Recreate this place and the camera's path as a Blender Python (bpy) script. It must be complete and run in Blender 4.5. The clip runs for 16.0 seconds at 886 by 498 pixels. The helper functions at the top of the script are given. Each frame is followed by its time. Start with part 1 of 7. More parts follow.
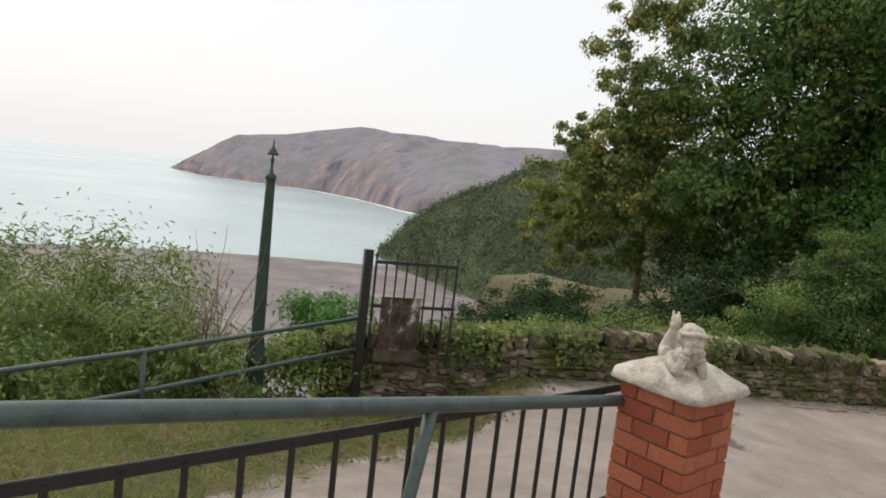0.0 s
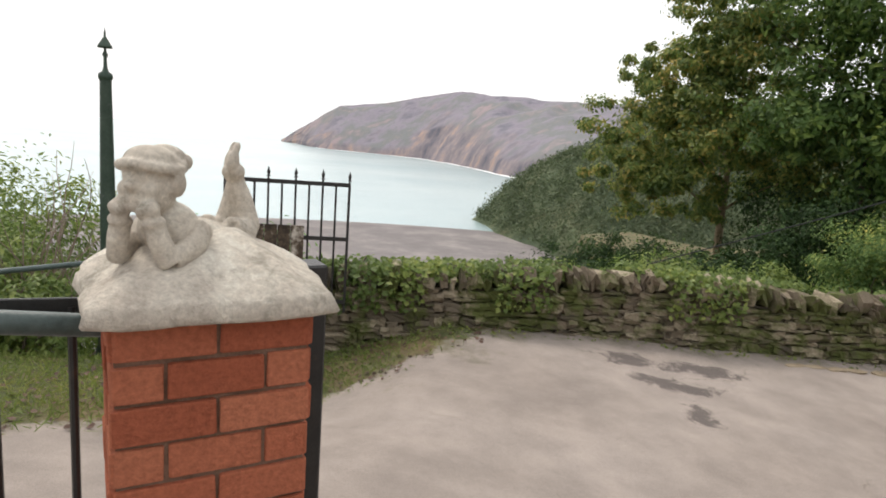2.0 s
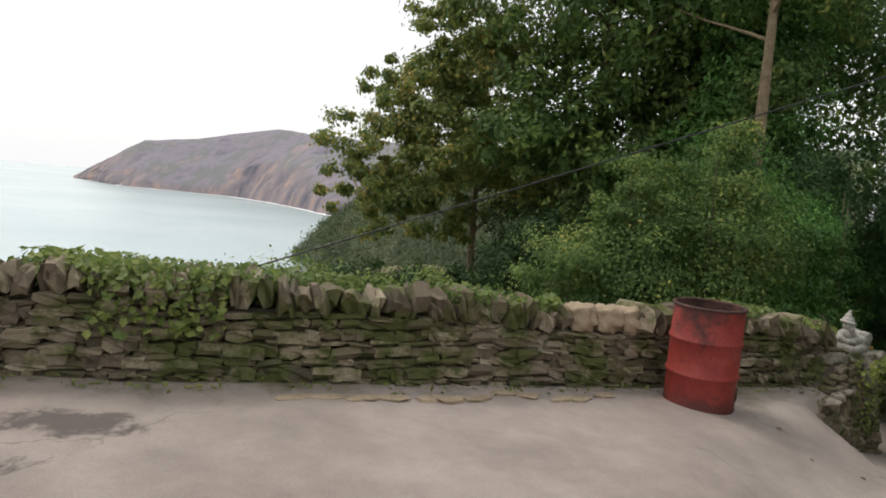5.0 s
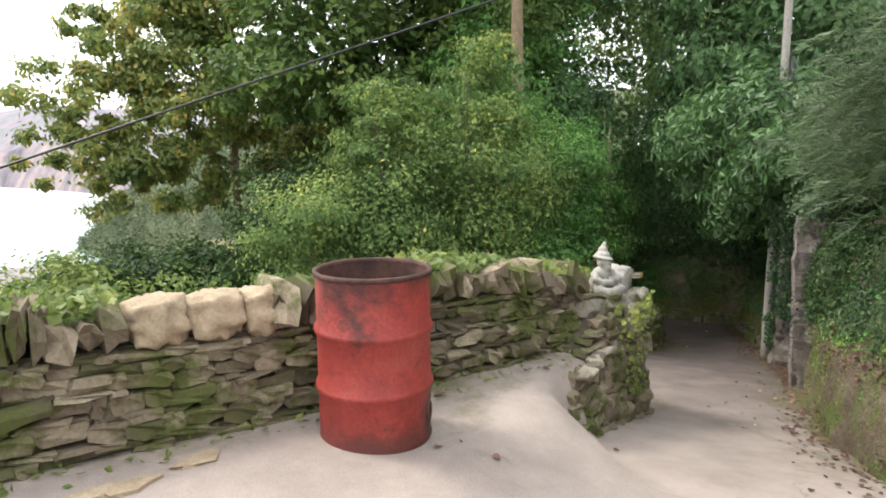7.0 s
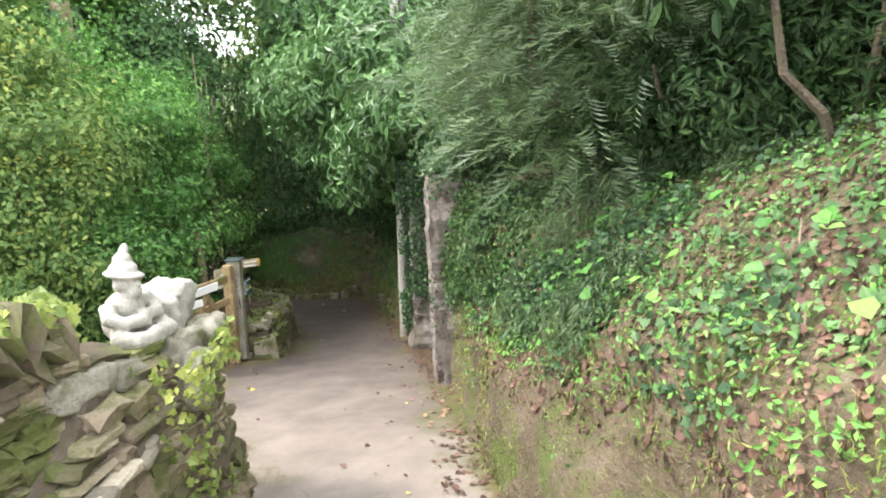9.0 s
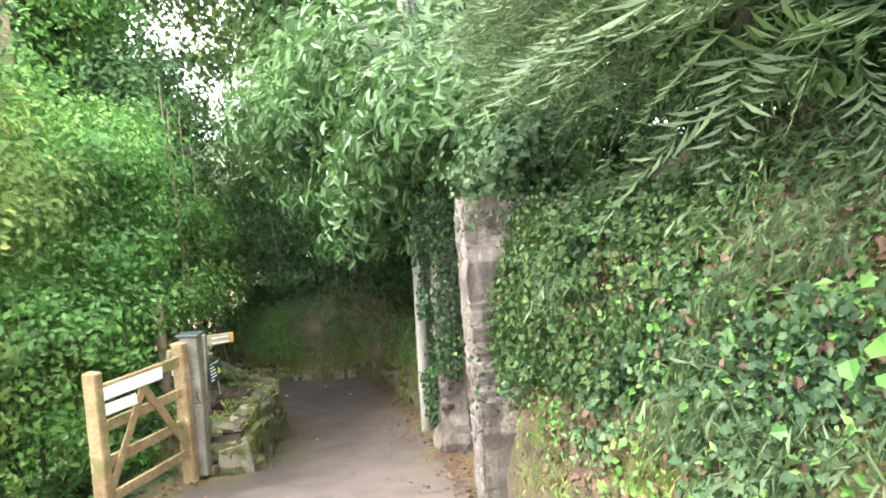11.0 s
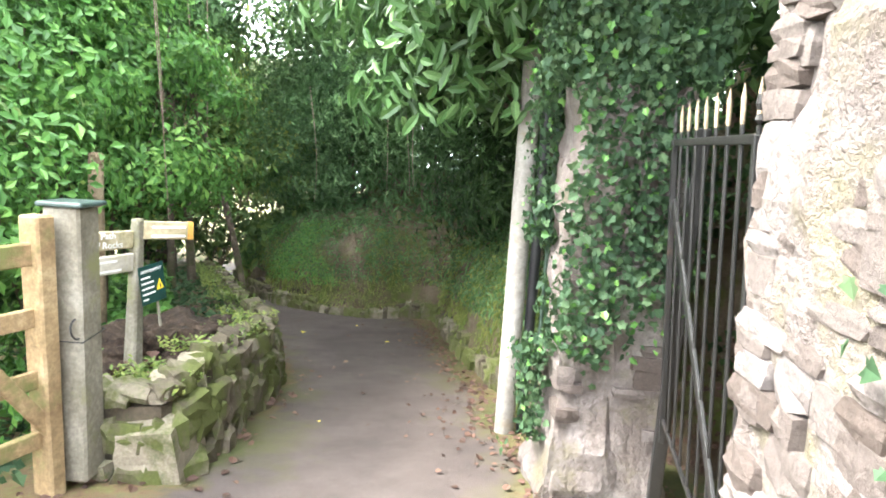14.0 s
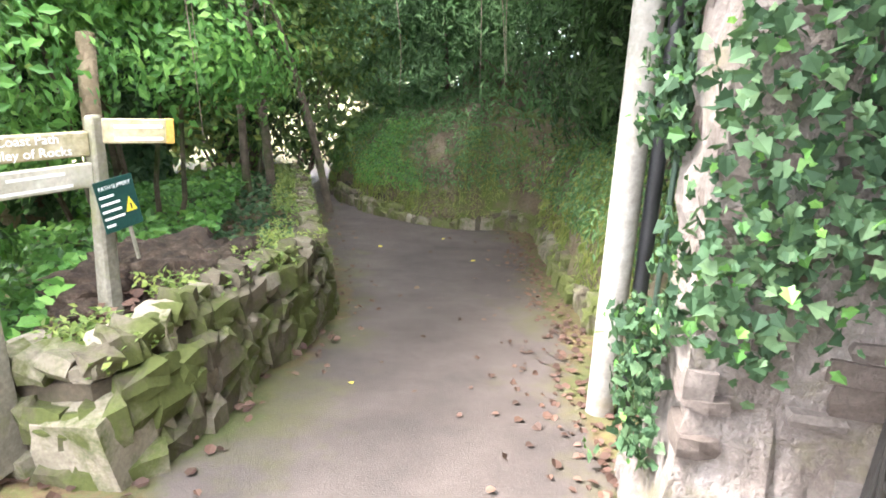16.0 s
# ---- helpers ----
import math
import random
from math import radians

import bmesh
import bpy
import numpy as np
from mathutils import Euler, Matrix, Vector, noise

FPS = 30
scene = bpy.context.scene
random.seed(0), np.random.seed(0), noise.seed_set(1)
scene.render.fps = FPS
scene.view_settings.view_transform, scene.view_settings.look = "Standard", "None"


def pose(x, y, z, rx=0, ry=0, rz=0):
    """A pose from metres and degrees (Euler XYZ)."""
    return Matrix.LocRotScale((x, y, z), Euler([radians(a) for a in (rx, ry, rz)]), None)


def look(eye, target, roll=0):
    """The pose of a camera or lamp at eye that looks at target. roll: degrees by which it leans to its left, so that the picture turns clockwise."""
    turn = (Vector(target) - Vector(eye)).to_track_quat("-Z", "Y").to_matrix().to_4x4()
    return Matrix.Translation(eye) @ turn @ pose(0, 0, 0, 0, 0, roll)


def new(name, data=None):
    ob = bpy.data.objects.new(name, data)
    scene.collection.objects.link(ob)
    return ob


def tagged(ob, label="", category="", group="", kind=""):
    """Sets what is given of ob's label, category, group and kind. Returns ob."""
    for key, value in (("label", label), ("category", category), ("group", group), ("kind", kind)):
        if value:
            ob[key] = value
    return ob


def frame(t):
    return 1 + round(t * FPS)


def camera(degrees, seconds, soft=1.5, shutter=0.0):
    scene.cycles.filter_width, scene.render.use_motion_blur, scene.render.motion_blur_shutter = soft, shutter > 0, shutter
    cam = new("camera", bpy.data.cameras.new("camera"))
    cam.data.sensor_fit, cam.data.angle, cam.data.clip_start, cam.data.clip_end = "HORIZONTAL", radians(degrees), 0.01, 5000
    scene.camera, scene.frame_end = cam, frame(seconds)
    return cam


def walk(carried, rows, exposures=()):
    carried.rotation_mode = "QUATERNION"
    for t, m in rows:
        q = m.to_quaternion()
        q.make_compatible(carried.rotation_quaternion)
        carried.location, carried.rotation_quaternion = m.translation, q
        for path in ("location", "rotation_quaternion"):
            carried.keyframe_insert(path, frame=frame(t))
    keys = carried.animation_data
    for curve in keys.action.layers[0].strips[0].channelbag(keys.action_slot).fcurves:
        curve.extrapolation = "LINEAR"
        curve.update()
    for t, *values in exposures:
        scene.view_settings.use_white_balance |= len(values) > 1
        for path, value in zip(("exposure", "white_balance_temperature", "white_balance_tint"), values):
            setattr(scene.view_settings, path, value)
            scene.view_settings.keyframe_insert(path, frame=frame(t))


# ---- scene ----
cam = camera(70.1, 16.0, soft=1.8)
METRES, EYE = 19.5, 1.55
ROWS = [
    (0.0, 0.0, 0.0, 0.0, 0.69, -6.0, -6.53),
    (0.5, 0.0302, 0.0213, -0.0078, -1.27, -11.42, -4.95),
    (1.0, 0.0556, 0.0467, -0.0132, 0.59, -12.46, -6.03),
    (1.5, 0.0852, 0.0696, -0.0194, 0.97, -10.99, -5.1),
    (2.0, 0.1069, 0.0942, -0.0251, 9.76, -10.02, -4.21),
    (2.5, 0.1373, 0.1135, -0.0303, 15.36, -7.81, -5.23),
    (3.0, 0.1673, 0.1329, -0.0362, 9.05, -6.35, -7.7),
    (3.5, 0.1935, 0.1567, -0.0418, 3.4, -4.55, -5.78),
    (4.0, 0.2192, 0.181, -0.0482, 1.45, -4.81, -5.91),
    (6.5, 0.3501, 0.316, -0.0674, -19.32, -7.22, 0.5),
    (7.0, 0.3759, 0.3394, -0.0699, -23.03, -8.14, 0.27),
    (7.5, 0.403, 0.3625, -0.0713, -31.55, -7.97, -1.77),
    (8.0, 0.4261, 0.3872, -0.0762, -35.01, -11.6, -0.1),
    (8.5, 0.4519, 0.4072, -0.0804, -44.98, -12.73, -0.87),
    (9.0, 0.4801, 0.427, -0.0813, -55.0, -11.2, 1.11),
    (9.5, 0.4999, 0.4483, -0.0847, -55.14, -9.31, 2.38),
    (12.0, 0.6077, 0.535, -0.1232, -54.28, -3.03, 1.3),
    (12.5, 0.6254, 0.5547, -0.1302, -54.29, -3.19, -0.25),
    (13.0, 0.6447, 0.5751, -0.1375, -52.01, -5.27, -0.68),
    (13.5, 0.6611, 0.5948, -0.1415, -50.08, -7.63, -3.33),
    (14.0, 0.6787, 0.6109, -0.146, -48.39, -9.8, -3.37),
    (14.5, 0.6993, 0.6235, -0.1519, -45.49, -14.43, -1.92),
    (15.0, 0.7145, 0.6363, -0.1548, -43.64, -19.38, -0.47),
    (15.5, 0.7282, 0.6427, -0.1543, -41.63, -16.91, 0.6),
    (16.0, 0.7347, 0.6462, -0.1548, -38.07, -19.35, -1.36),
]
walk(cam, [(t, pose(0, 0, EYE) @ pose(METRES * x, METRES * y, METRES * z, 90 + pitch, roll, yaw)) for t, x, y, z, yaw, pitch, roll in ROWS],
     [(0.0, -0.05, 6650, 10), (0.5, 0.24, 6650, 10), (1.0, 0.3, 6650, 10), (1.5, 0.3, 6650, 10), (2.0, 0.3, 6650, 10), (2.5, -0.1, 6600, 10), (3.0, -0.15, 6600, 10), (4.0, -0.05, 6600, 10), (6.5, 0.85, 6550, 10), (7.0, 1.4, 6500, 10), (7.5, 2.02, 6450, 8), (8.5, 2.32, 6400, 7), (9.5, 2.6, 6500, 8),
      (12.0, 3.4, 6400, 8), (14.0, 3.87, 6250, 9), (16.0, 4.16, 6250, 12)])

# ---------------------------------------------------------------- light
world = bpy.data.worlds.new("overcast_sky")
scene.world = world
world.use_nodes = True
wt = world.node_tree
sky = wt.nodes.new("ShaderNodeTexSky")
sky.sky_type, sky.sun_disc = "NISHITA", False
sky.sun_elevation, sky.sun_rotation = radians(52), radians(310)
sky.air_density, sky.dust_density, sky.altitude = 1.0, 6.0, 60
cloud = wt.nodes.new("ShaderNodeMix")
cloud.data_type = "RGBA"
cloud.inputs[0].default_value = 0.8
cloud.inputs[7].default_value = (9.2, 9.3, 9.5, 1)
wt.links.new(sky.outputs[0], cloud.inputs[6])
wt.links.new(cloud.outputs[2], wt.nodes["Background"].inputs[0])
wt.nodes["Background"].inputs[1].default_value = 0.12
sun = new("sun", bpy.data.lights.new("sun", "SUN"))
sun.data.energy, sun.data.angle, sun.data.color = 1.4, radians(14), (1.0, 0.96, 0.9)
sun.matrix_world = look((0, 0, 30), (18, -15, 0))


# ---------------------------------------------------------------- materials
def ramp(nt, fac, stops):
    r = nt.nodes.new("ShaderNodeValToRGB")
    el = r.color_ramp.elements
    while len(el) < len(stops):
        el.new(0.5)
    for e, (p, c) in zip(el, stops):
        e.position, e.color = p, (*c, 1)
    nt.links.new(fac, r.inputs[0])
    return r.outputs[0]


def noise_tex(nt, vec, scale, detail=6, rough=0.6, w=0.0):
    n = nt.nodes.new("ShaderNodeTexNoise")
    n.inputs["Scale"].default_value, n.inputs["Detail"].default_value, n.inputs["Roughness"].default_value = scale, detail, rough
    n.inputs["Distortion"].default_value = w
    nt.links.new(vec, n.inputs["Vector"])
    return n.outputs[0]


def mix(nt, fac, a, b, mode="MIX"):
    m = nt.nodes.new("ShaderNodeMix")
    m.data_type, m.blend_type = "RGBA", mode
    for sock, v in ((m.inputs[0], fac), (m.inputs[6], a), (m.inputs[7], b)):
        if isinstance(v, (int, float)):
            sock.default_value = v
        elif isinstance(v, tuple):
            sock.default_value = (*v, 1)
        else:
            nt.links.new(v, sock)
    return m.outputs[2]


def maths(nt, op, a, b=0.0, clamp=False):
    m = nt.nodes.new("ShaderNodeMath")
    m.operation, m.use_clamp = op, clamp
    for sock, v in ((m.inputs[0], a), (m.inputs[1], b)):
        if isinstance(v, (int, float)):
            sock.default_value = v
        else:
            nt.links.new(v, sock)
    return m.outputs[0]


def base(name, rough=0.8, metal=0.0, spec=0.4):
    m = bpy.data.materials.new(name)
    m.use_nodes = True
    nt = m.node_tree
    b = nt.nodes["Principled BSDF"]
    b.inputs["Roughness"].default_value, b.inputs["Metallic"].default_value = rough, metal
    b.inputs["Specular IOR Level"].default_value = spec
    return m, nt, b


def coords(nt, kind="Object"):
    return nt.nodes.new("ShaderNodeTexCoord").outputs[kind]


def place(nt):
    return nt.nodes.new("ShaderNodeNewGeometry").outputs["Position"]


def bump(nt, b, height, strength=0.4, dist=0.02):
    n = nt.nodes.new("ShaderNodeBump")
    n.inputs["Strength"].default_value, n.inputs["Distance"].default_value = strength, dist
    nt.links.new(height, n.inputs["Height"])
    nt.links.new(n.outputs[0], b.inputs["Normal"])


def surface(name, stops, scale, rough=0.85, metal=0.0, fine=None, bumps=0.4, dist=0.02, spec=0.35, stain=None, stain_scale=1.5, stain_at=(0.52, 0.66), world_space=True):
    """Colour from broad noise over a ramp, finer grain laid on it, stains with a shape of their own, and relief."""
    m, nt, b = base(name, rough, metal, spec)
    v = place(nt) if world_space else coords(nt)
    c = ramp(nt, noise_tex(nt, v, scale, 8, 0.65), stops)
    grain = noise_tex(nt, v, fine or scale * 9, 5, 0.7)
    c = mix(nt, 0.55, c, ramp(nt, grain, [(0.25, (0.35, 0.35, 0.35)), (0.5, (0.62, 0.62, 0.62)), (0.8, (1, 1, 1))]), "OVERLAY")
    if stain:
        f = ramp(nt, noise_tex(nt, v, stain_scale, 7, 0.7), [(stain_at[0], (0, 0, 0)), (stain_at[1], (1, 1, 1))])
        c = mix(nt, f, c, stain)
    nt.links.new(c, b.inputs["Base Color"])
    bump(nt, b, grain, bumps, dist)
    return m


def leaf_material(name, stops, rough=0.45, thin=0.35, spec=0.4):
    """Leaves that differ one by one, with light passing through the blade."""
    m, nt, b = base(name, rough, 0, spec)
    g = nt.nodes.new("ShaderNodeNewGeometry")
    big = noise_tex(nt, g.outputs["Position"], 0.7, 3)
    f = maths(nt, "ADD", maths(nt, "MULTIPLY", g.outputs["Random Per Island"], 0.6), maths(nt, "MULTIPLY", maths(nt, "SUBTRACT", big, 0.36), 1.25))
    c = ramp(nt, f, stops)
    c = mix(nt, 0.35, c, ramp(nt, noise_tex(nt, g.outputs["Position"], 60, 2), [(0.3, (0.4, 0.4, 0.4)), (0.7, (0.75, 0.75, 0.75))]), "OVERLAY")
    nt.links.new(c, b.inputs["Base Color"])
    t = nt.nodes.new("ShaderNodeBsdfTranslucent")
    nt.links.new(mix(nt, 0.2, c, (0.2, 0.36, 0.08)), t.inputs[0])
    s = nt.nodes.new("ShaderNodeMixShader")
    s.inputs[0].default_value = thin
    nt.links.new(b.outputs[0], s.inputs[1])
    nt.links.new(t.outputs[0], s.inputs[2])
    nt.links.new(s.outputs[0], nt.nodes["Material Output"].inputs[0])
    return m


def stone_material(name, stops, moss=0.45, scale=5.0):
    """Stones that differ one by one by Object Info's Random and per island, with grain, lichen and moss."""
    m, nt, b = base(name, 0.9, 0, 0.25)
    v = place(nt)
    oi = nt.nodes.new("ShaderNodeObjectInfo")
    g = nt.nodes.new("ShaderNodeNewGeometry")
    r = maths(nt, "FRACT", maths(nt, "ADD", oi.outputs["Random"], g.outputs["Random Per Island"]))
    c = ramp(nt, maths(nt, "ADD", maths(nt, "MULTIPLY", r, 0.75), maths(nt, "MULTIPLY", noise_tex(nt, v, scale, 6), 0.3)), stops)
    grain = noise_tex(nt, v, scale * 9, 6, 0.7)
    c = mix(nt, 0.65, c, ramp(nt, grain, [(0.25, (0.3, 0.3, 0.3)), (0.75, (0.8, 0.8, 0.8))]), "OVERLAY")
    f = ramp(nt, noise_tex(nt, v, 2.3, 8, 0.72), [(1.0 - moss, (0, 0, 0)), (min(1.12 - moss, 0.99), (1, 1, 1))])
    c = mix(nt, f, c, mix(nt, grain, (0.045, 0.056, 0.015), (0.13, 0.145, 0.045)))
    nt.links.new(c, b.inputs["Base Color"])
    bump(nt, b, grain, 0.7, 0.02)
    return m


M_wallstone = stone_material("wall_stone", [(0.1, (0.07, 0.058, 0.042)), (0.4, (0.14, 0.112, 0.08)), (0.65, (0.21, 0.17, 0.12)), (0.9, (0.33, 0.28, 0.2))], 0.545)
M_coping = stone_material("coping_stone", [(0.1, (0.14, 0.125, 0.1)), (0.5, (0.26, 0.225, 0.17)), (0.9, (0.4, 0.35, 0.27))], 0.46)
M_mossstone = stone_material("mossy_stone", [(0.1, (0.06, 0.05, 0.036)), (0.5, (0.12, 0.1, 0.072)), (0.9, (0.21, 0.185, 0.14))], 0.56)
M_palestone = surface("pale_limestone", [(0.3, (0.22, 0.165, 0.105)), (0.7, (0.36, 0.29, 0.2))], 6, 0.9, stain=(0.2, 0.16, 0.11), stain_scale=9, stain_at=(0.56, 0.7))
M_pier = surface("limewashed_rubble", [(0.3, (0.111, 0.0892, 0.0774)), (0.5, (0.17, 0.145, 0.131)), (0.7, (0.264, 0.238, 0.224))], 4.5, 0.92, fine=38, bumps=0.9, dist=0.04, stain=(0.17, 0.15, 0.1), stain_scale=3)
M_pierstone = stone_material("pier_stone", [(0.1, (0.075, 0.058, 0.048)), (0.4, (0.104, 0.085, 0.075)), (0.7, (0.138, 0.118, 0.107)), (0.95, (0.2, 0.18, 0.17))], 0.22, 7)
M_mortar = surface("earth_mortar", [(0.3, (0.035, 0.028, 0.02)), (0.7, (0.1, 0.08, 0.055))], 7, 0.95, stain=(0.05, 0.07, 0.015))
M_brick = stone_material("red_brick", [(0.1, (0.31, 0.0857, 0.0437)), (0.5, (0.372, 0.108, 0.0563)), (0.9, (0.435, 0.151, 0.0825))], 0.2, 9)
M_brickjoint = surface("brick_mortar", [(0.3, (0.13, 0.075, 0.05)), (0.7, (0.22, 0.13, 0.09))], 20, 0.95)
M_concrete = surface("weathered_concrete", [(0.3, (0.34, 0.29, 0.24)), (0.55, (0.5, 0.45, 0.38)), (0.75, (0.62, 0.57, 0.5))], 7, 0.9, fine=70, bumps=0.6, stain=(0.2, 0.18, 0.14), stain_scale=6, stain_at=(0.55, 0.72))
M_statue = surface("statue_stone", [(0.3, (0.34, 0.295, 0.245)), (0.55, (0.48, 0.43, 0.36)), (0.75, (0.58, 0.54, 0.47))], 12, 0.85, fine=90, bumps=0.4, stain=(0.2, 0.18, 0.14), stain_scale=16, stain_at=(0.56, 0.72))
M_statue_white = surface("statue_whitewash", [(0.3, (0.216, 0.2, 0.172)), (0.6, (0.32, 0.308, 0.276))], 12, 0.85, fine=90, bumps=0.4, stain=(0.32, 0.3, 0.22), stain_scale=14, stain_at=(0.55, 0.7))
M_paleledge = surface("lichened_ledge", [(0.3, (0.15, 0.135, 0.1)), (0.55, (0.25, 0.23, 0.185)), (0.75, (0.34, 0.32, 0.28))], 9, 0.9, fine=60, bumps=0.8, dist=0.03, stain=(0.1, 0.105, 0.04), stain_scale=6, stain_at=(0.5, 0.64))
M_pipe = surface("green_grey_paint", [(0.3, (0.03, 0.05, 0.045)), (0.7, (0.065, 0.09, 0.085))], 9, 0.38, fine=60, bumps=0.15, spec=0.5, stain=(0.13, 0.15, 0.15), stain_scale=7, stain_at=(0.6, 0.75))
M_iron = surface("black_iron_paint", [(0.3, (0.008, 0.008, 0.008)), (0.7, (0.02, 0.019, 0.018))], 14, 0.42, fine=80, bumps=0.2, spec=0.5, stain=(0.06, 0.035, 0.02), stain_scale=10, stain_at=(0.62, 0.75))
M_lamp = surface("green_cast_iron", [(0.3, (0.025, 0.045, 0.032)), (0.7, (0.05, 0.075, 0.055))], 8, 0.5, fine=60, bumps=0.2, stain=(0.1, 0.12, 0.11), stain_scale=6, stain_at=(0.6, 0.75))
M_drum = surface("red_drum_paint", [(0.3, (0.17, 0.02, 0.016)), (0.55, (0.23, 0.032, 0.024)), (0.75, (0.27, 0.06, 0.045))], 4, 0.55, fine=45, bumps=0.3, spec=0.4, stain=(0.03, 0.014, 0.012), stain_scale=2.3, stain_at=(0.5, 0.64), world_space=False)
M_drumscorch = surface("scorched_steel", [(0.3, (0.02, 0.012, 0.01)), (0.7, (0.09, 0.04, 0.03))], 8, 0.75, fine=50)
M_oldwood = surface("silvered_wood", [(0.3, (0.13, 0.115, 0.085)), (0.55, (0.195, 0.178, 0.14)), (0.75, (0.26, 0.24, 0.2))], 5, 0.85, fine=40, stain=(0.2, 0.2, 0.1), stain_scale=3.5)
M_brownwood = surface("oak_wood", [(0.3, (0.14, 0.09, 0.045)), (0.55, (0.24, 0.17, 0.09)), (0.75, (0.36, 0.28, 0.17))], 5, 0.8, fine=40, stain=(0.14, 0.15, 0.05), stain_scale=3.5)
M_armwood = surface("mossy_oak", [(0.3, (0.23, 0.186, 0.099)), (0.55, (0.345, 0.294, 0.187)), (0.75, (0.483, 0.429, 0.308))], 6, 0.85, fine=40, stain=(0.2, 0.2, 0.08), stain_scale=4)
M_polewood = surface("grey_pole_wood", [(0.3, (0.19, 0.172, 0.15)), (0.6, (0.275, 0.255, 0.23)), (0.8, (0.33, 0.315, 0.29))], 3, 0.85, fine=30, stain=(0.22, 0.17, 0.1), stain_scale=2.2, stain_at=(0.58, 0.72))
M_plastic = surface("black_plastic", [(0.3, (0.012, 0.012, 0.013)), (0.7, (0.025, 0.025, 0.027))], 9, 0.4, bumps=0.05)
M_bark = surface("bark", [(0.3, (0.05, 0.04, 0.028)), (0.7, (0.14, 0.11, 0.08))], 6, 0.95, fine=30, bumps=0.9, dist=0.05, stain=(0.06, 0.08, 0.02), stain_scale=2)
M_palebark = surface("pale_bark", [(0.3, (0.15, 0.11, 0.07)), (0.7, (0.3, 0.23, 0.15))], 6, 0.95, fine=30, bumps=0.9, dist=0.05)
M_twig = surface("dead_twig", [(0.3, (0.16, 0.12, 0.09)), (0.7, (0.3, 0.24, 0.19))], 9, 0.9)
M_sign_green = surface("dark_green_sign", [(0.3, (0.004, 0.03, 0.026)), (0.7, (0.008, 0.045, 0.038))], 9, 0.35, bumps=0.03)
M_white = surface("white_paint", [(0.3, (0.72, 0.72, 0.7)), (0.7, (0.84, 0.84, 0.82))], 9, 0.6, bumps=0.05)
M_yellow = surface("yellow_paint", [(0.3, (0.7, 0.5, 0.03)), (0.7, (0.8, 0.6, 0.05))], 9, 0.5, bumps=0.05)
M_soil = surface("dark_soil", [(0.35, (0.03, 0.02, 0.015)), (0.55, (0.075, 0.05, 0.036)), (0.7, (0.17, 0.125, 0.095))], 14, 0.95, fine=60, bumps=1.0, dist=0.04)
M_bankearth = surface("mossy_earth", [(0.3, (0.075, 0.055, 0.036)), (0.55, (0.13, 0.1, 0.066)), (0.75, (0.2, 0.16, 0.12))], 3.5, 0.95, fine=34, bumps=1.0, dist=0.05, stain=(0.1, 0.13, 0.03), stain_scale=2.2, stain_at=(0.48, 0.62))
M_ivy = leaf_material("ivy_leaf", [(0.0, (0.0178, 0.0375, 0.0217)), (0.45, (0.0415, 0.0822, 0.0391)), (0.75, (0.084, 0.1357, 0.0656)), (1.0, (0.1633, 0.2282, 0.1235))], 0.65, 0.25, 0.2)
M_fresh = leaf_material("fresh_green_leaf", [(0.0, (0.0418, 0.1118, 0.0293)), (0.5, (0.1014, 0.2413, 0.0557)), (1.0, (0.2622, 0.4655, 0.1061))], 0.45, 0.4)
M_bramble = leaf_material("bramble_leaf", [(0.0, (0.0407, 0.0789, 0.0246)), (0.45, (0.1029, 0.1744, 0.0523)), (0.72, (0.1992, 0.2726, 0.0785)), (0.9, (0.3807, 0.4045, 0.1046)), (1.0, (0.6129, 0.49, 0.1222))], 0.6, 0.4, 0.25)
M_laurel = leaf_material("laurel_leaf", [(0.0, (0.0213, 0.0525, 0.0167)), (0.5, (0.0663, 0.14, 0.0447)), (1.0, (0.1775, 0.3, 0.112))], 0.36, 0.3, 0.4)
M_yew = leaf_material("conifer_spray", [(0.0, (0.0306, 0.052, 0.0255)), (0.5, (0.0711, 0.1108, 0.0494)), (1.0, (0.1643, 0.2232, 0.1007))], 0.5, 0.3)
M_syc = leaf_material("sycamore_leaf", [(0.0, (0.0475, 0.0835, 0.0227)), (0.4, (0.1291, 0.186, 0.046)), (0.7, (0.2863, 0.2932, 0.0705)), (1.0, (0.6075, 0.4088, 0.1186))], 0.5, 0.4)
# dark evergreen green, with the shade of thickets and hollows put into it
M_dark = leaf_material("shaded_evergreen_leaf", [(0.0, (0.0091, 0.0196, 0.0069)), (0.5, (0.026, 0.054, 0.0178)), (1.0, (0.078, 0.13, 0.0386))], 0.6, 0.22, 0.18)
M_hedge = leaf_material("hedge_leaf", [(0.0, (0.0263, 0.0573, 0.0228)), (0.5, (0.0797, 0.1572, 0.0579)), (0.85, (0.1751, 0.2985, 0.121)), (1.0, (0.3137, 0.4647, 0.204))], 0.5, 0.35, 0.3)
M_scrub = leaf_material("scrub_leaf", [(0.0, (0.0745, 0.1168, 0.0314)), (0.5, (0.1648, 0.2236, 0.0577)), (1.0, (0.3473, 0.3737, 0.1012))], 0.5, 0.4)
M_dead = leaf_material("fallen_leaf", [(0.0, (0.0481, 0.0273, 0.0227)), (0.5, (0.0997, 0.0531, 0.0392)), (0.85, (0.176, 0.102, 0.074)), (1.0, (0.273, 0.187, 0.105))], 0.7, 0.15)
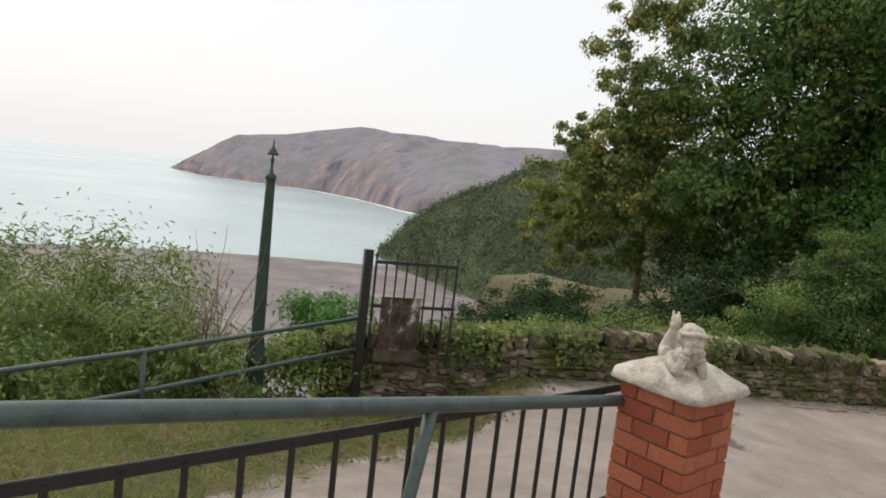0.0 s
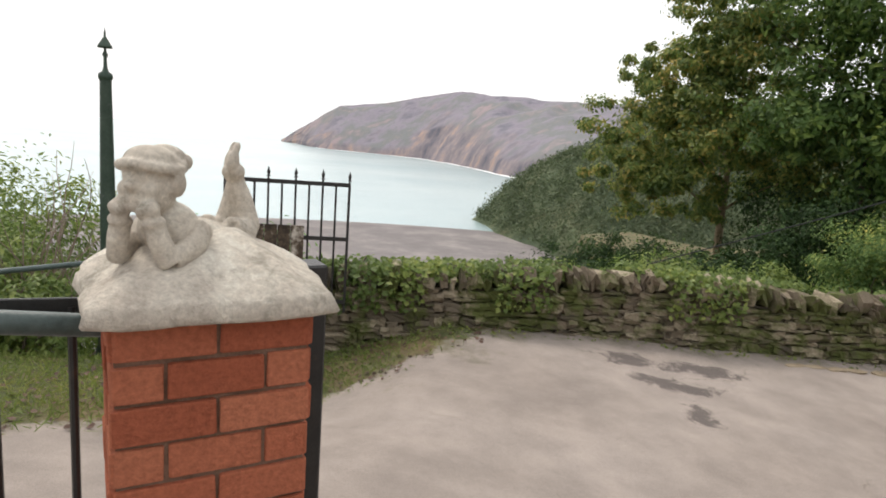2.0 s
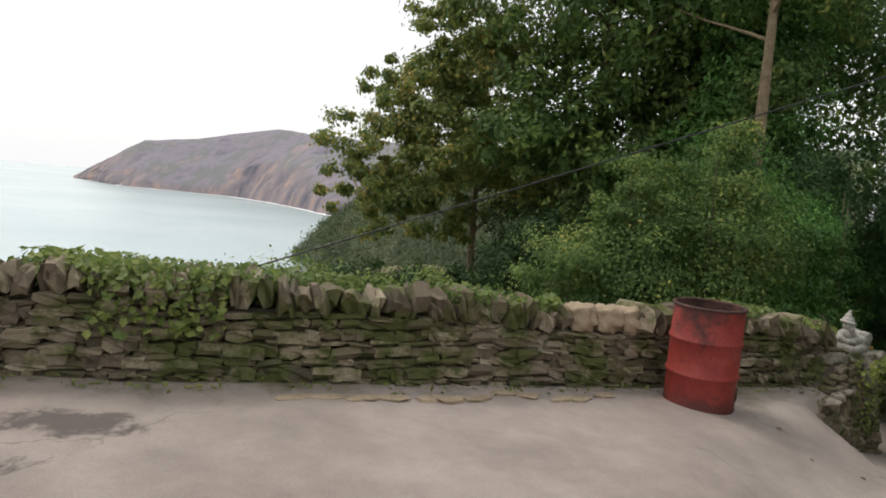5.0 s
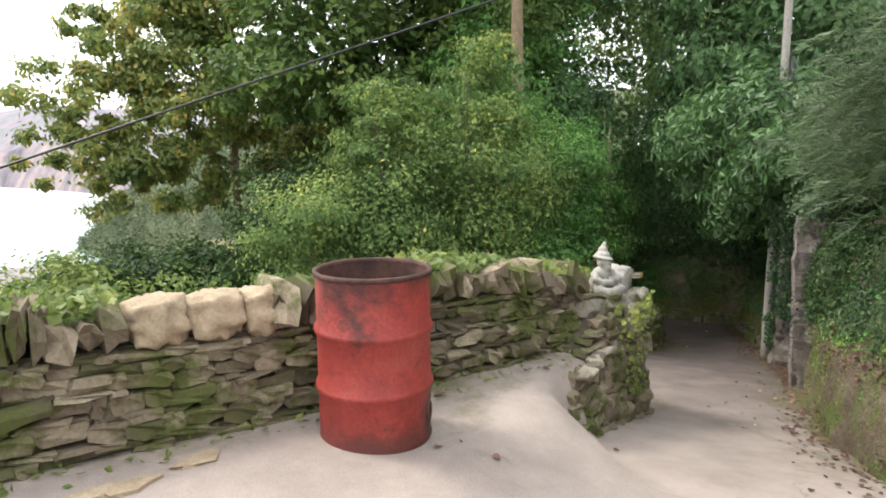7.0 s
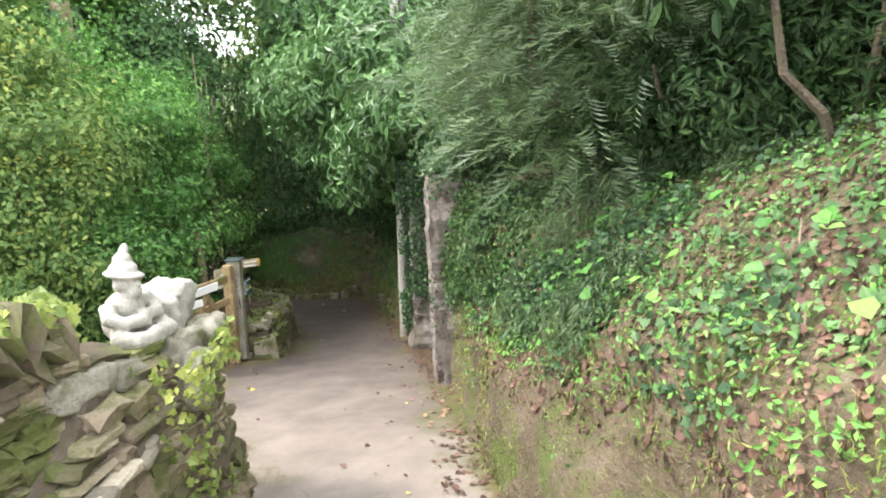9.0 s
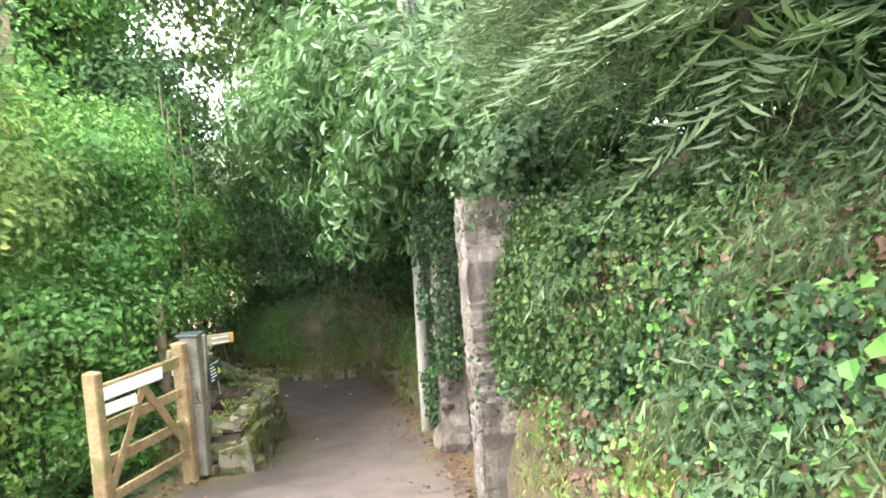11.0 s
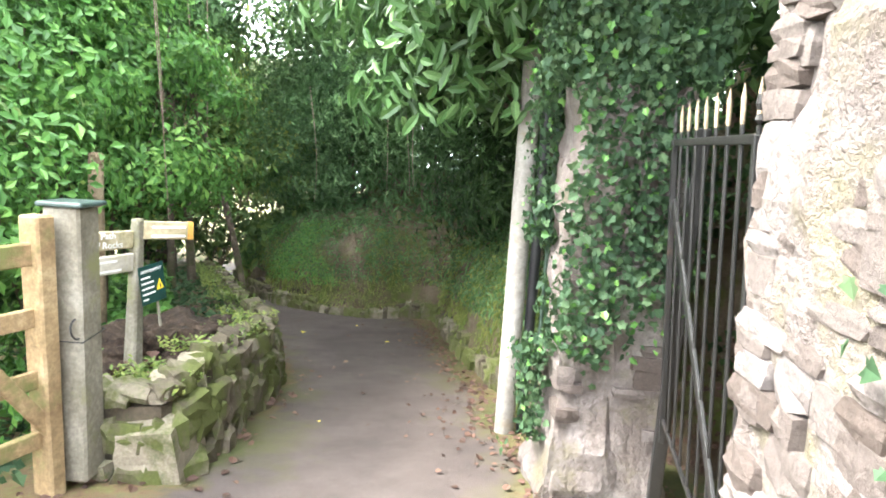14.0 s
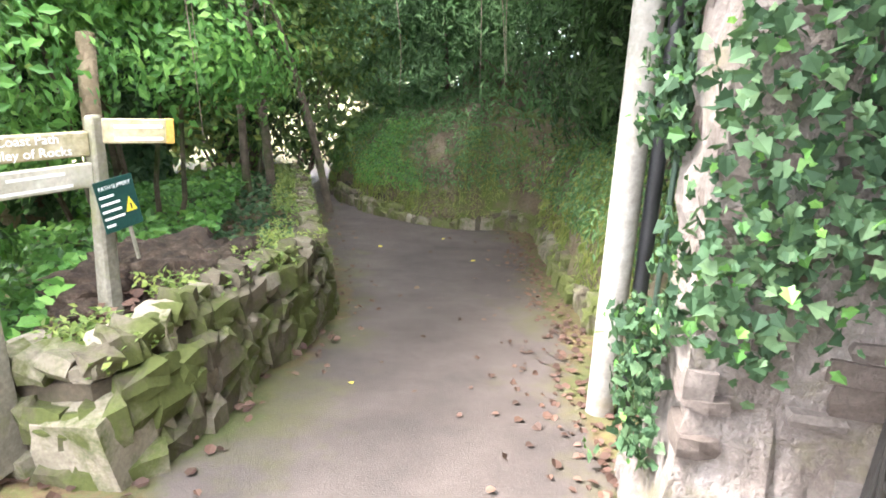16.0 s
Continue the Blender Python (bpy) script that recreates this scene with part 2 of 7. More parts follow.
# tone between evergreen and bramble, the wood's shade put into the colour
M_tree = leaf_material("shaded_tree_leaf", [(0.0, (0.033, 0.063, 0.0175)), (0.5, (0.0804, 0.1401, 0.0351)), (0.85, (0.183, 0.2487, 0.0561)), (1.0, (0.3105, 0.3206, 0.0675))], 0.55, 0.35, 0.25)
M_yleaf = leaf_material("yellow_leaf", [(0.0, (0.6, 0.4, 0.03)), (1.0, (0.75, 0.6, 0.12))], 0.5, 0.2)
# paler, greyer scrub leaf: distance haze is put into its colour
M_hazed_scrub = leaf_material("hazed_hillside_scrub", [(0.0, (0.055, 0.078, 0.04)), (0.5, (0.1, 0.128, 0.068)), (1.0, (0.18, 0.195, 0.11))], 0.7, 0.2)
M_grass = leaf_material("grass_blade", [(0.0, (0.09, 0.13, 0.03)), (0.5, (0.17, 0.21, 0.05)), (1.0, (0.33, 0.31, 0.1))], 0.6, 0.35)


def ground_material():
    """Worn tarmac where the attribute "tarmac" is high, litter and moss beside it, shingle on the beach below."""
    m, nt, b = base("ground_surface", 0.9, 0, 0.3)
    v = place(nt)
    at = nt.nodes.new("ShaderNodeAttribute")
    at.attribute_name = "tarmac"
    wob = maths(nt, "MULTIPLY", maths(nt, "SUBTRACT", noise_tex(nt, v, 3.5, 8, 0.7), 0.5), 0.7)
    d = maths(nt, "ADD", at.outputs["Fac"], wob)
    grit = noise_tex(nt, v, 130, 3, 0.7)
    broad = noise_tex(nt, v, 0.55, 6, 0.6)
    road = ramp(nt, broad, [(0.3, (0.25, 0.21, 0.185)), (0.5, (0.305, 0.26, 0.23)), (0.7, (0.36, 0.31, 0.278))])
    patch = ramp(nt, noise_tex(nt, v, 2.2, 7, 0.7), [(0.35, (0.36, 0.36, 0.36)), (0.65, (0.62, 0.6, 0.58))])
    road = mix(nt, 0.38, road, patch, "OVERLAY")
    road = mix(nt, 0.55, road, ramp(nt, grit, [(0.25, (0.32, 0.32, 0.32)), (0.75, (0.7, 0.7, 0.7))]), "OVERLAY")
    crack = nt.nodes.new("ShaderNodeTexVoronoi")
    crack.feature = "DISTANCE_TO_EDGE"
    crack.inputs["Scale"].default_value = 0.55
    warp = nt.nodes.new("ShaderNodeVectorMath")
    warp.operation = "ADD"
    nw = nt.nodes.new("ShaderNodeTexNoise")
    nw.inputs["Scale"].default_value, nw.inputs["Detail"].default_value = 1.7, 6
    nt.links.new(v, nw.inputs["Vector"])
    nt.links.new(v, warp.inputs[0])
    nt.links.new(nw.outputs["Color"], warp.inputs[1])
    nt.links.new(warp.outputs[0], crack.inputs["Vector"])
    gate_f = ramp(nt, noise_tex(nt, v, 0.8, 3), [(0.52, (0, 0, 0)), (0.6, (1, 1, 1))])
    cr = mix(nt, 1.0, ramp(nt, crack.outputs["Distance"], [(0.002, (1, 1, 1)), (0.007, (0, 0, 0))]), gate_f, "MULTIPLY")
    road = mix(nt, mix(nt, 1.0, cr, (0.45, 0.45, 0.45), "MULTIPLY"), road, (0.1, 0.085, 0.06))
    sp = nt.nodes.new("ShaderNodeSeparateXYZ")
    nt.links.new(v, sp.inputs[0])
    # lower path graded darker: damp tarmac, with shade put into the colour
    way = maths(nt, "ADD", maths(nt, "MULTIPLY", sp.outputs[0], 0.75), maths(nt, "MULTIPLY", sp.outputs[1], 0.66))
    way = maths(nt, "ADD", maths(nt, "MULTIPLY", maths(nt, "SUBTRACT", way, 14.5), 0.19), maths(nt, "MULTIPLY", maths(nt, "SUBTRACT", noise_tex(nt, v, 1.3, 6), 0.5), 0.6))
    damp_shaded = mix(nt, 0.6, ramp(nt, broad, [(0.3, (0.07, 0.057, 0.052)), (0.7, (0.115, 0.094, 0.086))]), patch, "OVERLAY")
    damp_shaded = mix(nt, 0.5, damp_shaded, ramp(nt, grit, [(0.25, (0.3, 0.3, 0.3)), (0.75, (0.72, 0.72, 0.72))]), "OVERLAY")
    road = mix(nt, maths(nt, "ADD", way, 0.0, True), road, damp_shaded)
    # dark tar blotch with paler scuffs beside it
    blot = None
    for cx, cy, rx, ry in ((3.1, 8.02, 0.42, 0.2), (3.75, 8.1, 0.36, 0.17), (3.4, 7.52, 0.42, 0.16), (3.47, 6.88, 0.13, 0.26)):
        ex = maths(nt, "DIVIDE", maths(nt, "SUBTRACT", sp.outputs[0], cx), rx)
        ey = maths(nt, "DIVIDE", maths(nt, "SUBTRACT", sp.outputs[1], cy), ry)
        rr = maths(nt, "SQRT", maths(nt, "ADD", maths(nt, "MULTIPLY", ex, ex), maths(nt, "MULTIPLY", ey, ey)))
        blot = rr if blot is None else maths(nt, "MINIMUM", blot, rr)
    blot = maths(nt, "ADD", blot, maths(nt, "MULTIPLY", maths(nt, "SUBTRACT", noise_tex(nt, v, 4.5, 8, 0.7, 0.6), 0.5), 4.2))
    road = mix(nt, ramp(nt, blot, [(0.5, (0.8, 0.8, 0.8)), (1.35, (0, 0, 0))]), road, (0.085, 0.07, 0.066))
    moss_n = noise_tex(nt, v, 1.4, 7, 0.7)
    edge = maths(nt, "MULTIPLY", maths(nt, "SUBTRACT", 1.1, at.outputs["Fac"]), 0.5)
    mossf = ramp(nt, maths(nt, "ADD", moss_n, maths(nt, "MULTIPLY", edge, 0.62)), [(0.6, (0, 0, 0)), (0.78, (0.75, 0.75, 0.75))])
    road = mix(nt, mossf, road, mix(nt, grit, (0.07, 0.07, 0.03), (0.14, 0.13, 0.06)))
    litter = ramp(nt, noise_tex(nt, v, 14, 8, 0.75), [(0.3, (0.07, 0.045, 0.028)), (0.48, (0.15, 0.1, 0.055)), (0.6, (0.13, 0.13, 0.045)), (0.75, (0.3, 0.22, 0.13))])
    green = ramp(nt, noise_tex(nt, v, 5, 8, 0.75), [(0.3, (0.045, 0.055, 0.02)), (0.7, (0.11, 0.12, 0.042))])
    litter = mix(nt, ramp(nt, noise_tex(nt, v, 1.1, 5), [(0.42, (0, 0, 0)), (0.58, (1, 1, 1))]), litter, green)
    shingle = ramp(nt, noise_tex(nt, v, 0.05, 9, 0.7), [(0.3, (0.15, 0.13, 0.13)), (0.5, (0.2, 0.18, 0.175)), (0.7, (0.3, 0.27, 0.25))])
    low = ramp(nt, maths(nt, "ADD", maths(nt, "MULTIPLY", sp.outputs[2], -0.04), -0.75), [(0.48, (0, 0, 0)), (0.56, (1, 1, 1))])
    land = mix(nt, low, litter, shingle)
    f = ramp(nt, d, [(0.45, (0, 0, 0)), (0.55, (1, 1, 1))])
    nt.links.new(mix(nt, f, land, road), b.inputs["Base Color"])
    bump(nt, b, mix(nt, f, noise_tex(nt, v, 25, 7, 0.75), mix(nt, 0.5, grit, noise_tex(nt, v, 9, 6))), 0.55, 0.03)
    return m


def hill_material():
    m, nt, b = base("hazed_moorland_and_cliff", 0.95, 0, 0.1)
    v = place(nt)
    mp = nt.nodes.new("ShaderNodeMapping")
    mp.inputs["Scale"].default_value = (1, 1, 0.35)
    nt.links.new(v, mp.inputs[0])
    n = noise_tex(nt, mp.outputs[0], 0.012, 9, 0.68)
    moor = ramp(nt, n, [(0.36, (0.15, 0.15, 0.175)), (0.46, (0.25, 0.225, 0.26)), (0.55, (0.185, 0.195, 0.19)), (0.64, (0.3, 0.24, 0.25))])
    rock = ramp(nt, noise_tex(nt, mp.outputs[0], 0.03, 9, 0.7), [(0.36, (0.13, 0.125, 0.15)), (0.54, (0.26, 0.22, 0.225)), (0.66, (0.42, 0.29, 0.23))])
    g = nt.nodes.new("ShaderNodeNewGeometry")
    s = nt.nodes.new("ShaderNodeSeparateXYZ")
    nt.links.new(g.outputs["Normal"], s.inputs[0])
    f = ramp(nt, maths(nt, "ADD", s.outputs[2], maths(nt, "MULTIPLY", maths(nt, "SUBTRACT", n, 0.5), 0.6)), [(0.6, (1, 1, 1)), (0.8, (0, 0, 0))])
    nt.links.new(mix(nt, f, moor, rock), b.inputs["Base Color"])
    # aerial haze is put into the base colours above, paler and bluer
    return m


def sea_material():
    m, nt, b = base("sea_water", 0.22, 0, 0.5)
    v = place(nt)
    c = ramp(nt, noise_tex(nt, v, 0.004, 6, 0.6), [(0.35, (0.36, 0.47, 0.48)), (0.65, (0.46, 0.56, 0.56))])
    nt.links.new(c, b.inputs["Base Color"])
    bump(nt, b, noise_tex(nt, v, 0.35, 8, 0.7), 0.35, 0.6)
    return m


M_ground, M_hill, M_sea = ground_material(), hill_material(), sea_material()
# green raised and greyed, so distance haze sits in the hillside's colour
M_green_hill = surface("green_hillside", [(0.3, (0.0574, 0.0808, 0.0473)), (0.5, (0.0978, 0.124, 0.0675)), (0.7, (0.161, 0.167, 0.0945))], 0.06, 0.95, fine=0.7, bumps=1.0, dist=1.0)
M_foam = surface("foam", [(0.3, (0.7, 0.72, 0.72)), (0.7, (0.85, 0.86, 0.86))], 0.2, 0.8)


# ---------------------------------------------------------------- building helpers
rng = np.random.default_rng(7)


def arrays(name, V, F, material, parent=None, label="", smooth=False):
    """One mesh object from vertex and face arrays (all faces of one size)."""
    V, F = np.asarray(V, np.float32), np.asarray(F, np.int32)
    me = bpy.data.meshes.new(name)
    n, k = F.shape
    me.vertices.add(len(V))
    me.vertices.foreach_set("co", V.ravel())
    me.loops.add(n * k)
    me.loops.foreach_set("vertex_index", F.ravel())
    me.polygons.add(n)
    me.polygons.foreach_set("loop_start", np.arange(0, n * k, k, dtype=np.int32))
    me.polygons.foreach_set("use_smooth", np.full(n, smooth))
    me.update(calc_edges=True)
    me.materials.append(material)
    ob = new(name, me)
    ob.parent = parent
    if label:
        ob["label"] = label
    return ob


def part(name, bm, material, parent=None, label="", smooth=False):
    """A bmesh as one mesh object under a thing or a part."""
    me = bpy.data.meshes.new(name)
    for f in bm.faces:
        f.smooth = smooth
    bm.to_mesh(me)
    bm.free()
    me.materials.append(material)
    ob = new(name, me)
    ob.parent = parent
    if label:
        ob["label"] = label
    return ob


def empty(name, m, label, category, group="", kind=""):
    ob = new(name)
    ob.matrix_world = m
    return tagged(ob, label, category, group, kind)


def box(bm, c, size, m=Matrix(), bevel=0.0, jitter=0.0):
    """A bevelled box of that size round c, added to bm."""
    r = bmesh.ops.create_cube(bm, size=1, matrix=m @ Matrix.Translation(c) @ Matrix.Diagonal((*size, 1)))
    if jitter:
        for v in r["verts"]:
            v.co += Vector(rng.uniform(-jitter, jitter, 3))
    if bevel:
        es = list({e for v in r["verts"] for e in v.link_edges})
        bmesh.ops.bevel(bm, geom=es, offset=bevel, segments=1, affect="EDGES", profile=0.5)
    return bm


def tube_arrays(pts, radii, sides=8):
    pts, V, F = [Vector(p) for p in pts], [], []
    a = None
    for i, p in enumerate(pts):
        d = (pts[min(i + 1, len(pts) - 1)] - pts[max(i - 1, 0)]).normalized()
        a = d.orthogonal().normalized() if a is None else (a - d * a.dot(d)).normalized()
        b = d.cross(a)
        for k in range(sides):
            t = 2 * math.pi * k / sides
            V.append(p + (a * math.cos(t) + b * math.sin(t)) * radii[i])
    for i in range(len(pts) - 1):
        for k in range(sides):
            F.append((i * sides + k, i * sides + (k + 1) % sides, (i + 1) * sides + (k + 1) % sides, (i + 1) * sides + k))
    return np.array([tuple(v) for v in V]), np.array(F)


def tube(bm, pts, radii, sides=10, caps=True):
    if isinstance(radii, (int, float)):
        radii = [radii] * len(pts)
    V, F = tube_arrays(pts, radii, sides)
    vs = [bm.verts.new(v) for v in V]
    for f in F:
        bm.faces.new([vs[i] for i in f])
    if caps:
        bm.faces.new(vs[:sides][::-1])
        bm.faces.new(vs[-sides:])
    return bm


def lathe(bm, prof, sides=32, m=Matrix()):
    """A surface turned about z from (radius, height) pairs."""
    rings = []
    for r, z in prof:
        rings.append([bm.verts.new(m @ Vector((r * math.cos(2 * math.pi * k / sides), r * math.sin(2 * math.pi * k / sides), z))) for k in range(sides)])
    for a, b in zip(rings, rings[1:]):
        for k in range(sides):
            bm.faces.new((a[k], a[(k + 1) % sides], b[(k + 1) % sides], b[k]))
    return bm


LEAF = {
    "blade": (np.array([(0, 0, 0), (0.42, 0.26, 0.07), (1, 0, -0.06), (0.42, -0.26, 0.07)]), np.array([(0, 1, 2), (0, 2, 3)])),
    "long": (np.array([(0, 0, 0), (0.45, 0.15, 0.05), (1, 0, -0.12), (0.45, -0.15, 0.05)]), np.array([(0, 1, 2), (0, 2, 3)])),
    "laurel": (np.array([(0, 0, 0), (0.28, 0.15, 0.03), (0.7, 0.15, 0.0), (1, 0, -0.12), (0.7, -0.15, 0.0), (0.28, -0.15, 0.03)]), np.array([(0, 2, 1), (0, 3, 2), (0, 4, 3), (0, 5, 4)])),
    "spray": (np.array([(0, 0, 0), (0.5, 0.07, 0.02), (1, 0, -0.1), (0.5, -0.07, 0.02)]), np.array([(0, 1, 2), (0, 2, 3)])),
    "ivy": (np.array([(0, 0, 0.02), (-0.08, 0.34, 0.1), (0.34, 0.26, 0.1), (0.36, 0.5, 0.14), (0.95, 0, -0.12), (0.36, -0.5, 0.14), (0.34, -0.26, 0.1), (-0.08, -0.34, 0.1)]),
            np.array([(0, 2, 1), (0, 4, 3), (0, 5, 4), (0, 7, 6)])),
    "round": (np.array([(0, 0, 0), (0.15, 0.4, 0.11), (0.65, 0.42, 0.1), (1, 0, -0.1), (0.65, -0.42, 0.1), (0.15, -0.4, 0.11)]),
              np.array([(0, 2, 1), (0, 3, 2), (0, 4, 3), (0, 5, 4)])),
    "grass": (np.array([(0, 0.03, 0), (0, -0.03, 0), (0.6, 0.02, 0.1), (1, 0, -0.05)]), np.array([(0, 1, 2), (0, 2, 3)])),
}


def unit(a):
    return a / np.maximum(np.linalg.norm(a, axis=1, keepdims=True), 1e-6)


def leaves(name, P, N, size, shape, material, parent=None, droop=0.4, along=None, label=""):
    """Many leaves in one mesh: places P, blade normals N, sizes, tips hanging by droop or pointing along."""
    P, N = np.asarray(P, float), unit(np.asarray(N, float))
    size = np.broadcast_to(size, len(P))
    t = rng.normal(size=P.shape) if along is None else np.asarray(along) + rng.normal(size=P.shape) * 0.35
    t[:, 2] -= droop
    t = unit(t - N * (t * N).sum(1, keepdims=True))
    b = np.cross(N, t)
    T, F = LEAF[shape]
    V = P[:, None] + size[:, None, None] * (T[None, :, 0:1] * t[:, None] + T[None, :, 1:2] * b[:, None] + T[None, :, 2:3] * N[:, None])
    FF = (F[None] + (np.arange(len(P)) * len(T))[:, None, None]).reshape(-1, 3)
    return arrays(name, V.reshape(-1, 3), FF, material, parent, label)


def clump_points(blobs, n, clumps=40, spread=0.22, up=0.45, low=-0.6):
    """Points and normals in leafy clumps over the outsides of blobs (x, y, z, rx, ry, rz): an uneven crown with gaps."""
    blobs = np.array(blobs, float)
    w = (blobs[:, 3:6].prod(1)) ** 0.66
    which = rng.choice(len(blobs), size=clumps * len(blobs), p=w / w.sum())
    d = unit(rng.normal(size=(len(which), 3)))
    d[:, 2] = np.where(d[:, 2] < low, -d[:, 2], d[:, 2])
    r = rng.uniform(0.45, 1.2, len(which))
    c = blobs[which, :3] + d * r[:, None] * blobs[which, 3:6]
    cs = spread * blobs[which, 3:6].mean(1) * rng.uniform(0.5, 1.5, len(which))
    k = rng.integers(0, len(which), n)
    off = rng.normal(size=(n, 3)) * np.array([1, 1, 0.6])
    P = c[k] + off * cs[k][:, None]
    N = unit(off + d[k] * 0.9 + np.array([0, 0, up]) + rng.normal(size=(n, 3)) * 0.5)
    return P, N


# ---------------------------------------------------------------- the lie of the land
S_AT = [-30, 0, 2.5, 5.5, 8, 9.2, 13, 15.8, 17.5, 19, 21.5, 24.2, 34, 60]
S_Z = [2.4, 0, -0.32, -0.9, -1.06, -1.25, -1.55, -2.2, -2.5, -2.77, -3.18, -3.66, -5.0, -8]
EDGE = np.array([(-60, -40), (-6, 2.6), (-2.6, 5.6), (-1.1, 7.1), (-0.2, 7.6), (0.5, 7.9), (2.1, 8.65), (3.3, 9.0), (4.9, 9.35), (6.7, 9.9), (9.4, 10.7), (10.9, 11.2), (11.5, 11.8),
                 (12.3, 13.0), (13.6, 14.75), (14.2, 15.05), (14.55, 14.75), (15.05, 15.07), (15.45, 15.5), (15.88, 15.87), (16.35, 16.42), (16.7, 17.12), (17.2, 18.22), (17.6, 19.12), (18.35, 20.6), (19.2, 22.8), (21, 27), (60, 60)])
BANK = np.array([(8.6, -6), (9.3, 3), (9.9, 5.5), (10.5, 7.2), (11.1, 8.5), (11.62, 9.2), (12.49, 10.28), (13.4, 11.1), (14.1, 11.7), (15.0, 12.52), (15.9, 13.5), (16.75, 14.5), (17.65, 15.4), (18.3, 16.2), (19.2, 17.25), (20.3, 18.6)])


def smooth(a, lo, hi):
    t = np.clip((a - lo) / (hi - lo), 0, 1)
    return t * t * (3 - 2 * t)


def lie(x, y):
    """Height of the road and terrace."""
    x, y = np.asarray(x, float), np.asarray(y, float)
    s, n = 0.75 * x + 0.66 * y, -0.66 * x + 0.75 * y
    p = np.interp(s, S_AT, S_Z) - 0.17 * np.maximum(0, n - 2.3) * smooth(1.8 - x, 0, 1.2)
    terrace = -0.72 - 0.052 * x - 0.01 * y - 0.33 * np.maximum(0, 1.2 - x) - 3.0 * smooth(1.17 - n, 0, 0.08) * smooth(x, 9.5, 10.2) - 0.3 * np.maximum(0, 1.3 - n) - 4 * smooth(x, 11.2, 11.6)
    return np.maximum(p, terrace)


def away(x, y, line):
    """Distance to a line of points."""
    best = np.full(np.shape(x), 1e9)
    for (ax, ay), (bx, by) in zip(line, line[1:]):
        t = np.clip(((x - ax) * (bx - ax) + (y - ay) * (by - ay)) / ((bx - ax) ** 2 + (by - ay) ** 2), 0, 1)
        best = np.minimum(best, np.hypot(x - ax - t * (bx - ax), y - ay - t * (by - ay)))
    return best


SEA = -40.0


def land(x, y):
    """Height of the ground sheet everywhere."""
    x, y = np.asarray(x, float), np.asarray(y, float)
    out = np.where(y > np.interp(x, EDGE[:, 0], EDGE[:, 1]), away(x, y, EDGE), 0.0)
    k = np.interp(x, [-12, 0, 3, 6, 20, 40], [0.55, 0.5, 0.4, 0.14, 0.1, 0.05])
    raised = 0.42 * smooth(out, 0.02, 0.35) * smooth(x, 14.25, 14.75) * smooth(30 - x, 0, 6)
    sunk = -0.35 * smooth(out, 0.1, 0.8) * (1 - smooth(x, 13.2, 14.2))
    z = lie(x, y) + raised + sunk - k * np.minimum(out, 45) - 0.5 * np.maximum(out - 45, 0)
    r = np.hypot(x - 2, y - 2)
    beach = -37.2 - 2.8 * (r - 90) / 200
    return np.maximum(z, np.maximum(beach, -44) - np.where(r < 60, 30, 0))


def spaced(lo, hi, step, far):
    a = np.arange(lo, hi + step / 2, step)
    g = step * 1.17 ** np.arange(1, 60)
    out = np.cumsum(g)
    out = out[out < far]
    return np.concatenate([lo - out[::-1] - 0, a, hi + out])


gx, gy = spaced(-6, 20, 0.165, 4700), spaced(-5, 22, 0.165, 4700)
GX, GY = np.meshgrid(gx, gy, indexing="ij")
GZ = land(GX, GY)
near = (np.abs(GX) < 60) & (np.abs(GY) < 60)
wob = np.array([noise.noise(Vector((x * 0.9, y * 0.9, 0))) for x, y in zip(GX[near], GY[near])])
GZ[near] += 0.02 * wob
ni, nj = GX.shape
idx = np.arange(ni * nj).reshape(ni, nj)
F = np.stack([idx[:-1, :-1], idx[1:, :-1], idx[1:, 1:], idx[:-1, 1:]], -1).reshape(-1, 4)
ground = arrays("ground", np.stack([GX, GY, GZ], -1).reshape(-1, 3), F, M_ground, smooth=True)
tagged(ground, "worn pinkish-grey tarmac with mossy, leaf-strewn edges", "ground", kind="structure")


def verge_in(x, y):
    """How far inside the drive's ragged seaward edge."""
    return np.where(y < 8.6, x - np.interp(y, [-40, 0.5, 3.1, 4.0, 4.8, 5.9, 6.7, 7.6, 8.6], [-12, -2.2, -1.2, -0.85, -0.35, 0.1, 0.75, 1.3, 1.8]), 9.0)


inside = np.where(GY < np.interp(GX, EDGE[:, 0], EDGE[:, 1]), 1, -1) * away(GX, GY, EDGE) - 0.12
inside = np.minimum(inside, verge_in(GX, GY) * 0.8)
right = np.where(GY > np.interp(GX, BANK[:, 0], BANK[:, 1]), 1, -1) * away(GX, GY, BANK)
attr = ground.data.attributes.new("tarmac", "FLOAT", "POINT")
attr.data.foreach_set("value", np.clip(np.minimum(inside, right) + 0.5, -1, 2).astype(np.float32).ravel())

# the sea, its surf and the far shore
bm = bmesh.new()
bmesh.ops.create_grid(bm, x_segments=40, y_segments=40, size=4700, matrix=Matrix.Translation((0, 0, SEA)))
tagged(part("water", bm, M_sea), "pale milky blue-green sea in the bay", "water", kind="structure")


def polar(az, d, z, c=(3.0, 2.5)):
    a = radians(az)
    return c[0] + d * math.sin(a), c[1] + d * math.cos(a), z


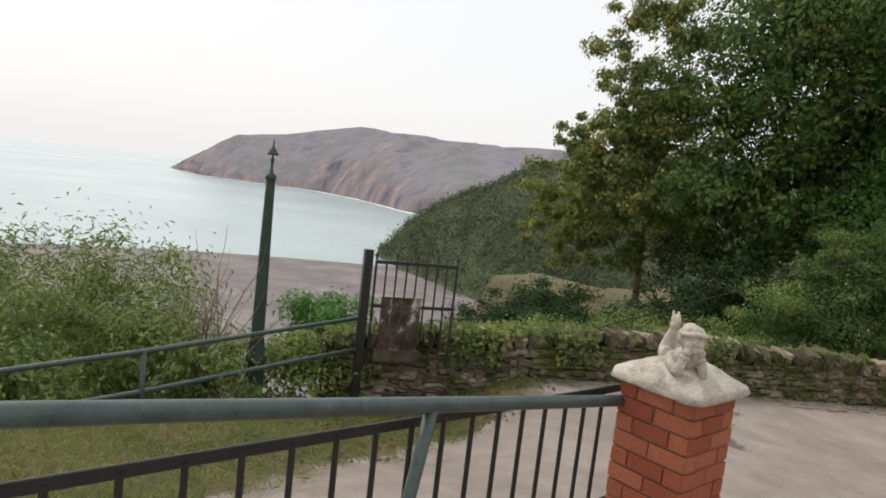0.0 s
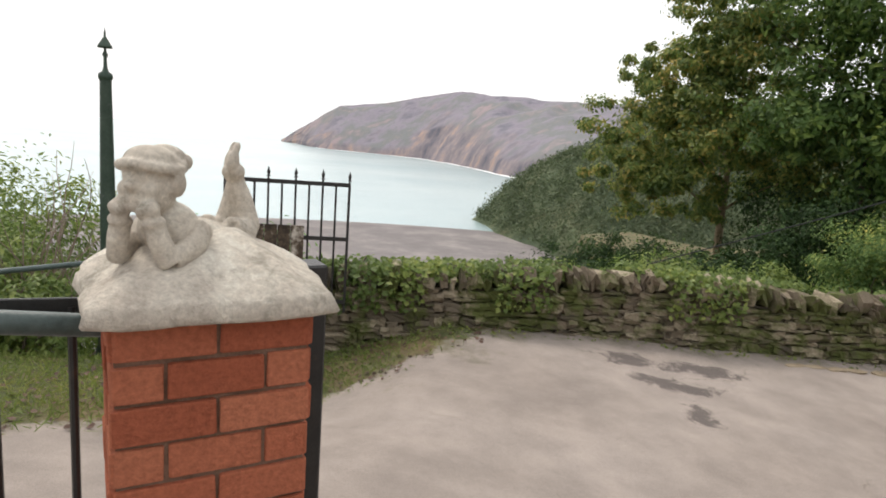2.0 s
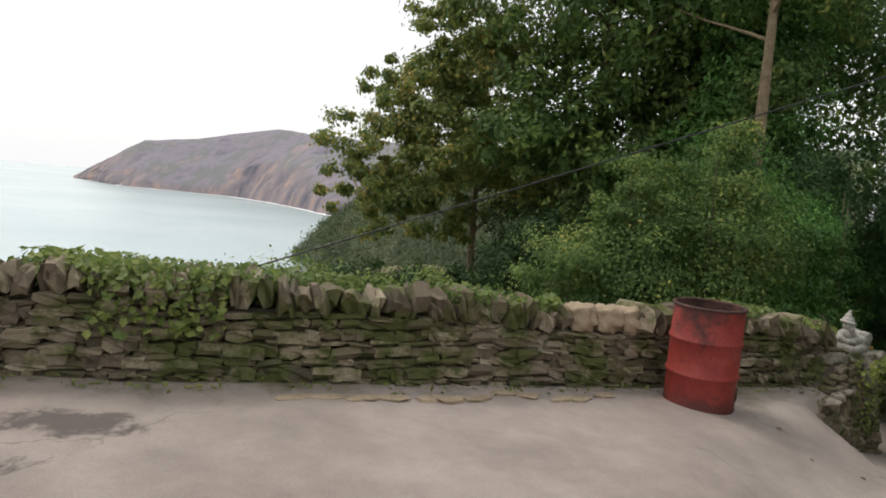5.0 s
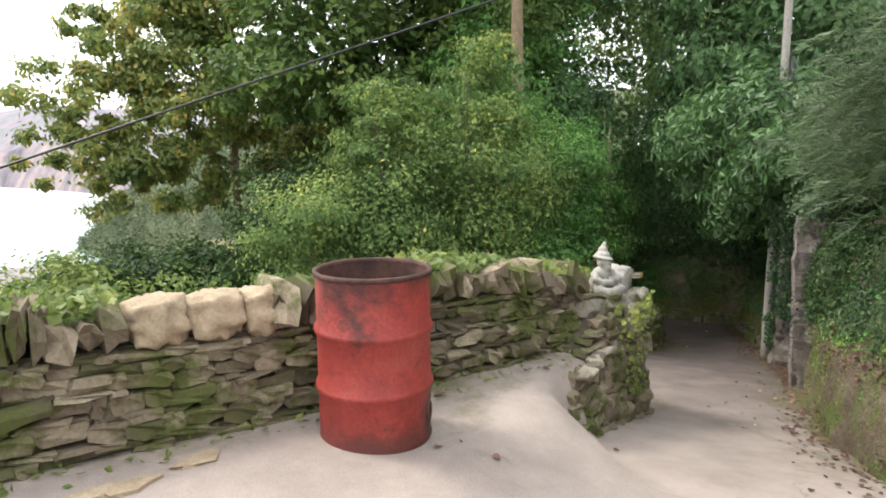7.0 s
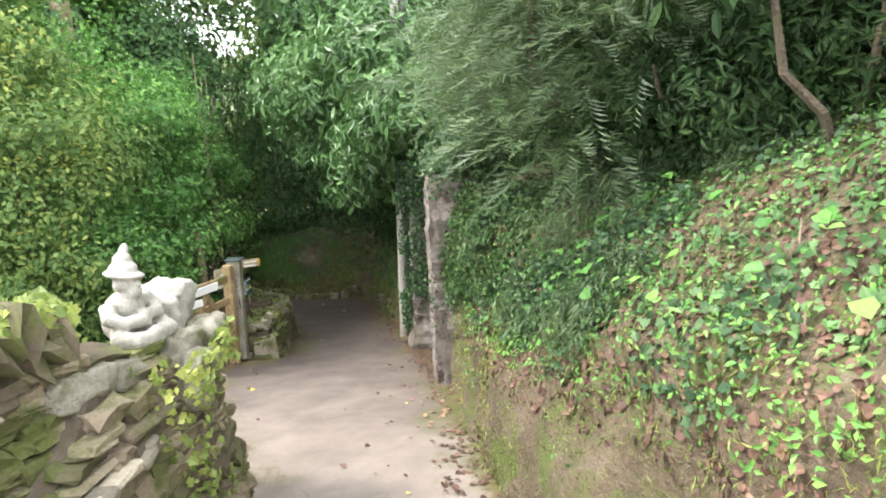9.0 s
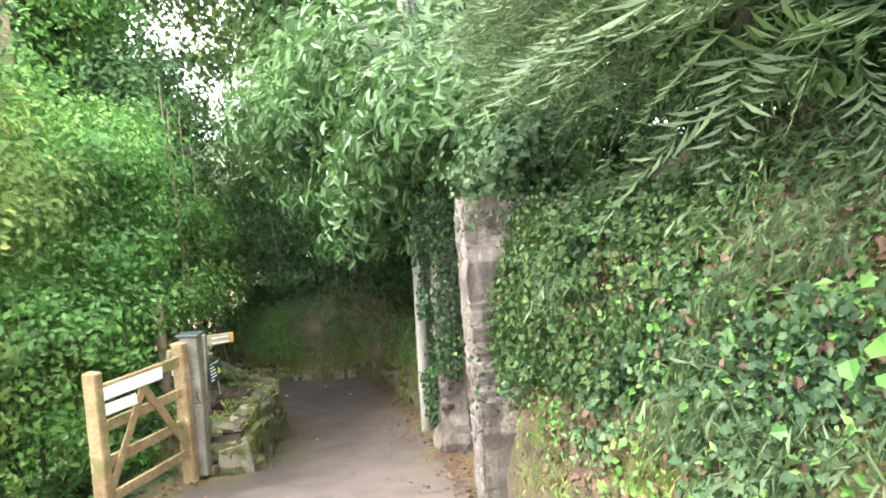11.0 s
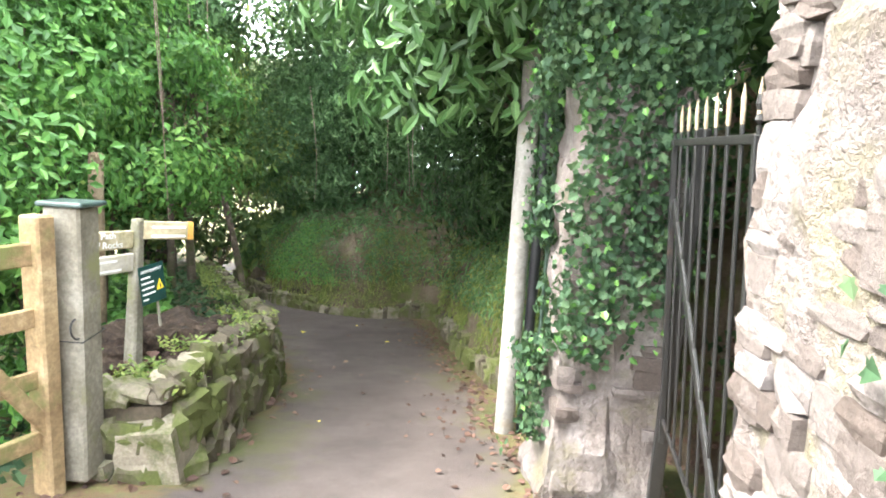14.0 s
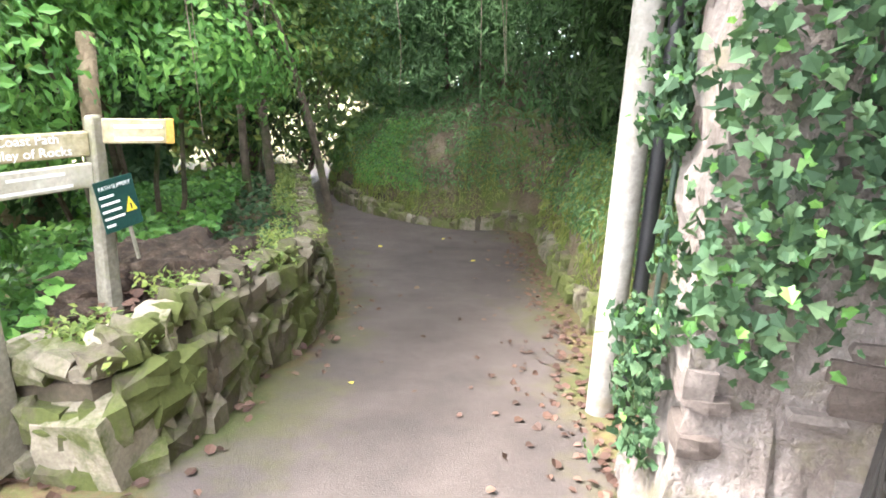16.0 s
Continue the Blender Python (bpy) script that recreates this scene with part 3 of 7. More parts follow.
def far_land(name, az, shore, ridge_d, ridge_z, rows, profile, material, label, rough, freq):
    """A hill seen over the water: from the shore up a profile to its ridge and down behind."""
    cols = np.linspace(az[0], az[-1], 150)
    V = []
    for j in range(rows + 1):
        u = j / rows
        for a in cols:
            d0, d1, top = np.interp(a, az, shore), np.interp(a, az, ridge_d), np.interp(a, az, ridge_z)
            d = d0 + (d1 - d0) * u * 1.25
            h = np.interp(u * 1.25, profile[0], profile[1])
            z = SEA - 3 + (top - SEA + 3) * h
            x, y, z = polar(a, d, z)
            q = noise.fractal(Vector((x * freq, y * freq, z * freq * 0.5)), 0.9, 2.1, 6)
            V.append((x + q * rough * 0.6, y + q * rough * 0.6, z + q * rough * min(h * 1.5, 1) * (0.25 if u > 0.7 else 1)))
    n = len(cols)
    F = [(j * n + i, j * n + i + 1, (j + 1) * n + i + 1, (j + 1) * n + i) for j in range(rows) for i in range(n - 1)]
    tagged(arrays(name, V, F, material, smooth=True), label, "hill", kind="structure")
    return np.array(V).reshape(rows + 1, n, 3)


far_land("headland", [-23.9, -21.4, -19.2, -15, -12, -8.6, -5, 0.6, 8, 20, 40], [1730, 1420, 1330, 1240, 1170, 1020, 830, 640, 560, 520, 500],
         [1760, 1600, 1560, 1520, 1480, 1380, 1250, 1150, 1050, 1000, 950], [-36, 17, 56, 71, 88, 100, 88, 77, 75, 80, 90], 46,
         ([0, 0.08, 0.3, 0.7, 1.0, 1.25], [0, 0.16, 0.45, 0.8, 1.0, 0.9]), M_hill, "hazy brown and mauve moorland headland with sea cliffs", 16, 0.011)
HILL = far_land("hillside", [-9, -7.4, -5.4, -3.7, -1.3, 0.6, 3.5, 6, 12, 22, 40], [330, 325, 300, 270, 250, 230, 210, 200, 190, 190, 190],
         [335, 330, 325, 320, 310, 300, 290, 280, 280, 290, 300], [-43, -43, -35, -21, -10.5, -4.5, 2, 10, 18, 24, 30], 40,
         ([0, 0.1, 0.5, 1.0, 1.25], [0, 0.12, 0.6, 1.0, 1.02]), M_green_hill, "steep green hillside of scrub above the beach", 4.0, 0.05)
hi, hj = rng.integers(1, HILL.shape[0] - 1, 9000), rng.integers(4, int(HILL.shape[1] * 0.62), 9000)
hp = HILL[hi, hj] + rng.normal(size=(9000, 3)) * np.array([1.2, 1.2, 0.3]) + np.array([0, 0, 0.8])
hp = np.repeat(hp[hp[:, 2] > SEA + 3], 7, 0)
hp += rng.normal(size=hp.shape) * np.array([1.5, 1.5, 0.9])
tagged(leaves("woodland", hp, rng.normal(size=hp.shape) + np.array([0, 0, 1.0]), rng.uniform(0.8, 1.7, len(hp)), "blade", M_hazed_scrub), "distant scrub and trees covering the hillside", "woodland", kind="stuff")

# thin line of surf along the far shore
V, F = [], []
for i, a in enumerate(np.linspace(-21, -2, 160)):
    d = np.interp(a, [-23.9, -21.4, -19.2, -15, -12, -8.6, -5, 0.6], [1730, 1420, 1330, 1240, 1170, 1020, 830, 640]) - 6
    w = 3 + 10 * max(0, noise.noise(Vector((a * 1.3, 0, 0)))) + (10 if a > -12 else 0)
    V += [polar(a, d - w, SEA + 0.05), polar(a, d + 14, SEA + 0.05)]
    if i:
        F.append((2 * i - 2, 2 * i - 1, 2 * i + 1, 2 * i))
tagged(arrays("surf", V, F, M_foam), "white line of breaking surf below the cliffs", "surf", kind="structure")


# ---------------------------------------------------------------- stone walls
def stone_mesh(seed, rough=0.24):
    """A unit stone with chipped corners, in a mesh to be shared."""
    r = np.random.default_rng(seed)
    bm = bmesh.new()
    bmesh.ops.create_cube(bm, size=1)
    bmesh.ops.subdivide_edges(bm, edges=bm.edges[:], cuts=1, use_grid_fill=True)
    for v in bm.verts:
        c = sum(abs(k) > 0.4 for k in v.co)
        v.co = Vector(v.co) * (1.0, 1.0, r.uniform(0.9, 1.0), r.uniform(0.76, 0.93))[c] + Vector(r.uniform(-rough, rough, 3)) * 0.55
    me = bpy.data.meshes.new("stone")
    bm.to_mesh(me)
    bm.free()
    return me


STONES = [stone_mesh(i) for i in range(10)]


def shared(materials):
    out = []
    for me in STONES:
        c = me.copy()
        c.materials.append(materials)
        out.append(c)
    return out


def along(line, step=0.02):
    """Points, headings and distances along a line in the plan."""
    line = np.array(line, float)
    seg = np.hypot(*np.diff(line, axis=0).T)
    s = np.concatenate([[0], np.cumsum(seg)])
    return s, line


def at(line, s, d):
    x, y = np.interp(d, s, line[:, 0]), np.interp(d, s, line[:, 1])
    e = 0.15
    x2, y2 = np.interp(d + e, s, line[:, 0]), np.interp(d + e, s, line[:, 1])
    x1, y1 = np.interp(d - e, s, line[:, 0]), np.interp(d - e, s, line[:, 1])
    return float(x), float(y), math.atan2(y2 - y1, x2 - x1)


def joined(mats, meshes):
    """Stones with their poses made one mesh (kept triangulated)."""
    V, F, k = [], [], 0
    for m, me in zip(mats, meshes):
        co = np.array([tuple(m @ v.co) for v in me.vertices])
        me.calc_loop_triangles()
        tri = np.array([tuple(t.vertices) for t in me.loop_triangles])
        V.append(co)
        F.append(tri + k)
        k += len(co)
    return np.concatenate(V), np.concatenate(F)


def stone_wall(name, line, top, foot, thick, label, stone, h=(0.03, 0.1), w=(0.06, 0.23), single=(0, 1e9), limit=290, cap=None, batter=0.06, seed=3, core=None, proud=0.06, turn=0.11, soft=False):
    """A rubble wall: an earth core and courses of single stones on its face; cap: stones set on edge along its top."""
    r = np.random.default_rng(seed)
    s, line = along(line)
    V, F = [], []
    steps = np.linspace(0, s[-1], max(int(s[-1] / 0.15), 4))
    for d in steps:
        x, y, a = at(line, s, d)
        nx, ny = -math.sin(a), math.cos(a)
        zt, zf = top(x, y), foot(x, y)
        V += [(x + nx * 0.05, y + ny * 0.05, zf - 0.3), (x + nx * (0.05 + batter), y + ny * (0.05 + batter), zt - 0.02), (x + nx * thick, y + ny * thick, zt - 0.02), (x + nx * thick, y + ny * thick, zf - 0.9)]
    for i in range(len(steps) - 1):
        for k in range(4):
            F.append((4 * i + k, 4 * i + (k + 1) % 4, 4 * i + 4 + (k + 1) % 4, 4 * i + 4 + k))
    F += [(0, 3, 2, 1), (4 * len(steps) - 4, 4 * len(steps) - 3, 4 * len(steps) - 2, 4 * len(steps) - 1)]
    wall = tagged(arrays(name, V, F, core or M_mortar), label, "wall", kind="structure")
    meshes = shared(stone)
    for me in meshes if soft else ():
        me.polygons.foreach_set("use_smooth", [True] * len(me.polygons))
    mats, kinds = [], []
    z = -0.12
    while z < 2.4:
        hh = r.uniform(*h)
        d = r.uniform(-0.1, 0.1)
        while d < s[-1]:
            ww = r.uniform(*w) * (1.25 if hh > 0.09 else 1)
            x, y, a = at(line, s, d + ww / 2)
            zt, zf = top(x, y), foot(x, y)
            zz = zf + z + hh / 2 + 0.03 * math.sin(d * 1.7 + z * 5) + r.uniform(-0.012, 0.012)
            if zz + hh * 0.3 < zt and d > -0.05:
                f = (zz - zf) / max(zt - zf, 0.1)
                out = 0.05 + batter * f - r.uniform(0, proud)
                deep = r.uniform(0.1, 0.16)
                m = Matrix.Translation((x - math.sin(a) * (out + deep / 2 - 0.05), y + math.cos(a) * (out + deep / 2 - 0.05), zz)) @ Matrix.Rotation(a + r.uniform(-turn, turn), 4, "Z") @ Matrix.Rotation(r.uniform(-turn, turn), 4, "Y")
                mats.append(m @ Matrix.Diagonal((ww * 1.06, deep, hh * r.uniform(0.95, 1.12), 1)))
                kinds.append(meshes[r.integers(len(meshes))])
            d += ww
        z += hh
    if cap:
        d = 0.0
        while d < s[-1]:
            ww = r.uniform(0.05, 0.13)
            x, y, a = at(line, s, d)
            if not any(lo < x < hi for lo, hi in cap.get("gaps", ())):
                hh = r.uniform(*cap["h"])
                m = Matrix.Translation((x - math.sin(a) * thick * 0.5, y + math.cos(a) * thick * 0.5, top(x, y) + hh * 0.42)) @ Matrix.Rotation(a + r.uniform(-0.15, 0.15), 4, "Z") @ Matrix.Rotation(r.normal(0.08, 0.16), 4, "Y") @ Matrix.Rotation(r.normal(0, 0.12), 4, "X")
                mats.append(m @ Matrix.Diagonal((ww * 1.05, thick * r.uniform(*cap.get("deep", (0.85, 1.1))), hh, 1)))
                kinds.append(meshes[r.integers(len(meshes))])
            d += ww * r.uniform(0.9, 1.35)
    pick = [i for i, m in enumerate(mats) if single[0] <= m.translation.x <= single[1]]
    if len(pick) > limit:
        pick = sorted(r.choice(pick, limit, replace=False))
    chosen = set(int(i) for i in pick)
    return wall, mats, kinds, chosen


PIECES = []


def lay(wall, mats, kinds, chosen):
    PIECES.append((wall, mats, kinds, chosen))


TERRACE = [(-1.25, 7.45), (-0.3, 7.72), (0.35, 7.86), (1.3, 8.17), (2.1, 8.48), (3.3, 8.83), (4.9, 9.2), (6.0, 9.52), (6.7, 9.72), (7.9, 10.05), (9.4, 10.52), (10.4, 10.9), (10.9, 11.05)]


def terrace_top(x, y):
    return float(np.interp(x, [-1.3, 0.4, 3.3, 6.7, 8.2, 9.4, 10.9], [-0.62, -0.5, -0.44, -0.66, -0.74, -0.74, -1.03]))


lay(*stone_wall("wall_terrace", TERRACE, terrace_top, lambda x, y: float(lie(x, y - 0.15)), 0.42, "rubble stone garden wall with upright coping stones, moss and ivy", M_wallstone,
                single=(5.6, 11), cap={"h": (0.12, 0.27), "gaps": [(7.05, 7.8), (10.5, 11.2)]}))
# the wall's end by the path, lower down, and the broken edge of the terrace
END = [(9.95, 10.14), (10.3, 10.43), (10.9, 10.86), (11.35, 11.1), (11.55, 11.4), (11.45, 11.85)]


def end_top(x, y):
    return float(np.interp(x, [9.9, 10.15, 10.4, 10.6, 11.5], [-1.55, -1.37, -1.33, -1.08, -1.1]))


lay(*stone_wall("wall_end", END, end_top, lambda x, y: float(lie(x + 0.15, y - 0.2)), 0.4, "mossy rounded end of the rubble wall with ivy, above the lower path", M_wallstone,
                h=(0.05, 0.13), w=(0.08, 0.24), seed=11, batter=0.2))
LOW = [(14.2, 15.08), (14.56, 14.73), (14.8, 14.85), (15.05, 15.05), (15.45, 15.48), (15.88, 15.85), (16.35, 16.4), (16.7, 17.1), (17.2, 18.2), (17.6, 19.1), (18.35, 20.6), (19.2, 22.8)]
lay(*stone_wall("wall_low", LOW, lambda x, y: float(lie(x, y)) + float(np.interp(x, [14.2, 14.7, 15.1, 16, 17.7], [0.34, 0.4, 0.5, 0.52, 0.5])), lambda x, y: float(lie(x, y)), 0.3,
                "low mossy dry-stone wall of dark slabs beside the path", M_mossstone, h=(0.11, 0.24), w=(0.06, 0.17), seed=5, proud=0.045, turn=0.12, cap={"h": (0.06, 0.14), "deep": (0.3, 0.6)}))


# ---------------------------------------------------------------- earth banks beside the path
def bank(name, line, prof, label, rough=0.1, steep=None):
    s, line = along(line)
    steps = np.linspace(0, s[-1], max(int(s[-1] / 0.12), 4))
    prof = np.array(prof)
    pl = np.linspace(0, 1, 44)
    t = np.linspace(0, 1, len(prof))
    V = []
    for d in steps:
        x, y, a = at(line, s, d)
        z0 = float(lie(x, y))
        k = 1.0 if steep is None else float(np.interp(s[-1] - d, *steep))
        for u in pl:
            o, h = np.interp(u, t, prof[:, 0]), np.interp(u, t, prof[:, 1])
            o = o * k if o < 1.6 else o - 1.6 * (1 - k)
            px, py = x + math.sin(a) * o, y - math.cos(a) * o
            q = noise.fractal(Vector((px * 1.6, py * 1.6, h * 1.6)), 0.8, 2.1, 5) * rough
            V.append((px - math.sin(a) * q, py + math.cos(a) * q, z0 + h + q * 0.6))
    n = len(pl)
    F = [(i * n + k, (i + 1) * n + k, (i + 1) * n + k + 1, i * n + k + 1) for i in range(len(steps) - 1) for k in range(n - 1)]
    ob = tagged(arrays(name, V, F, M_bankearth, smooth=True), label, "bank", kind="structure")
    V = np.array(V).reshape(len(steps), n, 3)
    return ob, V


def on_bank(V, n, rows=(0, 1), cols=(0, 1)):
    """Places and normals scattered over a bank."""
    a, b, _ = V.shape
    i = (rng.uniform(*rows, n) * (a - 2)).astype(int)
    j = (rng.uniform(*cols, n) * (b - 2)).astype(int)
    u, v = rng.uniform(0, 1, (n, 1)), rng.uniform(0, 1, (n, 1))
    p = V[i, j] * (1 - u) * (1 - v) + V[i + 1, j] * u * (1 - v) + V[i, j + 1] * (1 - u) * v + V[i + 1, j + 1] * u * v
    nn = -unit(np.cross(V[i + 1, j] - V[i, j], V[i, j + 1] - V[i, j]))
    return p, nn


_, BA = bank("bank_near", [(8.6, -6), (9.3, 3), (9.9, 5.5), (10.5, 7.2), (11.1, 8.5), (11.62, 9.2), (12.49, 10.28), (13.45, 11.0), (14.2, 11.62), (14.62, 11.98)],
             [(0, -0.3), (0.04, 0.2), (0.12, 0.65), (0.28, 1.05), (0.55, 1.4), (0.95, 1.72), (1.6, 2.0), (3, 2.5), (9, 4.0)], "steep mossy earth bank with ivy and fallen leaves", steep=((0.0, 1.3, 2.6), (0.12, 0.3, 1.0)))
_, BB = bank("bank_far", [(16.45, 13.72), (17.05, 14.35), (17.85, 15.18), (18.5, 16.0), (19.4, 17.0), (20.4, 18.2), (20.25, 18.6), (19.75, 18.9), (19.4, 19.5), (19.3, 20.7), (19.55, 21.9), (20.0, 23.2), (21.6, 26)],
             [(0, -0.3), (0.04, 0.15), (0.14, 0.6), (0.28, 1.0), (0.55, 1.3), (1.0, 1.5), (2, 1.8), (3.5, 2.2)], "mossy earth bank with grass and stones at its foot", 0.08)


_, BG = bank("bank_gate", [(15.0, 11.0), (15.6, 11.45), (16.4, 12.15), (16.75, 12.6), (16.85, 13.0), (16.9, 13.5)], [(0, -0.3), (0.1, 0.35), (0.3, 1.0), (0.6, 1.8), (1.2, 2.6), (3, 3.2)], "shaded earth bank with leaf litter behind the iron gate", 0.12)


FOOT = [(21.5, 26), (19.93, 23.2), (19.48, 21.9), (19.22, 20.7), (19.32, 19.5), (19.7, 18.83), (20.22, 18.52), (20.33, 18.22), (19.33, 17.06), (18.43, 16.06), (17.78, 15.24), (17.3, 14.7)]
lay(*stone_wall("wall_bank", FOOT, lambda x, y: float(lie(x, y)) + 0.22 + 0.2 * noise.noise(Vector((x * 1.3, y * 1.3, 0))), lambda x, y: float(lie(x, y)), 0.22, "dark mossy upright slabs holding the foot of the far bank", M_mossstone, h=(0.1, 0.3), w=(0.05, 0.15), seed=21, proud=0.05, turn=0.12, batter=0.08, limit=150))


# ---------------------------------------------------------------- brick pillar with its cap
def brick_pillar(c, side, rot, z0, z1):
    base_m = pose(*c, z0, 0, 0, rot)
    top = empty("brick_pillar", base_m, "red brick gate pillar with a weathered concrete cap", "pillar")
    h = z1 - z0
    bm = bmesh.new()
    box(bm, (0, 0, h / 2 - 0.1), (side - 0.014, side - 0.014, h + 0.2))
    part("core", bm, M_brickjoint, top, "brown mortar joints")
    bm = bmesh.new()
    box(bm, (0, 0, -0.24), (side + 0.06, side + 0.06, 0.32), bevel=0.03, jitter=0.015)
    part("plinth", bm, M_concrete, top, "rough concrete plinth")
    proto = []
    for k in range(5):
        bm = bmesh.new()
        box(bm, (0, 0, 0), (1, 1, 1), bevel=0.03, jitter=0.012)
        me = bpy.data.meshes.new("brick")
        bm.to_mesh(me)
        bm.free()
        me.materials.append(M_brick)
        proto.append(me)
    n = int(round(h / 0.0865))
    for i in range(n):
        z = (i + 0.5) * h / n
        for q in range(4):
            turn = Matrix.Rotation(q * math.pi / 2, 4, "Z")
            cuts = [(-side / 2, -side / 2 + 0.1), (-side / 2 + 0.104, side / 2 - 0.104), (side / 2 - 0.1, side / 2)] if (i + q) % 2 else [(-side / 2, 0.0), (0.004, side / 2)]
            for a, b in cuts:
                ob = new("brick", proto[rng.integers(5)])
                ob.parent = top
                ob.matrix_basis = turn @ Matrix.Translation(((a + b) / 2, -side / 2 + 0.045 + rng.uniform(-0.003, 0.005), z)) @ Matrix.Rotation(rng.uniform(-0.01, 0.01), 4, "Y") @ Matrix.Diagonal((b - a - 0.005, 0.1, h / n - rng.uniform(0.009, 0.014), 1))
    # cap: a thick uneven slab rising to a rounded mound
    bm = bmesh.new()
    w = side / 2 + 0.055
    rings = []
    for f, z in [(0.9, -0.006), (0.985, -0.004), (1.0, 0.004), (1.0, 0.036), (0.975, 0.045), (0.78, 0.078), (0.52, 0.118), (0.27, 0.147), (0.05, 0.156)]:
        ring = []
        for k in range(40):
            t = 2 * math.pi * k / 40
            sx, sy = math.cos(t), math.sin(t)
            e = (abs(sx) ** 14 + abs(sy) ** 14) ** (-1 / 14)
            e = e * f + (1 - e) * f * (1 - f) * 0.8
            p = Vector((sx * e * w, sy * e * w, z))
            q = noise.fractal(p * 9, 0.8, 2.1, 4)
            ring.append(bm.verts.new(p + Vector((sx, sy, 0.5)) * q * 0.024))
        rings.append(ring)
    for a, b in zip(rings, rings[1:]):
        for k in range(40):
            bm.faces.new((a[k], a[(k + 1) % 40], b[(k + 1) % 40], b[k]))
    bm.faces.new(rings[0][::-1])
    bm.faces.new(rings[-1])
    cap = part("cap", bm, M_concrete, top, "chipped domed concrete cap", smooth=True)
    cap.location = (0, 0, h)
    return top


brick_pillar((1.295, 3.195), 0.41, 39, -0.16, 0.655)


def blob(bm, c, r, m=Matrix(), turn=(0, 0, 0)):
    bmesh.ops.create_uvsphere(bm, u_segments=16, v_segments=10, radius=1, matrix=m @ Matrix.LocRotScale(c, Euler([radians(a) for a in turn]), r))


def statue(name, bm, m, material, label, voxel=0.009):
    ob = part(name, bm, material, None, smooth=True)
    ob.matrix_world = m
    rm = ob.modifiers.new("fuse", "REMESH")
    rm.mode, rm.voxel_size, rm.use_smooth_shade = "VOXEL", voxel, True
    sm = ob.modifiers.new("soften", "SMOOTH")
    sm.factor, sm.iterations = 0.5, 3
    return tagged(ob, label, "statue")


# lying figure, chin on fists, lower legs crossed in the air; head towards local -y
bm = bmesh.new()
blob(bm, (0, 0.0, 0.035), (0.085, 0.17, 0.06), turn=(-6, 0, 0))
blob(bm, (0, -0.1, 0.075), (0.09, 0.075, 0.07), turn=(-20, 0, 0))
blob(bm, (0, -0.13, 0.12), (0.045, 0.045, 0.05))
blob(bm, (0, -0.17, 0.185), (0.068, 0.07, 0.072))
blob(bm, (0, -0.232, 0.19), (0.016, 0.03, 0.016))
blob(bm, (0, -0.222, 0.158), (0.034, 0.02, 0.009))
blob(bm, (0, -0.215, 0.142), (0.026, 0.026, 0.018))
for sx in (-1, 1):
    blob(bm, (sx * 0.026, -0.228, 0.21), (0.013, 0.01, 0.012))
    blob(bm, (sx * 0.028, -0.228, 0.226), (0.022, 0.012, 0.007), turn=(0, -sx * 12, 0))
    blob(bm, (sx * 0.038, -0.218, 0.178), (0.022, 0.02, 0.02))
    blob(bm, (sx * 0.076, -0.155, 0.19), (0.013, 0.026, 0.032), turn=(25, sx * 18, 0))
    tube(bm, [(sx * 0.085, -0.075, 0.08), (sx * 0.1, -0.12, 0.045), (sx * 0.085, -0.19, 0.015)], [0.036, 0.034, 0.03], 12)
    tube(bm, [(sx * 0.085, -0.195, 0.01), (sx * 0.066, -0.215, 0.06), (sx * 0.05, -0.222, 0.11)], [0.031, 0.029, 0.026], 12)
    tube(bm, [(sx * 0.053, -0.222, 0.1), (sx * 0.051, -0.222, 0.112)], [0.032, 0.032], 12)
    blob(bm, (sx * 0.045, -0.228, 0.135), (0.028, 0.026, 0.026))
    for k in range(3):
        blob(bm, (sx * (0.03 + 0.013 * k), -0.25, 0.132 + 0.003 * k), (0.007, 0.01, 0.014))
    tube(bm, [(sx * 0.045, 0.12, 0.045), (sx * 0.05, 0.19, 0.03), (sx * 0.04, 0.225, 0.05), (sx * 0.02, 0.225, 0.12), (-sx * 0.004, 0.21, 0.19)], [0.045, 0.043, 0.042, 0.034, 0.027], 12)
    blob(bm, (-sx * 0.008, 0.2, 0.205), (0.028, 0.036, 0.026))
    blob(bm, (-sx * 0.012, 0.19 + 0.012 * sx, 0.235), (0.019, 0.024, 0.034), turn=(-20, 0, 0))
    blob(bm, (-sx * 0.014, 0.205 + 0.012 * sx, 0.27), (0.011, 0.014, 0.026), turn=(-40, 0, 0))
tube(bm, [(0.078 * math.sin(t), -0.165 - 0.078 * math.cos(t), 0.232 + 0.006 * math.cos(2 * t)) for t in np.linspace(0, 2 * math.pi, 25)], 0.013, 8)
blob(bm, (0, -0.16, 0.238), (0.074, 0.075, 0.04), turn=(-10, 0, 0))
blob(bm, (0.0, -0.1, 0.248), (0.05, 0.06, 0.03), turn=(-18, 0, 0))
blob(bm, (0.01, -0.055, 0.238), (0.024, 0.03, 0.022))
statue("garden_statue", bm, pose(1.275, 3.185, 0.75, 0, 0, -4) @ Matrix.Diagonal((0.76, 0.84, 0.9, 1)), M_statue, "weathered stone garden figure lying on the pillar cap", 0.0055)

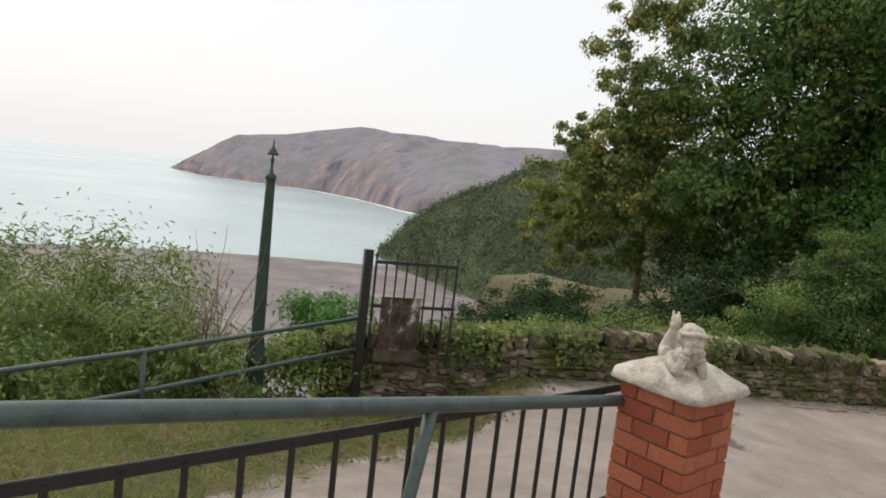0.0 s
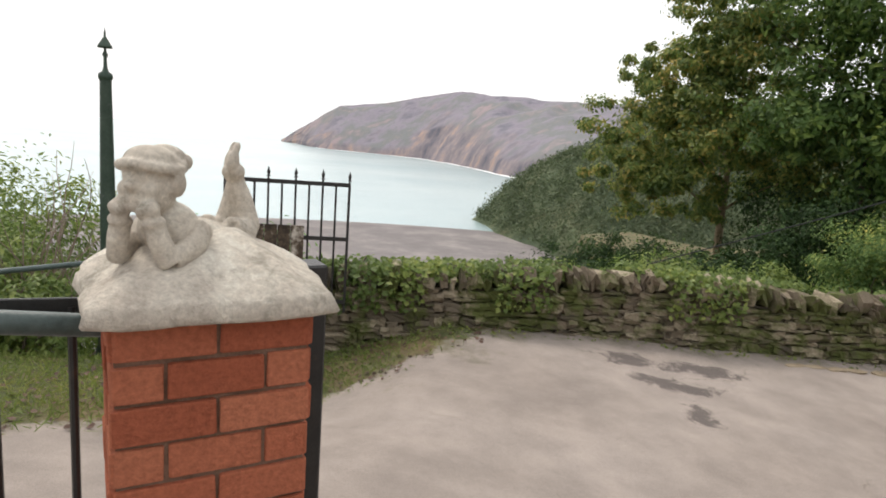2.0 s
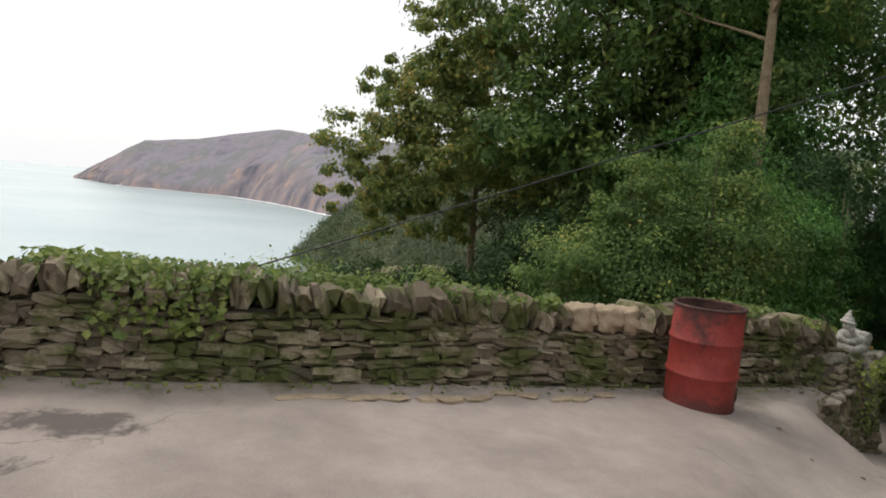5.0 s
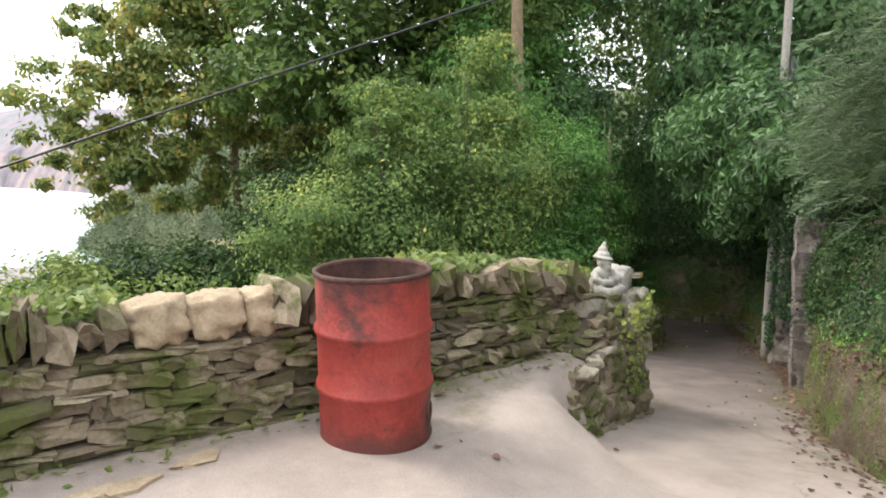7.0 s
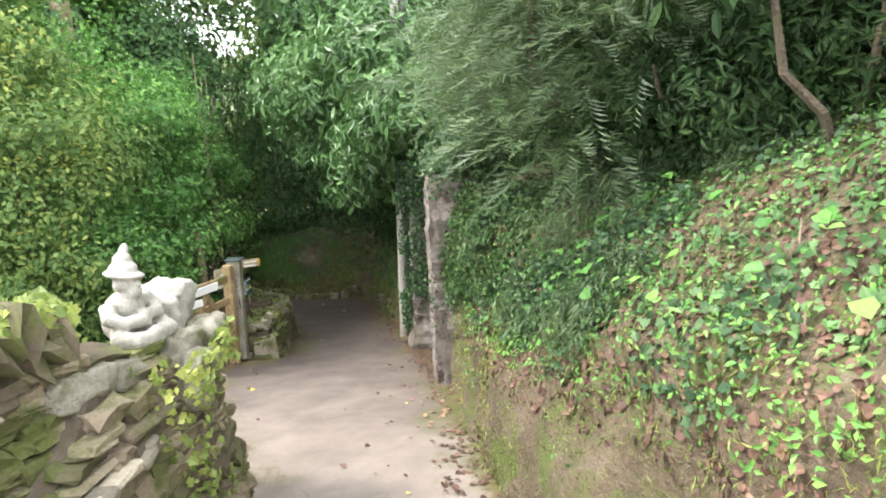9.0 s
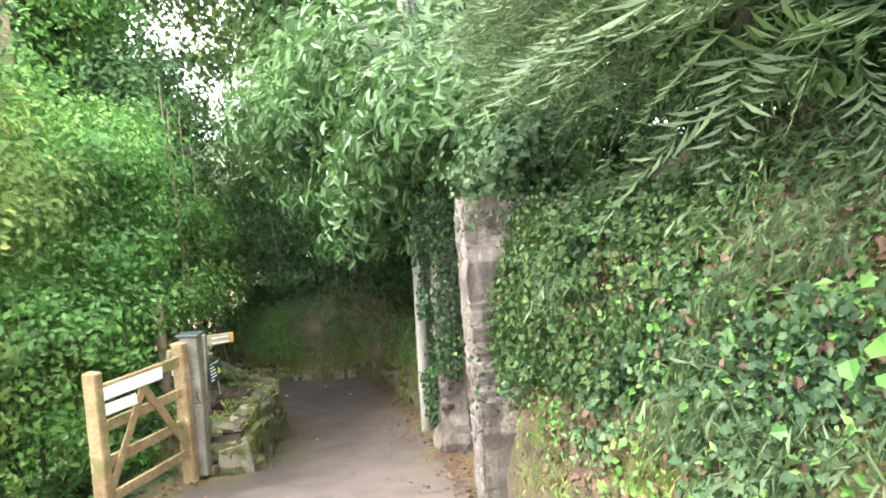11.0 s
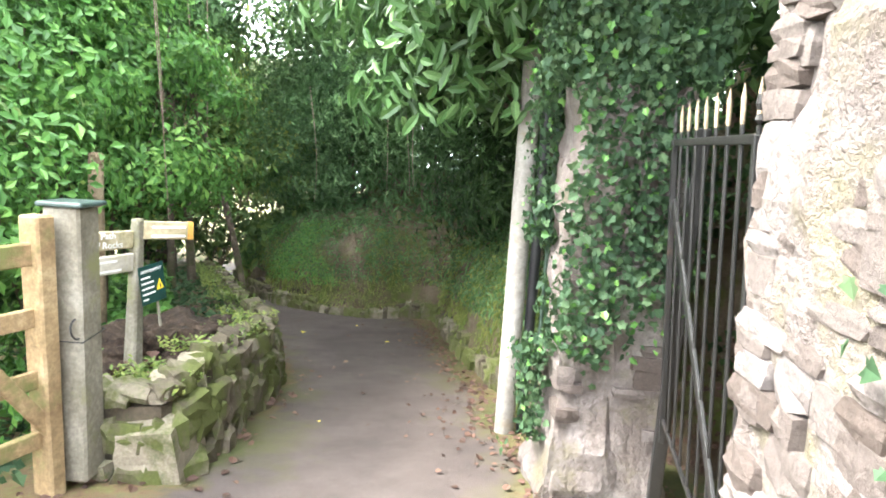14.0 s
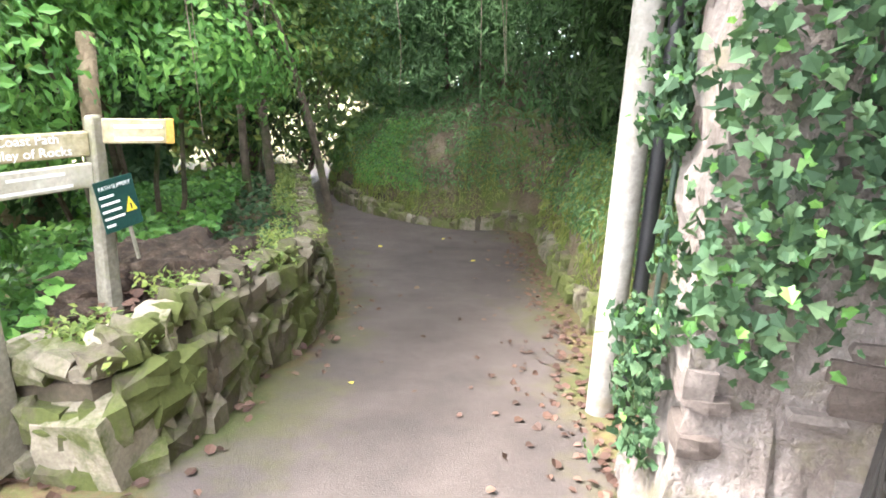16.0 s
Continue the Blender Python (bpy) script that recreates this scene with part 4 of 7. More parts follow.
# seated figure with a pointed hat, arms folded over crossed legs, on the wall's end
bm = bmesh.new()
blob(bm, (0, 0.02, 0.1), (0.115, 0.095, 0.11))
blob(bm, (0, 0.0, 0.19), (0.118, 0.08, 0.075))
blob(bm, (0, -0.01, 0.262), (0.036, 0.036, 0.03))
blob(bm, (0, -0.02, 0.305), (0.064, 0.064, 0.064))
blob(bm, (0.0, -0.088, 0.3), (0.017, 0.022, 0.015))
blob(bm, (0, -0.07, 0.262), (0.04, 0.03, 0.035))
blob(bm, (0, -0.012, 0.347), (0.1, 0.098, 0.022), turn=(6, 7, 0))
blob(bm, (0.004, -0.005, 0.375), (0.07, 0.07, 0.042))
blob(bm, (0.012, 0.0, 0.415), (0.046, 0.046, 0.045), turn=(0, 14, 0))
blob(bm, (0.03, 0.004, 0.458), (0.024, 0.024, 0.045), turn=(0, 28, 0))
for sx in (-1, 1):
    blob(bm, (sx * 0.028, -0.08, 0.322), (0.014, 0.01, 0.011))
    blob(bm, (sx * 0.068, -0.02, 0.3), (0.014, 0.022, 0.026))
    tube(bm, [(sx * 0.115, 0.0, 0.21), (sx * 0.15, -0.035, 0.155), (sx * 0.12, -0.085, 0.125), (-sx * 0.02, -0.115, 0.13 + 0.015 * sx)], [0.044, 0.042, 0.038, 0.032], 12)
    tube(bm, [(sx * 0.06, -0.02, 0.06), (sx * 0.15, -0.09, 0.05), (sx * 0.12, -0.15, 0.045), (-sx * 0.03, -0.165, 0.035 + 0.012 * sx)], [0.06, 0.054, 0.046, 0.038], 12)
    blob(bm, (-sx * 0.07, -0.165, 0.03), (0.05, 0.032, 0.03))
statue("garden_statue", bm, pose(10.88, 11.28, -1.04, 0, 0, 20) @ Matrix.Scale(0.95, 4), M_statue_white, "whitewashed stone garden figure with a pointed cap on the wall end", 0.008)


def boulder(name, c, size, turn, material, label, category="stone", group=""):
    """A rough lump with flattened sides."""
    bm = bmesh.new()
    bmesh.ops.create_cube(bm, size=1)
    bmesh.ops.subdivide_edges(bm, edges=bm.edges[:], cuts=9, use_grid_fill=True)
    for v in bm.verts:
        u = Vector(v.co)
        u = u.lerp(u.normalized() * 0.55, 0.45)
        q = Vector((u.x * size[0], u.y * size[1], u.z * size[2]))
        e = noise.fractal(q * 8 + Vector(c), 0.7, 2.1, 5)
        v.co = q + u.normalized() * e * 0.2 * min(size)
    ob = part(name, bm, material, smooth=True)
    ob.matrix_world = pose(*c, *turn)
    return tagged(ob, label, category, group)


boulder("pale_boulder", (11.17, 11.47, -0.98), (0.3, 0.28, 0.26), (4, -6, 40), M_statue_white, "pale whitewashed boulder on the wall end")
for c, size, turn in (((10.72, 11.14, -1.1), (0.36, 0.26, 0.13), (3, 5, 35)), ((11.06, 11.2, -1.12), (0.22, 0.2, 0.16), (-6, 8, 10)), ((11.3, 11.3, -1.16), (0.2, 0.22, 0.2), (10, -8, 60)), ((11.08, 11.06, -1.26), (0.16, 0.14, 0.3), (8, 10, 25)), ((10.45, 11.02, -1.07), (0.34, 0.28, 0.14), (-3, 4, 20))):
    boulder("coping_boulder", c, size, turn, M_paleledge, "pale lichened stone crowning the wall end", "stone", "pale stones of the wall end")


# ---------------------------------------------------------------- railing by the pillar
rail_u = Vector((-0.7071, -0.7071, 0))
root = Vector((1.06, 3.26, 0))


def along_rail(u, z):
    return root + rail_u * u + Vector((0, 0, z))


rail = empty("railing", pose(root.x, root.y, -0.2), "black wrought-iron railing with a green pipe handrail", "railing")


def hang(name, bm, mat, thing, label="", smooth=False):
    """A part modelled in world coordinates, hung under its thing."""
    ob = part(name, bm, mat, thing, label, smooth)
    ob.matrix_parent_inverse = thing.matrix_world.inverted()
    return ob


bm = tube(bmesh.new(), [along_rail(-0.2, 0.49)] + [along_rail(u, 0.52 + 0.155 * u) for u in np.linspace(0.0, 5.5, 9)], 0.03, 14)
hang("handrail", bm, M_pipe, rail, "grey-green painted pipe", True)
bm = tube(bmesh.new(), [along_rail(1.46, 0.74), along_rail(1.56, 0.25), along_rail(1.66, -0.25)], 0.026, 12)
hang("brace", bm, M_pipe, rail, "slanting green pipe brace", True)
back = Vector((-0.05, 0.05, 0))
for name, z0, k in (("top_bar", 0.56, 0.065), ("bottom_bar", -0.08, 0.1)):
    bm = bmesh.new()
    a, b = along_rail(-0.05, z0) + back, along_rail(5.5, z0 + k * 5.5) + back
    box(bm, (0, 0, 0), ((b - a).length, 0.012, 0.04), Matrix.Translation((a + b) / 2) @ (b - a).to_track_quat("X", "Z").to_matrix().to_4x4(), 0.003)
    hang(name, bm, M_iron, rail)
for i in range(32):
    u = 0.128 + 0.1695 * i
    bm = tube(bmesh.new(), [along_rail(u, -0.08 + 0.1 * u - 0.03) + back, along_rail(u, 0.56 + 0.065 * u) + back], 0.011, 8)
    hang("bar", bm, M_iron, rail)
# black iron post against the far side of the pillar
bm = bmesh.new()
box(bm, (0, 0, 0.62), (0.1, 0.1, 1.3), bevel=0.006)
ob = part("gate_post", bm, M_iron)
ob.matrix_world = pose(1.44, 3.48, -0.58, 0, 0, 39)
tagged(ob, "black square iron gate post beside the brick pillar", "post")


# ---------------------------------------------------------------- open iron gate against the wall
def spear(bm, p, h, r=0.009):
    tube(bm, [p, p + Vector((0, 0, h))], r, 8)
    lathe(bm, [(0.001, 0), (r * 1.9, 0.012), (r * 0.9, 0.03), (r * 1.7, 0.05), (0.001, 0.105)], 8, Matrix.Translation(p + Vector((0, 0, h))))


def iron_gate(name, a, b, z0, z1, tips, n, label, r=0.009, brace=False, tilt=(0, 0), tip=None):
    """tilt: how far its top leans out of plumb; tip: the paint of the spear heads."""
    a, b = Vector((*a, 0)), Vector((*b, 0))
    sway = Matrix.Identity(4)
    sway[0][2], sway[1][2] = tilt[0] / (z1 - z0), tilt[1] / (z1 - z0)
    sway = Matrix.Translation((0, 0, z0)) @ sway @ Matrix.Translation((0, 0, -z0))
    thing = empty(name, pose(a.x, a.y, z0), label, "gate")
    q = (b - a).to_track_quat("X", "Z").to_matrix().to_4x4()
    for nm, z in (("top_rail", z1), ("bottom_rail", z0 + 0.1)) if tip else (("top_rail", z1), ("middle_rail", z0 + (z1 - z0) * 0.58), ("bottom_rail", z0 + 0.1)):
        bm = bmesh.new()
        box(bm, (0, 0, 0), ((b - a).length, 0.012, 0.026 if tip else 0.04), Matrix.Translation((a + b) / 2 + Vector((0, 0, z))) @ q, 0.003)
        bm.transform(sway)
        hang(nm, bm, M_iron, thing)
    for i in range(n):
        p = a.lerp(b, i / (n - 1))
        bm = bmesh.new()
        if i in (0, n - 1):
            box(bm, (0, 0, (z1 - z0) / 2), (0.026, 0.026, z1 - z0 + 0.02), Matrix.Translation(p + Vector((0, 0, z0))) @ q, 0.003)
            spear(bm, p + Vector((0, 0, z1)), tips * 0.4, r)
        elif tip:
            tube(bm, [p + Vector((0, 0, z0 + 0.1)), p + Vector((0, 0, z1 + tips * 0.5))], r, 8)
        elif i % 2 == 0:
            spear(bm, p + Vector((0, 0, z0 + 0.1)), z1 - z0 - 0.1 + tips * 0.5, r)
        else:
            tube(bm, [p + Vector((0, 0, z0 + 0.1)), p + Vector((0, 0, z1))], r, 8)
        bm.transform(sway)
        bar = hang("bar", bm, M_iron, thing)
        if tip and i:
            bm = lathe(bmesh.new(), [(r * 0.9, 0), (r * 1.1, 0.01), (r * 1.05, 0.07), (0.001, 0.105)], 8, Matrix.Translation(p + Vector((0, 0, z1 + tips * 0.5))))
            bm.transform(sway)
            part("spear_head", bm, tip, bar, "pale gilded spear head", True)
    if brace:
        bm = bmesh.new()
        p, s = a.lerp(b, 0.03) + Vector((0, 0, z1 - 0.25)), a.lerp(b, 0.97) + Vector((0, 0, z0 + 0.12))
        box(bm, (0, 0, 0), ((s - p).length, 0.014, 0.05), Matrix.Translation((p + s) / 2) @ (s - p).to_track_quat("X", "Z").to_matrix().to_4x4(), 0.003)
        bm.transform(sway)
        hang("brace", bm, M_iron, thing)
    return thing


bm = bmesh.new()
box(bm, (0, 0, 0.95), (0.1, 0.1, 2.06), bevel=0.006)
ob = part("gate_post", bm, M_iron)
ob.matrix_world = pose(-0.86, 7.36, -1.3, 0, 0, 22)
tagged(ob, "tall black square iron gate post", "post")
iron_gate("iron_gate", (-0.76, 7.38), (0.2, 7.7), -0.72, 0.54, 0.07, 9, "black wrought-iron gate with spear tips, open against the wall", 0.011)
board = empty("notice_board", pose(-0.42, 7.47, -0.64, 0, 0, 18.4), "weathered dark board with pale peeling slats hung on the gate", "board")
for i in range(4):
    bm = bmesh.new()
    box(bm, (-0.19 + i * 0.125, 0, 0.39), (0.118, 0.018, 0.76), bevel=0.004, jitter=0.004)
    part("plank", bm, surface("peeling_paint", [(0.42, (0.03, 0.022, 0.016)), (0.56, (0.09, 0.065, 0.045)), (0.66, (0.42, 0.38, 0.33))], 5, 0.8, fine=40) if i == 0 else bpy.data.materials["peeling_paint"], board)
bm = bmesh.new()
box(bm, (0, 0.0, 0.05), (0.56, 0.03, 0.14), bevel=0.004)
part("bottom_batten", bm, M_bark, board)

# pipe fence beyond the drive, and the lamp post
fence = empty("pipe_fence", pose(-0.86, 7.36, -0.99), "two-rail green pipe fence along the slope", "fence")
for z in (-0.14, -0.52):
    bm = tube(bmesh.new(), [(-0.86, 7.36, z), (-2.6, 5.6, z - 0.14), (-5.2, 3.1, z - 0.3), (-9, 0, z - 0.4)], 0.024, 10)
    hang("rail", bm, M_pipe, fence, smooth=True)
for x, y in ((-2.6, 5.6), (-5.2, 3.1)):
    bm = tube(bmesh.new(), [(x, y, -1.2), (x, y, -0.1 - 0.16)], 0.026, 10)
    hang("post", bm, M_pipe, fence, smooth=True)

lamp = empty("lamp_post", pose(-2.05, 7.25, -1.55), "slender green cast-iron lamp post with a small finial", "lamp post")
bm = lathe(bmesh.new(), [(0.13, 0), (0.13, 0.3), (0.11, 0.34), (0.1, 0.75), (0.12, 0.78)], 20)
part("plinth", bm, M_lamp, lamp, smooth=True)
bm = lathe(bmesh.new(), [(0.12, 0.78), (0.125, 0.82), (0.1, 0.85), (0.105, 0.9), (0.09, 0.94), (0.09, 1.0), (0.086, 1.02)], 20)
part("collar", bm, M_lamp, lamp, smooth=True)
bm = lathe(bmesh.new(), [(0.076, 1.0), (0.07, 1.6), (0.05, 2.9), (0.052, 2.92)], 20)
part("shaft", bm, M_lamp, lamp, smooth=True)
bm = lathe(bmesh.new(), [(0.052, 2.9), (0.064, 2.92), (0.06, 2.96), (0.03, 2.98), (0.018, 3.02), (0.014, 3.1), (0.026, 3.13), (0.012, 3.16), (0.01, 3.2)], 16)
part("neck", bm, M_lamp, lamp, smooth=True)
bm = lathe(bmesh.new(), [(0.01, 3.2), (0.065, 3.19), (0.06, 3.21), (0.025, 3.27), (0.01, 3.29), (0.01, 3.32), (0.002, 3.37)], 16)
part("finial", bm, M_lamp, lamp, smooth=True)


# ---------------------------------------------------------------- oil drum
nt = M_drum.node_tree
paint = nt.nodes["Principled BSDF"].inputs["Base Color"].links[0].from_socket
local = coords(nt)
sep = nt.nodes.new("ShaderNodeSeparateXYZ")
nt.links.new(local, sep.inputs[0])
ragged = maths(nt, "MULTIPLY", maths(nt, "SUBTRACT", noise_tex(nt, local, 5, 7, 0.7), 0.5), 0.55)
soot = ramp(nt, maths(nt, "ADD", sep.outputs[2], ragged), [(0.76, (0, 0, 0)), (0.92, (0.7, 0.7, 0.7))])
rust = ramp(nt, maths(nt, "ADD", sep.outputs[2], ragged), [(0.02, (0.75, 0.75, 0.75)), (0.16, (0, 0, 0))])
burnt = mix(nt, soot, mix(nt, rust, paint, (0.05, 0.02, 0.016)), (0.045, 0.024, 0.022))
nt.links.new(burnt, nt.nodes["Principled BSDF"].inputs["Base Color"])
drum = empty("oil_drum", pose(8.24, 9.68, float(lie(8.24, 9.68)), 0.6, -0.8, 35), "rusty red steel oil drum with an open scorched top", "drum")
R = 0.29
prof = [(R - 0.012, 0.005), (R, 0.0), (R + 0.006, 0.012), (R, 0.028)]
for c in (0.295, 0.59):
    prof += [(R, c - 0.03), (R + 0.012, c - 0.012), (R + 0.015, c), (R + 0.012, c + 0.012), (R, c + 0.03)]
prof += [(R, 0.85), (R + 0.004, 0.868)]
bm = lathe(bmesh.new(), prof, 64)
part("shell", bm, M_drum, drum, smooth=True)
bm = lathe(bmesh.new(), [(R + 0.002, 0.862), (R + 0.012, 0.868), (R + 0.012, 0.884), (R, 0.89), (R - 0.012, 0.884), (R - 0.012, 0.868)], 64)
part("rim", bm, M_drumscorch, drum, "blackened rolled rim", True)
bm = lathe(bmesh.new(), [(R - 0.008, 0.875), (R - 0.008, 0.12), (0.02, 0.1)], 64)
part("lining", bm, M_drumscorch, drum, "sooty inside", True)
bm = lathe(bmesh.new(), [(0.05, 0.0), (0.045, 0.012), (0.02, 0.006), (0.001, 0.002)], 14, Matrix.Rotation(radians(-72), 4, "Z") @ Matrix.Translation((R - 0.004, 0, 0.15)) @ Matrix.Rotation(radians(90), 4, "Y") @ Matrix.Diagonal((1.2, 0.8, 1, 1)))
part("burnt_vent", bm, M_drumscorch, drum, "burnt-out vent hole")

# pale stones bedded in the coping
for i, (x, w) in enumerate(((7.2, 0.26), (7.47, 0.28), (7.72, 0.24))):
    c = (x, float(np.interp(x, [6.7, 7.9], [9.72, 10.05])) + 0.19, terrace_top(x, 0) + 0.07)
    boulder("coping_block", c, (w * 1.08, 0.3, 0.23), (0, 0, 15), M_palestone, "pale limestone block bedded on the wall top", "stone", "pale coping blocks")


# ---------------------------------------------------------------- piers, iron gate, pole
def pier(c, w, d, rot, z0, z1, label, flare, seed, lean_x=0.0):
    bm = bmesh.new()
    bmesh.ops.create_cube(bm, size=1)
    bmesh.ops.subdivide_edges(bm, edges=bm.edges[:], cuts=22, use_grid_fill=True)
    for v in bm.verts:
        u = v.co.z + 0.5
        f = 1 + flare * max(0, 1 - u * 3.2) ** 1.5
        p = Vector((v.co.x * w * f, v.co.y * d * f, u * (z1 - z0)))
        q = noise.fractal(p * 3.2 + Vector((seed, 0, 0)), 0.8, 2.1, 6)
        course = noise.cell(Vector((math.floor(p.x * 4 + seed), math.floor(p.y * 4), math.floor(p.z * 8.5))))
        n = Vector((v.co.x, v.co.y, 0)).normalized()
        v.co = p + n * (q * 0.035 + course * 0.022)
    ob = part("gate_pier", bm, M_pier, smooth=False)
    ob.matrix_world = pose(*c, z0, lean_x, 0, rot)
    return tagged(ob, label, "pier")


PIER_NEAR = pier((14.73, 11.92), 0.5, 0.5, 41, -2.9, -0.55, "rough limewashed rubble gate pier half hidden by ivy", 0.03, 3, -1.8)
PIER_FAR = pier((16.18, 13.34), 0.5, 0.52, 41, -3.25, -1.0, "rubble gate pier with crumbling render, overgrown with ivy", 0.35, 8)
iron_gate("iron_gate", (16.03, 12.92), (14.98, 12.3), -2.62, -1.25, 0.08, 9, "tall black iron gate with pale spear tips between the piers", 0.0065, brace=True, tilt=(-0.09, 0.07), tip=M_palestone)
bm = bmesh.new()
box(bm, (0, 0, 0.75), (0.06, 0.06, 1.84), bevel=0.005)
ob = part("gate_post", bm, M_iron)
ob.matrix_world = pose(16.1, 12.95, -2.85, 0, -3.0, 30)
tagged(ob, "black square iron hanging post of the tall gate", "post")

pole = empty("utility_pole", pose(16.61, 14.2, -3.2), "weathered grey wooden pole with a black cable duct", "pole")
lean = Vector((0.0, 0.0, 1))
bm = tube(bmesh.new(), [lean * h for h in np.linspace(-0.3, 6.5, 24)], [0.068 - 0.0004 * i for i in range(24)], 20)
part("shaft", bm, M_polewood, pole, smooth=True)
side = Vector((0.062, -0.092, 0))
bm = tube(bmesh.new(), [side + lean * h for h in np.linspace(-0.2, 5.0, 12)], 0.034, 12)
part("duct", bm, M_plastic, pole, "black plastic cable duct", True)
bm = tube(bmesh.new(), [side * 1.65 + lean * h for h in np.linspace(-0.1, 5.0, 12)], 0.013, 8)
part("cable", bm, M_lamp, pole, "thin green cable", True)


def face_pier(thing, w, h, share, seed, stone, z0=0.0, course=(0.04, 0.1), length=(0.07, 0.2)):
    """Single rubble stones set almost flush in the four faces of a pier."""
    r = np.random.default_rng(seed)
    meshes = []
    for k in range(10):
        me = stone_mesh(50 + k, 0.06)
        me.materials.append(stone)
        meshes.append(me)
    for q in range(4):
        turn = Matrix.Rotation(q * math.pi / 2, 4, "Z")
        z = z0
        while z < h - 0.06:
            hh = min(r.uniform(*course), h - z)
            x = -w
            while x < w - 0.02:
                ww = r.uniform(*length)
                ww = w - x if w - x - ww < 0.09 else ww
                if r.uniform() < share:
                    ob = new("stone", meshes[r.integers(len(meshes))])
                    ob.parent = thing
                    ob.matrix_basis = turn @ Matrix.Translation((x + ww / 2, -w + 0.04 + 0.03 + r.uniform(-0.006, 0.006), z + hh / 2)) @ Matrix.Rotation(r.uniform(-0.035, 0.035), 4, "Y") @ Matrix.Rotation(r.uniform(-0.04, 0.04), 4, "Z") @ Matrix.Diagonal((ww * 1.05, 0.13, hh * 1.06, 1))
                x += ww
            z += hh


face_pier(PIER_NEAR, 0.262, 2.35, 0.72, 4, M_pierstone)
face_pier(PIER_FAR, 0.272, 1.9, 0.3, 9, M_pierstone, 0.5)

# ---------------------------------------------------------------- field gate, posts and signs
def plank(bm, a, b, w, t, roll=0.0):
    a, b = Vector(a), Vector(b)
    d = b - a
    box(bm, (0, 0, 0), (d.length, t, w), Matrix.Translation((a + b) / 2) @ d.to_track_quat("X", "Z").to_matrix().to_4x4() @ Matrix.Rotation(roll, 4, "X"), 0.005, 0.004)
    return bm


gp = Vector((14.24, 15.03, 0))
post = empty("gate_post", pose(gp.x, gp.y, -2.96, 0, 1.5, 40), "thick weathered square timber gate post", "post")
bm = bmesh.new()
box(bm, (0, 0, 0.62), (0.165, 0.165, 1.3), bevel=0.012, jitter=0.006)
part("shaft", bm, M_oldwood, post)
bm = bmesh.new()
box(bm, (0, 0, 1.283), (0.21, 0.21, 0.022), bevel=0.006)
part("cap", bm, M_pipe, post, "grey lead cap")
bm = lathe(bmesh.new(), [(0.045, -0.006), (0.051, 0), (0.045, 0.006), (0.039, 0), (0.045, -0.006)], 20, Matrix.Translation((-0.085, -0.06, 0.72)) @ Matrix.Rotation(radians(80), 4, "X"))
part("latch_ring", bm, M_iron, post)
bm = tube(bmesh.new(), [(-0.09, -0.09, 0.66), (0.09, -0.092, 0.68), (0.092, 0.09, 0.68), (-0.09, 0.09, 0.66), (-0.09, -0.09, 0.66)], 0.003, 6, False)
part("wire", bm, M_iron, post)

ga, gb = Vector((14.1, 14.97, 0)), Vector((13.2, 14.66, 0))
gate = empty("field_gate", pose(ga.x, ga.y, -2.9), "weathered wooden field gate with four bars and a white notice", "gate")
for p, nm in ((ga, "hanging_stile"), (gb, "meeting_stile")):
    bm = bmesh.new()
    box(bm, (0, 0, 0), (0.085, 0.12, 1.3), Matrix.Translation(p + Vector((0, 0, -2.36))) @ Matrix.Rotation(0.4, 4, "Z"), 0.01, 0.005)
    hang(nm, bm, M_brownwood, gate)
for z in (-1.88, -2.16, -2.44, -2.72):
    hang("bar", plank(bmesh.new(), ga + Vector((0, 0, z)), gb + Vector((0, 0, z + 0.01)), 0.1 if z > -2 else 0.085, 0.03), M_brownwood, gate)
off = Vector((0.012, -0.03, 0))
hang("diagonal", plank(bmesh.new(), ga + Vector((0, 0, -2.7)) + off, ga.lerp(gb, 0.55) + Vector((0, 0, -1.92)) + off, 0.07, 0.02), M_brownwood, gate)
hang("diagonal", plank(bmesh.new(), gb + Vector((0, 0, -2.7)) + off, ga.lerp(gb, 0.5) + Vector((0, 0, -1.92)) + off, 0.07, 0.02), M_brownwood, gate)
hang("notice", plank(bmesh.new(), ga.lerp(gb, 0.3) + Vector((0, 0, -1.9)) + off * 1.4, ga.lerp(gb, 0.97) + Vector((0, 0, -1.89)) + off * 1.4, 0.1, 0.008), M_white, gate, "white notice strip")
hang("notice", plank(bmesh.new(), ga.lerp(gb, 0.62) + Vector((0, 0, -2.02)) + off * 1.4, ga.lerp(gb, 0.97) + Vector((0, 0, -2.01)) + off * 1.4, 0.09, 0.008), M_white, gate, "white notice strip")

bm = tube(bmesh.new(), [(0, 0, -0.6), (0.02, 0.03, 0.6), (0.06, 0.12, 1.1), (0.1, 0.2, 1.45), (0.1, 0.2, 1.46)], [0.06, 0.058, 0.056, 0.052, 0.02], 12)
ob = part("fence_stake", bm, M_palebark, smooth=True)
ob.matrix_world = pose(15.0, 16.85, -3.0)
tagged(ob, "rough round timber stake", "stake")

sp = Vector((14.81, 15.77, -2.75))
sign = empty("signpost", pose(*sp, 0, 3, 0), "mossy oak footpath signpost with carved arms", "signpost")
bm = bmesh.new()
box(bm, (0, 0, 0.38), (0.085, 0.085, 1.0), Matrix.Rotation(0.5, 4, "Z"), 0.012, 0.004)
for v in bm.verts:
    if v.co.z > 0.86:
        v.co.x *= 0.7
        v.co.y *= 0.7
part("post", bm, M_oldwood, sign)


